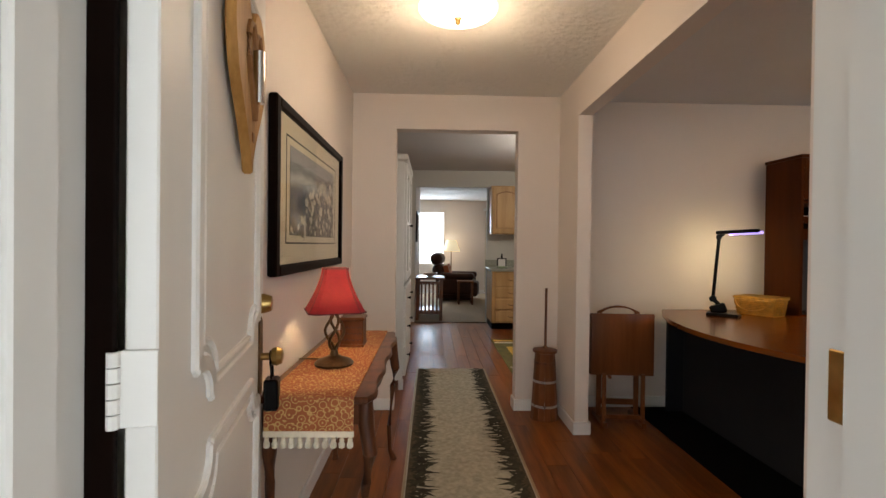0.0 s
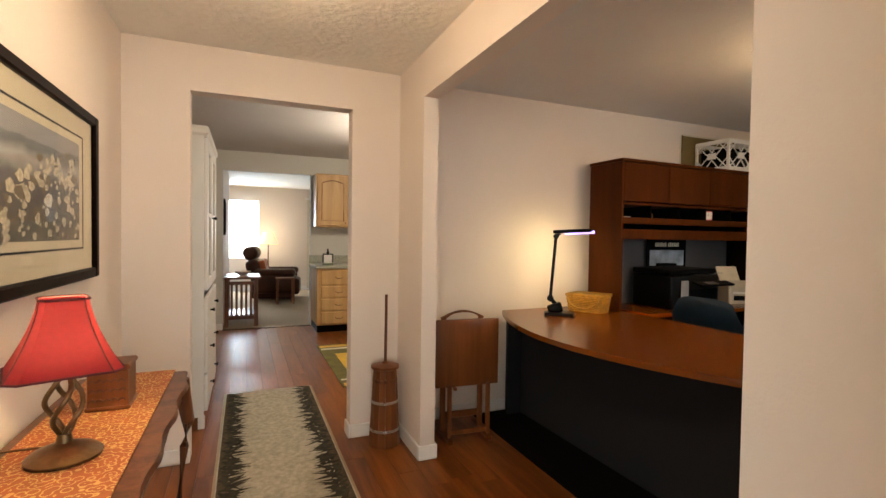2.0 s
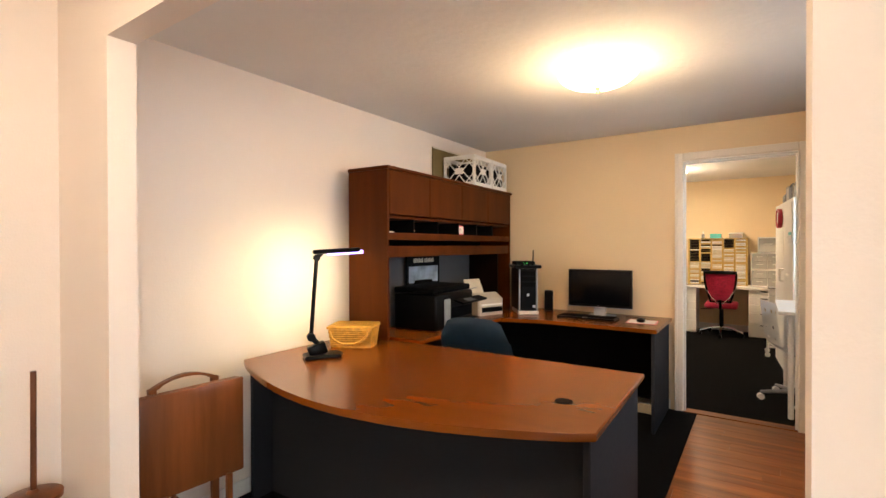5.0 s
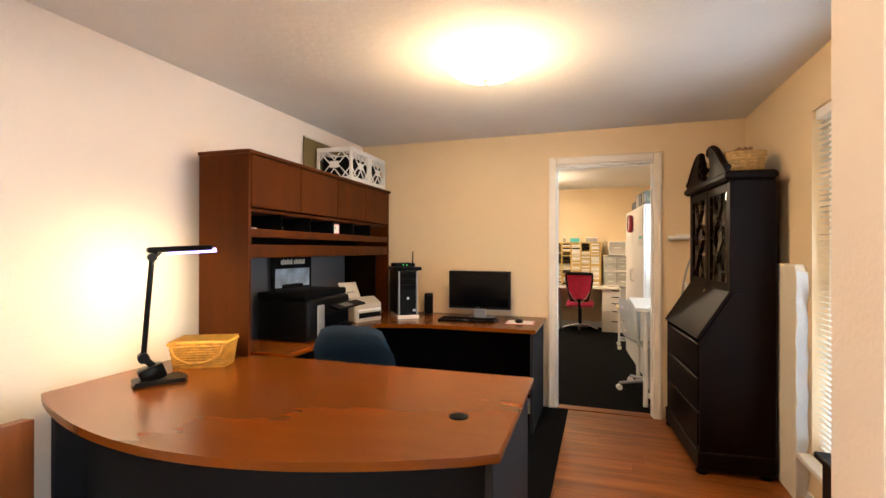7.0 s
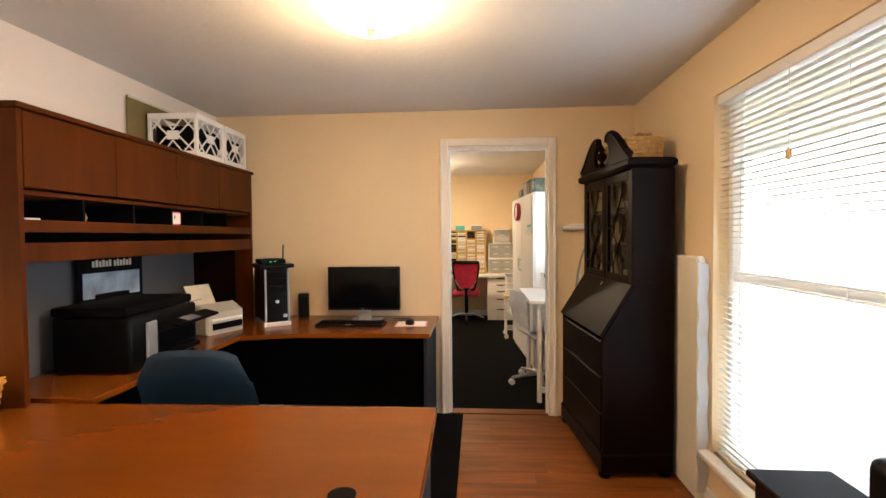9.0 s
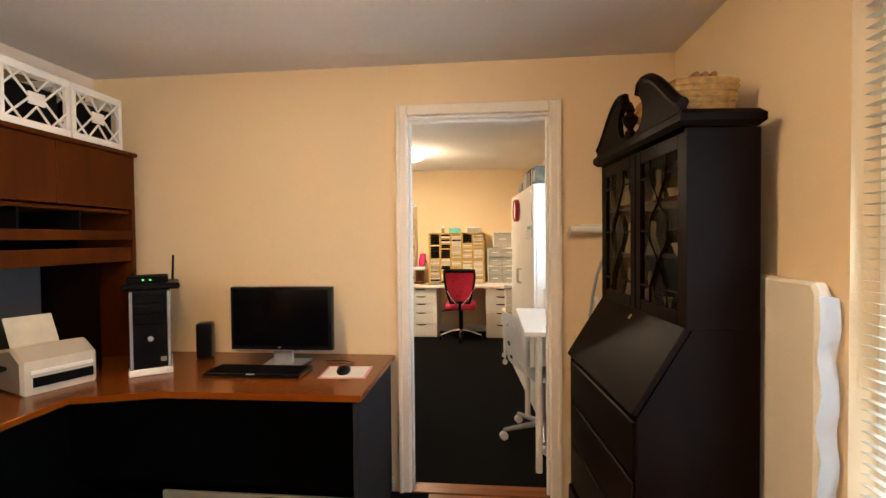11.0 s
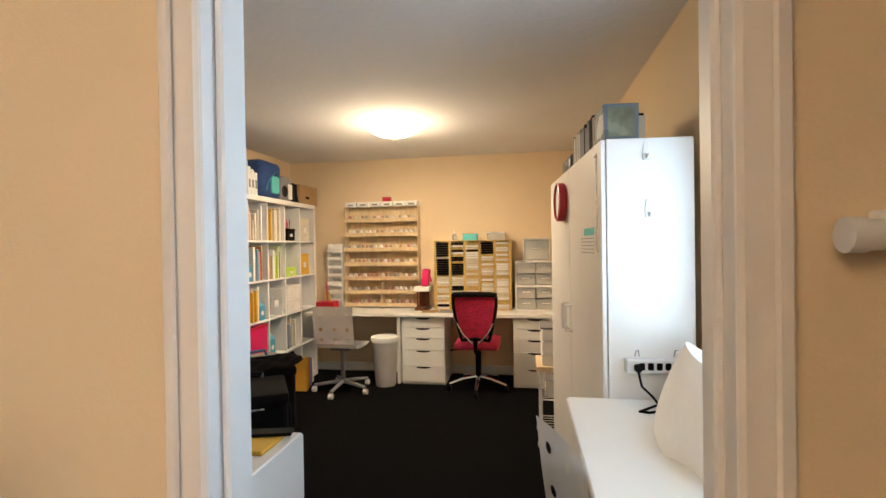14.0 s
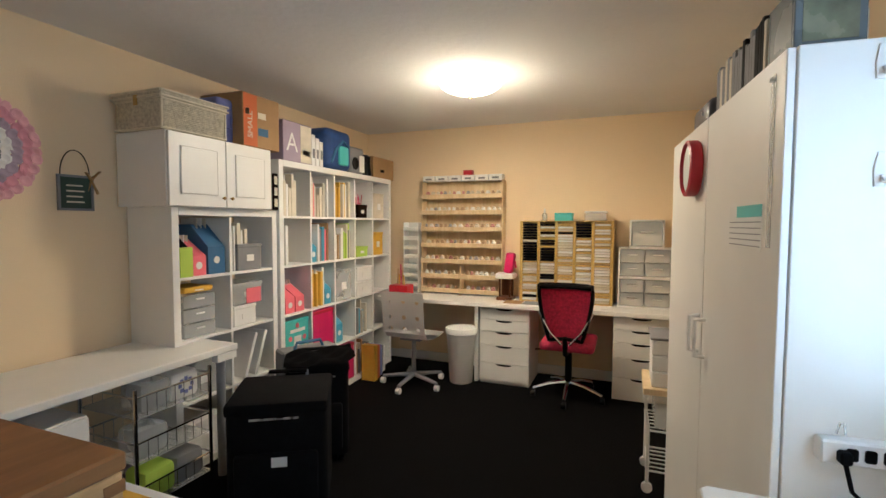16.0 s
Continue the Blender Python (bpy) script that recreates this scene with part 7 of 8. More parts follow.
part("body", box(-0.03, -0.02, 0.25, 0.07, 0.06, 0.44, 0.02, seg=2, m=pose(0, 0, 0, 8)), hot_pink, dcut)
part("crank", tube([(0.0, -0.03, 0.33), (0.0, -0.08, 0.36), (0.0, -0.09, 0.30)], 0.010, 8), hot_pink, dcut)
for k, (y, w_) in enumerate(((2.52, 0.22), (2.75, 0.16), (1.98, 0.1))):
    e = thing("paper_sheet", (8.80, y, 0.735), 0, "loose papers lying on the craft desk", "paper", "papers on the desk")
    part("sheet", box(0, 0, 0.0005, 0.16, w_, 0.006), (grey_card, kraft, paper)[k], e)
pp2 = thing("red_tool_caddy", (8.92, 3.98, 0.735), 0, "red caddy with tools on the craft desk", "caddy")
part("caddy_body", box(-0.08, -0.10, 0, 0.08, 0.10, 0.10, 0.008), red_plastic, pp2)
for k in range(5):
    part("tool", cyl((-0.04 + 0.02 * k, -0.06 + 0.03 * k, 0.05), (-0.05 + 0.03 * k, -0.05 + 0.03 * k, 0.20 + 0.05 * (k % 3)), 0.006, n=6), (yellow, boxwood, hot_pink)[k % 3], pp2)
tb_ = thing("waste_bin", (8.74, 3.28, 0), 0, "white plastic waste bin with a bag", "bin")
part("bin_body", lathe([(0.10, 0), (0.105, 0.01), (0.135, 0.47), (0.14, 0.48), (0.13, 0.48), (0.10, 0.02)], 28), white_plastic, tb_)
part("bag_rim", lathe([(0.13, 0.44), (0.143, 0.45), (0.147, 0.485), (0.14, 0.50), (0.13, 0.49)], 24), linen, tb_)


def shell_chair(x, y, rz, label):
    """A white swivel chair with a bent, perforated shell."""
    e = thing("swivel_chair", (x, y, 0), rz, label, "chair", "white perforated chairs")
    prof = [(-0.22, 0.455), (-0.12, 0.435), (0.02, 0.435), (0.13, 0.45), (0.18, 0.50), (0.20, 0.58), (0.215, 0.70), (0.23, 0.86)]
    b = bmesh.new()
    holes = {(c, r) for c in (1, 4, 7) for r in (14, 17, 20)}
    fine = []
    for (y0, z0), (y1, z1) in zip(prof, prof[1:]):
        for k in range(3):
            fine.append((y0 + (y1 - y0) * k / 3, z0 + (z1 - z0) * k / 3))
    fine.append(prof[-1])
    NX = 9
    vs = [[b.verts.new((-0.2 + 0.4 * i / NX + 0.0, yy - 0.02 * math.cos((i / NX - 0.5) * math.pi) * (zz > 0.5), zz)) for i in range(NX + 1)] for yy, zz in fine]
    for r in range(len(fine) - 1):
        for i in range(NX):
            f = b.faces.new((vs[r][i], vs[r][i + 1], vs[r + 1][i + 1], vs[r + 1][i]))
            if (i, r) in {(h[0], h[1] - 1) for h in holes}:
                f.tag = True
    for f in [f for f in b.faces if f.tag]:
        q, cen = list(f.verts), f.calc_center_median()
        b.faces.remove(f)
        ring = []
        for i in range(4):
            d0, d1 = q[i].co - cen, (q[i].co + q[(i + 1) % 4].co) / 2 - cen
            ring += [b.verts.new(cen + d0.normalized() * 0.0195), b.verts.new(cen + d1.normalized() * 0.0195)]
        for i in range(4):
            b.faces.new((q[i], ring[2 * i + 1], ring[2 * i], ring[2 * i - 1]))
            b.faces.new((q[i], q[(i + 1) % 4], ring[2 * i + 1]))
    bmesh.ops.solidify(b, geom=list(b.faces), thickness=0.012)
    part("shell", b, white_plastic, e, "bent white shell with round holes")
    part("column", cyl((0, 0, 0.09), (0, 0, 0.43), 0.022, 0.018), grey_metal, e)
    part("seat_plate", box(-0.1, -0.08, 0.415, 0.1, 0.08, 0.432, 0.004), grey_metal, e)
    for k in range(5):
        a = 2 * math.pi * k / 5 + 0.3
        ft = part("foot", tube([(0, 0, 0.10), (0.14 * math.cos(a), 0.14 * math.sin(a), 0.088), (0.28 * math.cos(a), 0.28 * math.sin(a), 0.072)], [0.022, 0.018, 0.014], 8), grey_metal, e)
        part("castor", cyl((0.28 * math.cos(a) - 0.018, 0.28 * math.sin(a), 0.032), (0.28 * math.cos(a) + 0.018, 0.28 * math.sin(a), 0.032), 0.027, n=12), white_plastic, ft)
    return e


shell_chair(8.49, 3.64, 88, "white perforated swivel chair at the craft desk")
shell_chair(5.54, 1.56, 16, "white perforated swivel chair at the white desk")

mc = thing("mesh_chair", (8.70, 2.32, 0), 90, "hot pink mesh office chair with a black frame", "chair")
part("column", cyl((0, 0, 0.10), (0, 0, 0.42), 0.028), matt_black, mc)
for k in range(5):
    a = 2 * math.pi * k / 5 + 1.57
    ft = part("foot", tube([(0, 0, 0.13), (0.14 * math.cos(a), 0.14 * math.sin(a), 0.115), (0.29 * math.cos(a), 0.29 * math.sin(a), 0.07)], [0.022, 0.018, 0.014], 8), chrome, mc, "chrome star foot")
    part("castor", cyl((0.29 * math.cos(a) - 0.018, 0.29 * math.sin(a), 0.03), (0.29 * math.cos(a) + 0.018, 0.29 * math.sin(a), 0.03), 0.028, n=12), black_plastic, ft)
part("seat", box(-0.215, -0.26, 0.42, 0.215, 0.2, 0.50, 0.035, seg=3), pink_mesh, mc, "pink padded seat")
NB = 10
bm_ = bmesh.new()
outl = []
for j in range(NB + 1):
    v = j / NB
    w = 0.125 + 0.075 * math.sin(v * math.pi * 0.55)
    outl.append([bm_.verts.new((w * (i / NB * 2 - 1), 0.20 + 0.05 * v - 0.055 * (1 - (i / NB * 2 - 1) ** 2) + 0.05, 0.53 + 0.44 * v)) for i in range(NB + 1)])
for j in range(NB):
    for i in range(NB):
        bm_.faces.new((outl[j][i], outl[j][i + 1], outl[j + 1][i + 1], outl[j + 1][i]))
edge_pts = [tuple(v.co) for v in outl[0]] + [tuple(r[-1].co) for r in outl[1:]] + [tuple(v.co) for v in outl[-1][::-1]] + [tuple(r[0].co) for r in outl[::-1][1:]]
top_pts = [tuple(v.co + Vector((0, 0.004, -0.012))) for v in outl[-1]]
bmesh.ops.solidify(bm_, geom=list(bm_.faces), thickness=0.006)
part("mesh_back", bm_, pink_mesh, mc, "hot pink mesh back")
part("back_frame", tube(edge_pts, 0.016, 8), black_plastic, mc)
part("top_rail", tube(top_pts, 0.022, 8), black_plastic, mc)
part("spine", tube([(0, 0.08, 0.40), (0, 0.24, 0.42), (0, 0.27, 0.56)], 0.02, 8), matt_black, mc)
for s in (-1, 1):
    part("strut", tube([(0.03 * s, 0.26, 0.50), (0.12 * s, 0.275, 0.60), (0.20 * s, 0.275, 0.75)], 0.010, 8), chrome, mc)
part("lever", tube([(0.1, 0.0, 0.40), (0.27, 0.05, 0.39)], 0.007, 6), matt_black, mc)

# wardrobe
wd = thing("wardrobe", (5.93, 1.58, 0), 4.5, "white two-door wardrobe with bracket handles", "wardrobe")
WW, WD, WH = 1.34, 0.335, 1.812
part("side_panel", box(0, -WD, 0, 0.02, -0.02, WH, 0.002), white_lam, wd)
part("side_panel", box(WW - 0.02, -WD, 0, WW, -0.02, WH, 0.002), white_lam, wd)
part("top_panel", box(0.02, -WD, WH - 0.02, WW - 0.02, -0.02, WH, 0.002), white_lam, wd)
part("plinth", box(0.02, -WD, 0.0, WW - 0.02, -0.02, 0.06, 0.002), white_lam, wd)
part("back_panel", box(0.02, -WD, 0.06, WW - 0.02, -WD + 0.008, WH - 0.02), white_lam, wd)
for k in range(2):
    d_ = part("door", box(0.003 + 0.67 * k, -0.017, 0.04, 0.667 + 0.67 * k, 0.0, WH - 0.003, 0.002), white_lam, wd)
    x = 0.67 + (-0.045 if k == 0 else 0.045)
    part("handle", tube([(x, 0, 0.98), (x, 0.032, 0.982), (x, 0.034, 1.045), (x, 0.032, 1.108), (x, 0, 1.11)], 0.008, 8), white_plastic, d_)
for z, y in ((1.765, -0.165), (1.55, -0.17)):
    hk = part("wall_hook", prism([(-0.012, -0.035), (0.012, -0.035), (0.014, 0.0), (0.008, 0.035), (-0.008, 0.035), (-0.014, 0.0)], 0, 0.004, m=Matrix.Translation((0, y, z)) @ Matrix(((0, 0, -1, 0), (1, 0, 0, 0), (0, 1, 0, 0), (0, 0, 0, 1))), bev=0.001), white_plastic, wd, "small adhesive hook")
    part("hook_tip", tube([(-0.004, y, z - 0.012), (-0.012, y, z - 0.026), (-0.022, y, z - 0.028), (-0.026, y, z - 0.016)], 0.004, 6), white_plastic, hk)


def on_wd(x, y, z):
    return tuple(wd.matrix_world @ Vector((x, y, z)))


wk = thing("wall_clock", on_wd(0.82, 0.0, 1.65), 4.5, "round red clock hung on the wardrobe door", "clock")
part("case", lathe([(0.10, 0), (0.105, 0.006), (0.105, 0.04), (0.095, 0.045), (0.09, 0.03)], 32, m=pose(0, 0, 0, -90)), red_plastic, wk)
part("face", cyl((0, 0.030, 0), (0, 0.033, 0), 0.09, n=32), paper, wk)
cdr = thing("calendar_sheet", on_wd(0.24, 0.0, 1.375), 4.5, "paper chart with a teal heading on the wardrobe door", "poster")
part("sheet", box(-0.13, 0.0005, 0, 0.13, 0.002, 0.112), paper, cdr)
part("heading", box(-0.13, 0.002, 0.082, 0.06, 0.003, 0.112), teal, cdr)
for k in range(5):
    part("text_bar", box(-0.125, 0.002, 0.008 + 0.015 * k, 0.125, 0.0026, 0.0105 + 0.015 * k), grey_card, cdr)
rl = thing("yardstick", on_wd(0.065, 0.0, 1.385), 4.5, "clear ruler hanging on the wardrobe door", "ruler")
part("stick", box(-0.012, 0.001, 0, 0.012, 0.003, 0.385), clear_plastic, rl)
for k in range(13):
    part("scale_mark", box(-0.011, 0.003, 0.012 + 0.03 * k, -0.002 - 0.003 * (k % 2), 0.0034, 0.0135 + 0.03 * k), grey_card, rl)
part("peg", cyl((0, 0.0, 0.375), (0, 0.012, 0.375), 0.005, n=8), white_plastic, rl)
ps = thing("power_strip", on_wd(-0.001, -0.31, 0.945), 4.5, "white power strip hooked to the wardrobe side", "power strip")
part("housing", box(-0.035, 0, 0, 0.0, 0.235, 0.05, 0.004), white_plastic, ps)
for k in range(6):
    part("socket", box(-0.0365, 0.016 + 0.031 * k, 0.012, -0.035, 0.036 + 0.031 * k, 0.038, 0.003), matt_black, ps)
part("plug", box(-0.06, 0.188, 0.010, -0.036, 0.210, 0.036, 0.004), matt_black, ps)
part("cable", tube([(-0.055, 0.20, 0.012), (-0.06, 0.19, -0.04), (-0.08, 0.16, -0.07), (-0.11, 0.15, -0.088), (-0.14, 0.20, -0.094), (-0.16, 0.23, -0.0955), (-0.17, 0.20, -0.0955), (-0.15, 0.15, -0.0955), (-0.11, 0.11, -0.094), (-0.09, 0.12, -0.07), (-0.09, 0.07, -0.07), (-0.10, 0.0, -0.065)], 0.0045, 8), matt_black, ps)
part("cable", tube([(-0.06, 0.03, -0.02), (-0.09, 0.05, -0.065), (-0.13, 0.10, -0.094), (-0.19, 0.12, -0.0955), (-0.21, 0.08, -0.0955), (-0.15, 0.06, -0.0955)], 0.004, 8), matt_black, ps)
for y in (0.05, 0.19):
    part("clip", tube([(-0.008, y - 0.008, 0.056), (-0.012, y - 0.004, 0.08), (-0.012, y + 0.004, 0.08), (-0.008, y + 0.008, 0.056)], 0.0025, 6), clear_plastic, ps)
sbx = thing("clear_file_crate", on_wd(0.03, -0.15, WH), 4.5, "clear blue-grey plastic file crate on the wardrobe", "crate")
part("frame", boxes([(0, 0, 0, 0.012, 0.13, 0.14), (0.14, 0, 0, 0.152, 0.13, 0.14), (0.012, 0, 0, 0.14, 0.13, 0.01), (0.012, 0, 0.01, 0.14, 0.008, 0.14), (0.012, 0.122, 0.01, 0.14, 0.13, 0.14)], 0.002), mat("smoky_plastic", (0.12, 0.15, 0.17), 0.25, vary=0.1), sbx)
part("inner_panel", box(-0.0015, 0.015, 0.015, 0.0, 0.115, 0.125), mat("murky_clear_panel", (0.16, 0.17, 0.12), 0.25, vary=0.4, scale=14), sbx)
rs = random.Random(51)
x = 0.20
for k in range(20):
    t = rs.uniform(0.014, 0.03)
    e = thing("magazine", on_wd(x, -0.23, WH), 4.5, "magazine standing in a row on the wardrobe", "magazine", "magazines on the wardrobe")
    part("cover", box(0, 0, 0, t - 0.002, 0.21, 0.13 + rs.uniform(-0.01, 0.02), 0.001), rs.choice([grey_card, cream_card, matt_black, grey_card, matt_black, grey_card]), e)
    x += t
sm = thing("small_suitcase", on_wd(0.86, -0.27, WH), 4.5, "grey rounded case on the wardrobe", "case")
part("shell", box(0, 0, 0, 0.28, 0.23, 0.12, 0.035, seg=3), mat("graphite_case", (0.06, 0.06, 0.075), 0.35, vary=0.1), sm)
part("rivet", cyl((0.1, 0.23, 0.07), (0.1, 0.234, 0.07), 0.008, n=10), steel, sm)

# white desk by the window
wdk = thing("white_desk", (4.98, 1.215, 0), 0, "white desk standing between wardrobe and doorway", "desk")
part("desktop", prism([(0, 0), (0.94, 0), (0.94, 0.49)] + [(0.925, 0.505), (0.0, 0.505)], 0.815, 0.845, bev=0.004), white_lam, wdk)
for x in (0.06, 0.90):
    for y in (0.05, 0.42):
        part("leg", cyl((x, y, 0), (x, y, 0.815), 0.02, n=14), white_plastic, wdk)
shl = thing("covered_sewing_machine", (5.47, 1.36, 0.845), 8, "sewing machine under a draped white sheet", "sheet")
sb = bmesh.new()
rsn = random.Random(6)
NU, NV = 28, 12
ringz = []
for j in range(NV + 1):
    v = j / NV
    rr_ = 1.0 if v < 0.15 else 1.0 - 0.55 * ((v - 0.15) / 0.85) ** 1.6
    row = []
    for i in range(NU):
        a = 2 * math.pi * i / NU
        fold = 1 + (0.07 * math.sin(5 * a + 1) + 0.05 * math.sin(9 * a)) * (1 - v) + 0.03 * math.sin(3 * a + 4 * v)
        row.append(sb.verts.new((0.24 * rr_ * fold * math.cos(a), 0.135 * rr_ * fold * math.sin(a), 0.001 + 0.27 * v + 0.02 * math.sin(2 * a) * v)))
    ringz.append(row)
for a, c in zip(ringz, ringz[1:]):
    for i in range(NU):
        sb.faces.new((a[i], a[(i + 1) % NU], c[(i + 1) % NU], c[i]))
sb.faces.new(ringz[0][::-1]), sb.faces.new(ringz[-1])
part("drape", sb, linen, shl)
wm = thing("grey_machine_top", (5.76, 1.28, 0.845), 0, "pale grey machine behind the white sheet", "machine")
part("housing", box(-0.05, -0.06, 0, 0.10, 0.06, 0.18, 0.015, seg=2), white_plastic, wm)
part("lid", box(-0.055, -0.065, 0.18, 0.105, 0.065, 0.196, 0.006), white_plastic, wm)
pbn = thing("pink_bin", (5.36, 1.42, 0), 0, "hot pink waste bin under the white desk", "bin")
part("bin_body", lathe([(0.09, 0), (0.095, 0.01), (0.12, 0.30), (0.115, 0.30), (0.09, 0.02)], 24), hot_pink, pbn)

# rolling cart past the wardrobe
rcart = thing("rolling_cart", (7.42, 1.50, 0), 0, "white wire rolling cart with a wooden top", "cart")
for x in (0.0, 0.30):
    for y in (0.0, 0.26):
        part("leg", tube([(x, y, 0.06), (x, y, 0.36), (x + (0.02 if x else -0.02), y + 0.015, 0.46), (x, y, 0.54)], 0.009, 8), white_plastic, rcart)
        part("castor", cyl((x - 0.012, y, 0.028), (x + 0.012, y, 0.028), 0.028, n=12), white_plastic, rcart)
        part("castor_fork", cyl((x, y, 0.028), (x, y, 0.07), 0.008, n=8), steel, rcart)
part("cart_top", box(-0.03, -0.03, 0.54, 0.33, 0.29, 0.575, 0.004), pine, rcart)
for z in (0.12, 0.34):
    for k in range(7):
        part("shelf_wire", cyl((0.05 * k, 0.0, z), (0.05 * k, 0.26, z), 0.003, n=5), white_plastic, rcart)
    part("shelf_rim", tube([(0, 0, z), (0.30, 0, z), (0.30, 0.26, z), (0, 0.26, z), (0, 0, z)], 0.005, 6), white_plastic, rcart)
e = thing("clear_tub", (7.43, 1.53, 0.345), 0, "clear plastic tub on the cart shelf", "tub")
part("tub_body", box(0, 0, 0, 0.26, 0.2, 0.14, 0.01), clear_plastic, e)
e = thing("white_drawer_cart", (7.42, 1.52, 0.575), 0, "small white drawer tower on the cart", "drawers")
for k in range(3):
    part("drawer", box(0, 0, 0.002 + 0.085 * k, 0.26, 0.23, 0.082 + 0.085 * k, 0.006), white_plastic, e)
part("drawer_top", box(-0.01, -0.01, 0.255, 0.27, 0.24, 0.27, 0.004), grey_card, e)

# near left side: drawer box, wooden box, table
du = thing("low_drawer_unit", (4.985, 2.53, 0), 0, "white low drawer unit beside the doorway", "drawer unit")
part("body", box(0, 0, 0, 0.42, 0.80, 0.872, 0.003), white_lam, du)
for k in range(4):
    part("drawer", box(0.421, 0.004, 0.02 + 0.212 * k, 0.436, 0.796, 0.226 + 0.212 * k, 0.003), white_lam, du)
wbx = thing("wooden_box", (4.985, 2.595, 0.872), 0, "pine box with dovetailed corners and a brown lid", "box")
part("body", box(0, 0, 0, 0.22, 0.47, 0.185, 0.003), boxwood, wbx)
part("lid", box(-0.003, -0.004, 0.186, 0.224, 0.474, 0.216, 0.004), boxtop, wbx)
for k in range(5):
    part("dovetail", box(0.2195, -0.0015, 0.01 + 0.036 * k, 0.2215, 0.03, 0.028 + 0.036 * k), boxtop, wbx)
    part("dovetail", box(0.19, -0.0015, 0.01 + 0.036 * k, 0.2195, 0.0, 0.028 + 0.036 * k), boxtop, wbx)
ye = thing("yellow_envelope", (5.235, 2.56, 0.872), 0, "yellow padded envelope on the drawer unit", "envelope")
part("envelope_body", box(0, 0, 0, 0.14, 0.34, 0.012, 0.004), yellow, ye)
bk_ = thing("black_notebook", (5.345, 2.535, 0.884), 14, "black notebook lying on the envelope", "notebook")
part("cover", box(0, 0, 0, 0.045, 0.19, 0.010, 0.002), black_plastic, bk_)
pbx = thing("pine_caddy", (5.16, 3.07, 0.872), 0, "pine caddy with a round handle hole", "caddy")
part("front_board", boxes([(-0.12, 0, 0, 0.10, 0.018, 0.20), (0.04, 0.018, 0, 0.10, 0.24, 0.205)], 0.003), pine, pbx)
part("handle_hole", cyl((-0.06, -0.001, 0.12), (-0.06, 0.0, 0.12), 0.03, n=18), cream_card, pbx)
wtb = thing("work_table", (5.44, 3.955, 0), 0, "white work table on grey metal legs", "table")
part("tabletop", box(0, 0, 0.715, 1.34, 0.575, 0.752, 0.004), white_lam, wtb)
for x in (0.06, 1.27):
    for y in (0.06, 0.52):
        part("leg", cyl((x, y, 0), (x, y, 0.715), 0.024, n=16), grey_metal, wtb)
part("rail_tab", box(1.20, 0.004, 0.67, 1.335, 0.05, 0.714, 0.003), white_lam, wtb)
du2 = thing("table_drawer_unit", (5.54, 3.99, 0), 0, "white drawer unit under the work table", "drawer unit")
part("body", box(0, 0.018, 0, 0.46, 0.50, 0.62, 0.003), white_lam, du2)
for k in range(4):
    f = part("drawer", box(0.004, 0, 0.02 + 0.15 * k, 0.456, 0.017, 0.164 + 0.15 * k, 0.003), white_lam, du2)
    part("finger_slot", prism([(0.23 + 0.07 * math.cos(a), 0.016 * math.sin(a)) for a in np.linspace(math.pi, 2 * math.pi, 9)], 0, 0.002, m=pose(0, 0, 0.158 + 0.15 * k, 90)), matt_black, f)
wr_ = thing("wire_basket_rack", (6.20, 4.0, 0), 0, "chrome wire basket rack under the work table", "rack")
for x in (0.0, 0.42):
    for y in (0.0, 0.4):
        part("post", cyl((x, y, 0), (x, y, 0.66), 0.009, n=10), chrome, wr_)
for z in (0.08, 0.30, 0.52):
    part("basket_rim", tube([(0, 0, z + 0.1), (0.42, 0, z + 0.1), (0.42, 0.4, z + 0.1), (0, 0.4, z + 0.1), (0, 0, z + 0.1)], 0.005, 6), chrome, wr_)
    for k in range(9):
        part("basket_wire", tube([(0.05 * k + 0.01, 0.0, z + 0.1), (0.05 * k + 0.01, 0.0, z), (0.05 * k + 0.01, 0.4, z), (0.05 * k + 0.01, 0.4, z + 0.1)], 0.002, 5), chrome, wr_)
    part("shelf_sheet", box(0.0, 0.0, z - 0.004, 0.42, 0.4, z), clear_plastic, wr_)
for k, (x, z, mm, lab) in enumerate(((0.04, 0.52, clear_plastic, "clear bag of craft supplies"), (0.20, 0.52, paper, "white packet with a violet pattern"), (0.02, 0.30, clear_plastic, "clear bag of craft supplies"), (0.05, 0.08, lime, "bright green craft pack"), (0.22, 0.08, grey_card, "grey craft pack"))):
    e = thing("craft_packet", (6.20 + x, 4.015, z), 0, lab + " in the wire rack", "packet")
    part("pouch", box(0, 0, 0, 0.17, 0.16, 0.15, 0.03, seg=2), mm, e)
    if k == 1:
        for j in range(8):
            a = 2 * math.pi * j / 8
            part("pattern_petal", box(0.085 + 0.035 * math.cos(a) - 0.01, -0.0015, 0.075 + 0.035 * math.sin(a) - 0.01, 0.085 + 0.035 * math.cos(a) + 0.01, 0.0, 0.075 + 0.035 * math.sin(a) + 0.01), periwinkle, e)


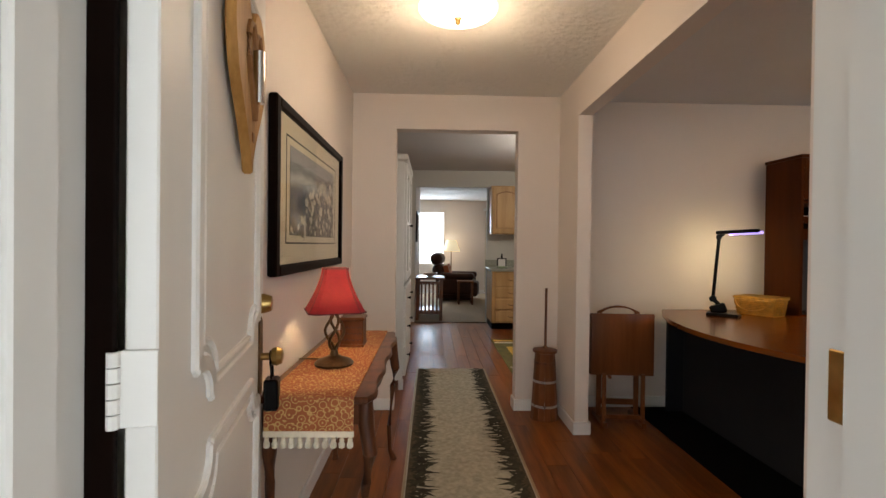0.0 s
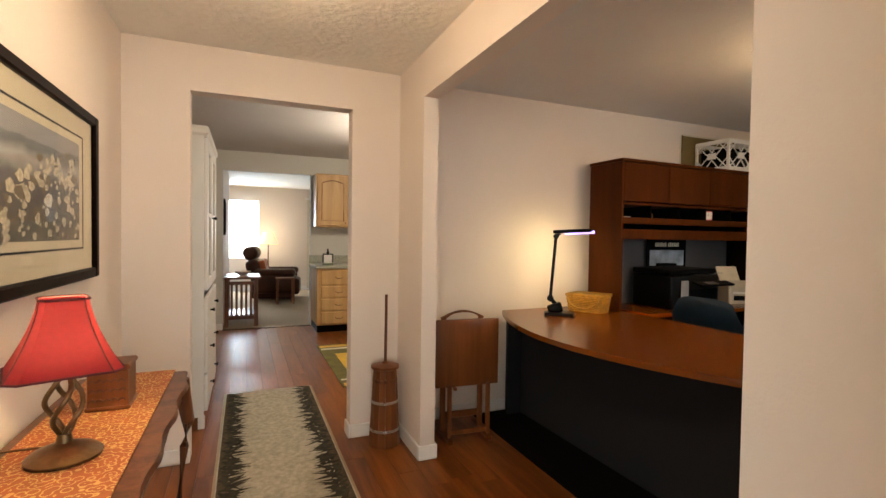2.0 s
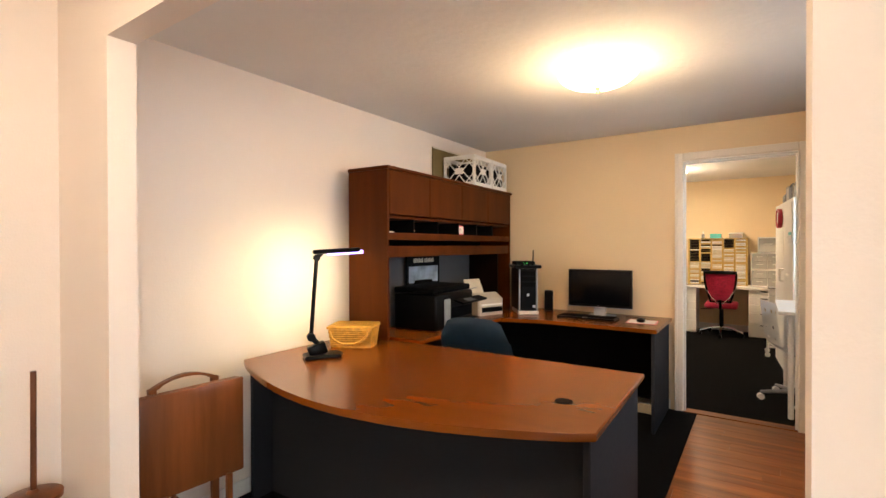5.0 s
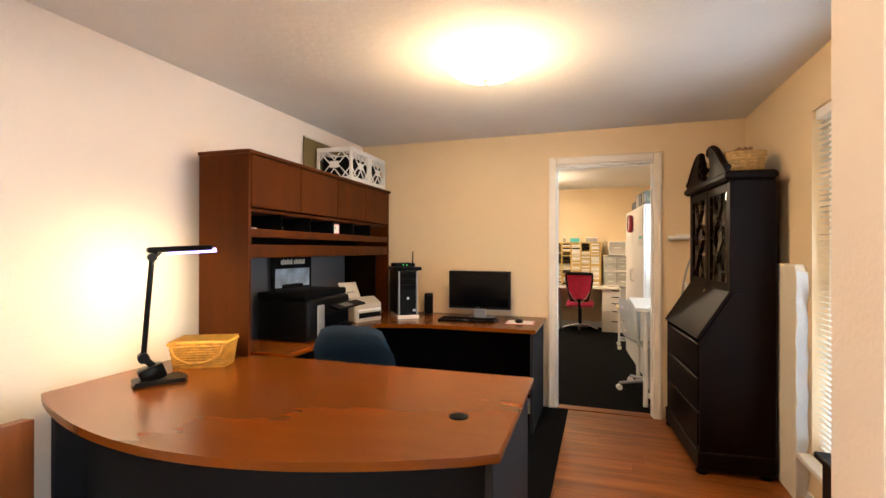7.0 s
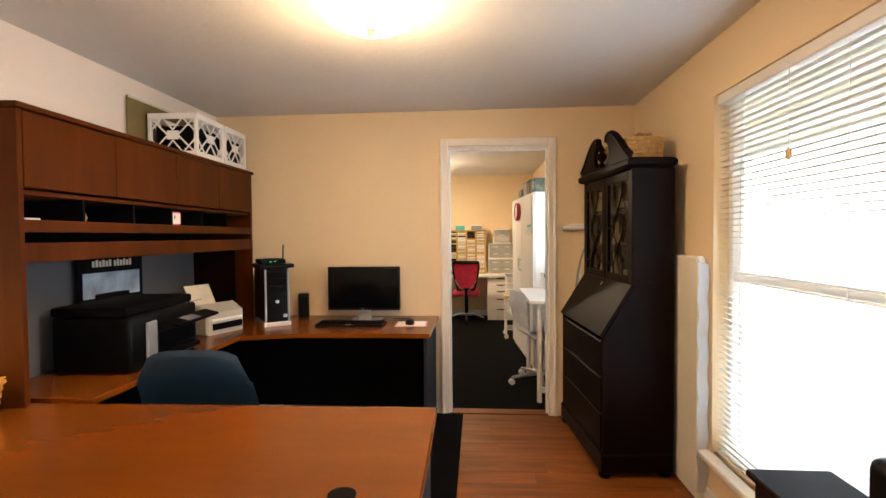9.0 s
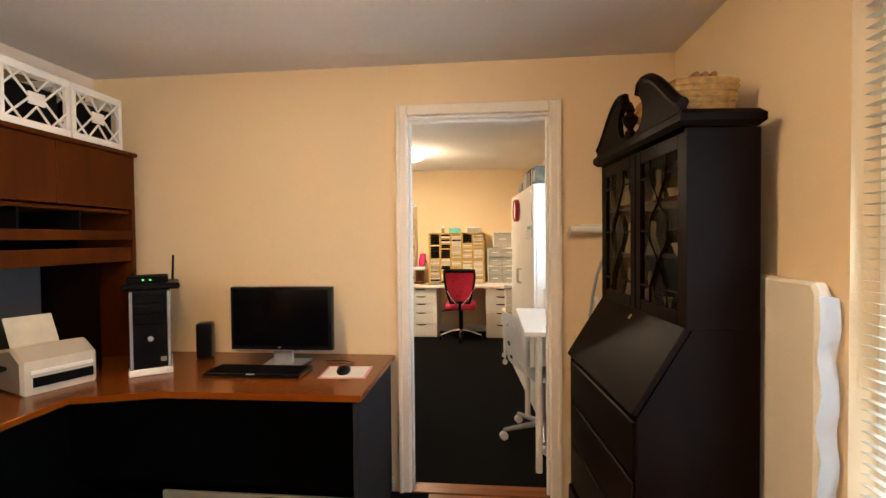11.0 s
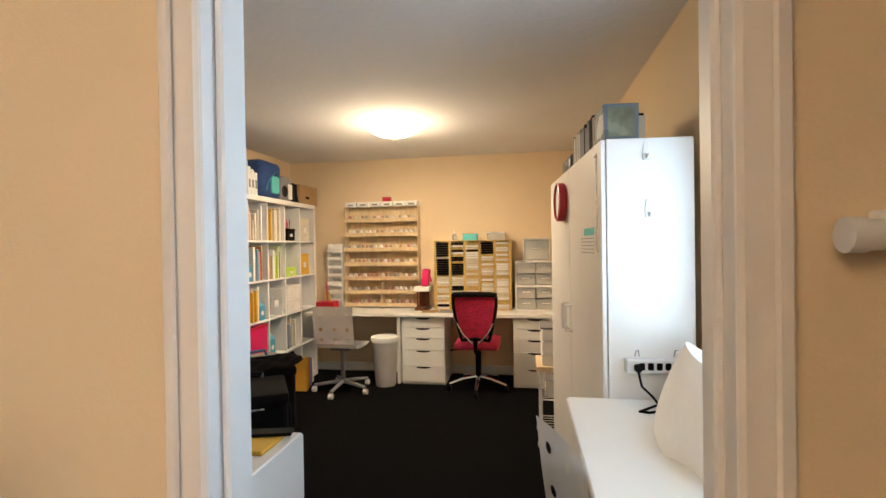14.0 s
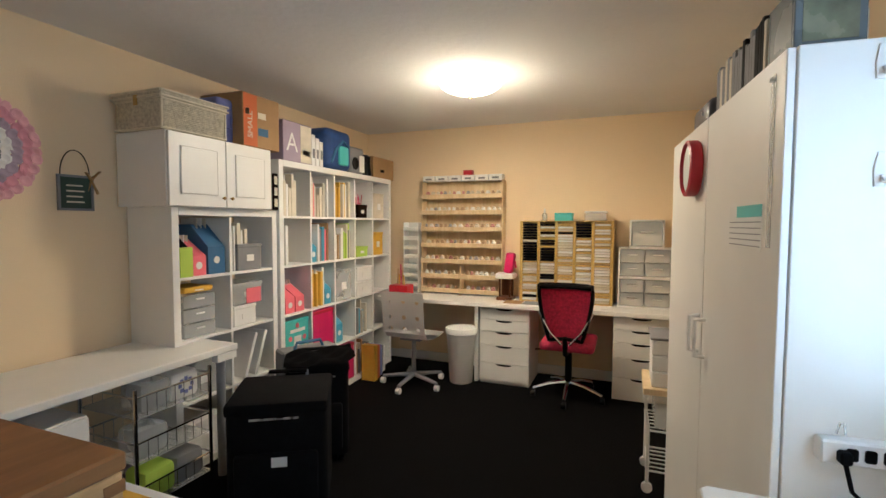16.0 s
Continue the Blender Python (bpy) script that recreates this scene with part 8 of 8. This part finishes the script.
def roller_bag(x, y, w, d, h, rz, label):
    e = thing("rolling_bag", (x, y, 0), rz, label, "bag", "black rolling bags")
    part("body", box(-w / 2, -d / 2, 0.03, w / 2, d / 2, h, 0.035, seg=3), black_cloth, e)
    part("front_pocket", box(-w / 2 + 0.04, -d / 2 - 0.03, 0.08, w / 2 - 0.04, -d / 2 + 0.01, h * 0.62, 0.02, seg=2), black_cloth, e)
    part("top_flap", box(-w / 2 - 0.005, -d / 2 - 0.005, h - 0.06, w / 2 + 0.005, d / 2 + 0.005, h + 0.006, 0.02, seg=2), black_cloth, e)
    part("label_patch", box(-0.02, -d / 2 - 0.033, h * 0.52, 0.05, -d / 2 - 0.029, h * 0.52 + 0.045), paper, e)
    part("zip_pull", box(-0.12, -d / 2 - 0.008, h - 0.075, 0.1, -d / 2 - 0.004, h - 0.066), steel, e)
    for s in (-1, 1):
        part("wheel", cyl((s * (w / 2 - 0.05) - 0.015, -d / 2 + 0.05, 0.032), (s * (w / 2 - 0.05) + 0.015, -d / 2 + 0.05, 0.032), 0.032, n=14), black_plastic, e)
        part("foot", box(s * (w / 2 - 0.07) - 0.015, d / 2 - 0.06, 0, s * (w / 2 - 0.07) + 0.015, d / 2 - 0.03, 0.035), black_plastic, e)
        part("handle_post", cyl((s * 0.1, d / 2 - 0.02, h), (s * 0.1, d / 2 - 0.02, h + 0.03), 0.008, n=8), steel, e)
    part("handle", tube([(-0.1, d / 2 - 0.02, h + 0.03), (0.1, d / 2 - 0.02, h + 0.03)], 0.012, 8), black_plastic, e)
    return e


roller_bag(6.62, 3.50, 0.46, 0.42, 0.60, -58, "large black rolling craft bag")
roller_bag(7.12, 3.66, 0.36, 0.30, 0.60, -52, "second black rolling bag with a loose flap")
lf = thing("loose_cover", (7.06, 3.60, 0.612), -52, "black cloth flap draped loosely over the bags", "cloth")
fb_ = bmesh.new()
fv = [[fb_.verts.new((-0.20 + 0.04 * i, -0.17 + 0.042 * j, 0.022 + 0.012 * math.sin(1.3 * i + 0.7 * j) + 0.008 * math.sin(2.1 * j - i) + 0.03 * (i / 10) ** 2)) for j in range(9)] for i in range(11)]
for i in range(10):
    for j in range(8):
        fb_.faces.new((fv[i][j], fv[i + 1][j], fv[i + 1][j + 1], fv[i][j + 1]))
bmesh.ops.solidify(fb_, geom=list(fb_.faces), thickness=0.008)
part("cloth_sheet", fb_, black_cloth, lf)
tt_ = thing("grey_tote", (7.28, 3.86, 0), -30, "grey tote with teal handles behind the bags", "tote")
part("tote_body", box(-0.19, -0.07, 0, 0.19, 0.07, 0.62, 0.012), grey_card, tt_)
part("handle", tube([(-0.1, -0.03, 0.61), (-0.08, -0.03, 0.66), (0.08, -0.03, 0.66), (0.1, -0.03, 0.61)], 0.011, 8), mid_blue, tt_)
for k, (x, mm) in enumerate(((8.42, yellow), (8.50, orange_card), (8.58, periwinkle), (8.64, clear_plastic), (8.71, paper))):
    e = thing("floor_folder", (x, 4.0 + 0.02 * k, 0), 0, "bright folder standing on the floor", "folder", "folders under the desk")
    part("cover", box(0, 0, 0, 0.055, 0.14, 0.33 - 0.02 * k, 0.004), mm, e)

# wall decorations
wrt = thing("pink_wreath", (5.90, 4.55, 1.77), 0, "round pink and white ruffled wreath on the wall", "wreath")
rs = random.Random(61)
ruf = {}
for ring, (r0, mm) in enumerate(((0.07, grey_card), (0.11, paper), (0.15, lilac), (0.19, mat("dusty_pink", (0.62, 0.27, 0.32), 0.8, vary=0.2)), (0.225, mat("rose_pink", (0.70, 0.36, 0.40), 0.8, vary=0.2)))):
    n = 12 + 6 * ring
    for i in range(n):
        a = 2 * math.pi * i / n + rs.uniform(-0.05, 0.05)
        m = pose(r0 * math.cos(a), -0.012 - 0.004 * (i % 3), r0 * math.sin(a), rs.uniform(-20, 20), 0, rs.uniform(-20, 20)) @ Matrix.Rotation(-a, 4, "Y")
        if ring not in ruf:
            ruf[ring] = part("ruffle", lathe([(0.006, 0), (0.024, 0.004), (0.028, 0.012), (0.02, 0.014), (0.004, 0.008)], 8, m=pose(0, 0, 0, 90)), mm, wrt)
            ruf[ring].matrix_local = m
        else:
            again(ruf[ring], m)
wsg = thing("hanging_sign", (6.30, 4.535, 1.50), 0, "small dark green chalk sign with a bow hanging on the wall", "sign")
part("frame", boxes([(-0.085, -0.006, 0, 0.085, 0.01, 0.012), (-0.085, -0.006, 0.17, 0.085, 0.01, 0.182), (-0.085, -0.006, 0.012, -0.073, 0.01, 0.17), (0.073, -0.006, 0.012, 0.085, 0.01, 0.17)], 0.002), grey_card, wsg)
part("board", box(-0.073, 0.0, 0.012, 0.073, 0.008, 0.17), mat("green_chalkboard", (0.03, 0.06, 0.045), 0.7, vary=0.15), wsg)
for k in range(4):
    part("text_bar", box(-0.045, -0.001, 0.04 + 0.028 * k, 0.04 - 0.008 * (k % 2), 0.0, 0.048 + 0.028 * k), cream_card, wsg)
part("wire_hanger", tube([(0.07 * math.cos(a), 0.004, 0.18 + 0.13 * math.sin(a)) for a in np.linspace(0, math.pi, 13)], 0.0025, 6), matt_black, wsg)
part("bow", tube([(0.07, -0.012, 0.16), (0.04, -0.018, 0.20), (0.07, -0.012, 0.17), (0.11, -0.018, 0.21), (0.07, -0.012, 0.16), (0.05, -0.014, 0.10), (0.07, -0.012, 0.16), (0.10, -0.014, 0.09)], 0.007, 6), wicker, wsg)

# shrub outside the craft room window
sh_ = thing("shrub", (6.25, 0.30, -0.12), 0, "leafy green shrub outside the craft room window", "shrub")
rs = random.Random(77)
for k in range(9):
    a = 2 * math.pi * k / 9
    part("stem", tube([(0.03 * math.cos(a), 0.03 * math.sin(a), 0), (0.2 * math.cos(a), 0.12 * math.sin(a), 0.9), (0.45 * math.cos(a), 0.28 * math.sin(a), 1.7 + 0.3 * rs.random())], [0.014, 0.01, 0.004], 6), walnut, sh_)
lv = bmesh.new()
for k in range(1500):
    a, q, h_ = rs.uniform(0, 6.283), rs.random() ** 0.6, rs.random()
    r_ = (0.25 + 0.40 * math.sin(math.pi * min(h_ * 0.8 + 0.15, 1.0))) * q * (0.8 + 0.3 * math.sin(3 * a + 5 * h_))
    m = pose(r_ * 1.1 * math.cos(a), r_ * 0.6 * math.sin(a), 0.25 + 1.95 * h_, rs.uniform(-60, 60), rs.uniform(-60, 60), rs.uniform(0, 360))
    q_ = [m @ Vector(p) for p in ((-0.04, 0, 0), (0, -0.018, 0.004), (0.045, 0, -0.004), (0, 0.018, 0.004))]
    lv.faces.new([lv.verts.new(p) for p in q_])
tagged(part("foliage", lv, mat("green_leaf", (0.07, 0.13, 0.035), 0.5, vary=0.4, scale=9), sh_, "dense small green leaves", smooth=False), kind="stuff")

# laminate planks, one by one
PW, PL = 0.125, 1.22
plank = box(0, 0, -0.012, PW - 0.0018, PL - 0.0018, 0.0, 0.0)
first = None
rs = random.Random(8)
for c in range(-13, 38):
    x = c * PW
    y0, y1 = (4.2, 8.05) if x < -0.375 else ((1.25, 8.05) if x < 1.16 else ((0.95, 8.05) if x < 2.4 else (0.95, 4.2)))
    if x > 4.70:
        continue
    y = y0 - rs.random() * PL
    while y < y1:
        a, e_ = max(y, y0), min(y + PL, y1)
        if e_ - a > 0.02:
            if first is None:
                first = part("plank", plank, laminate, floor, smooth=False)
                first.location, first.scale = (x, a, 0), (1, (e_ - a) / PL, 1)
            else:
                o = new("plank", first.data)
                o.parent, o.location, o.scale = floor, (x, a, 0), (1, (e_ - a) / PL, 1)
        y += PL
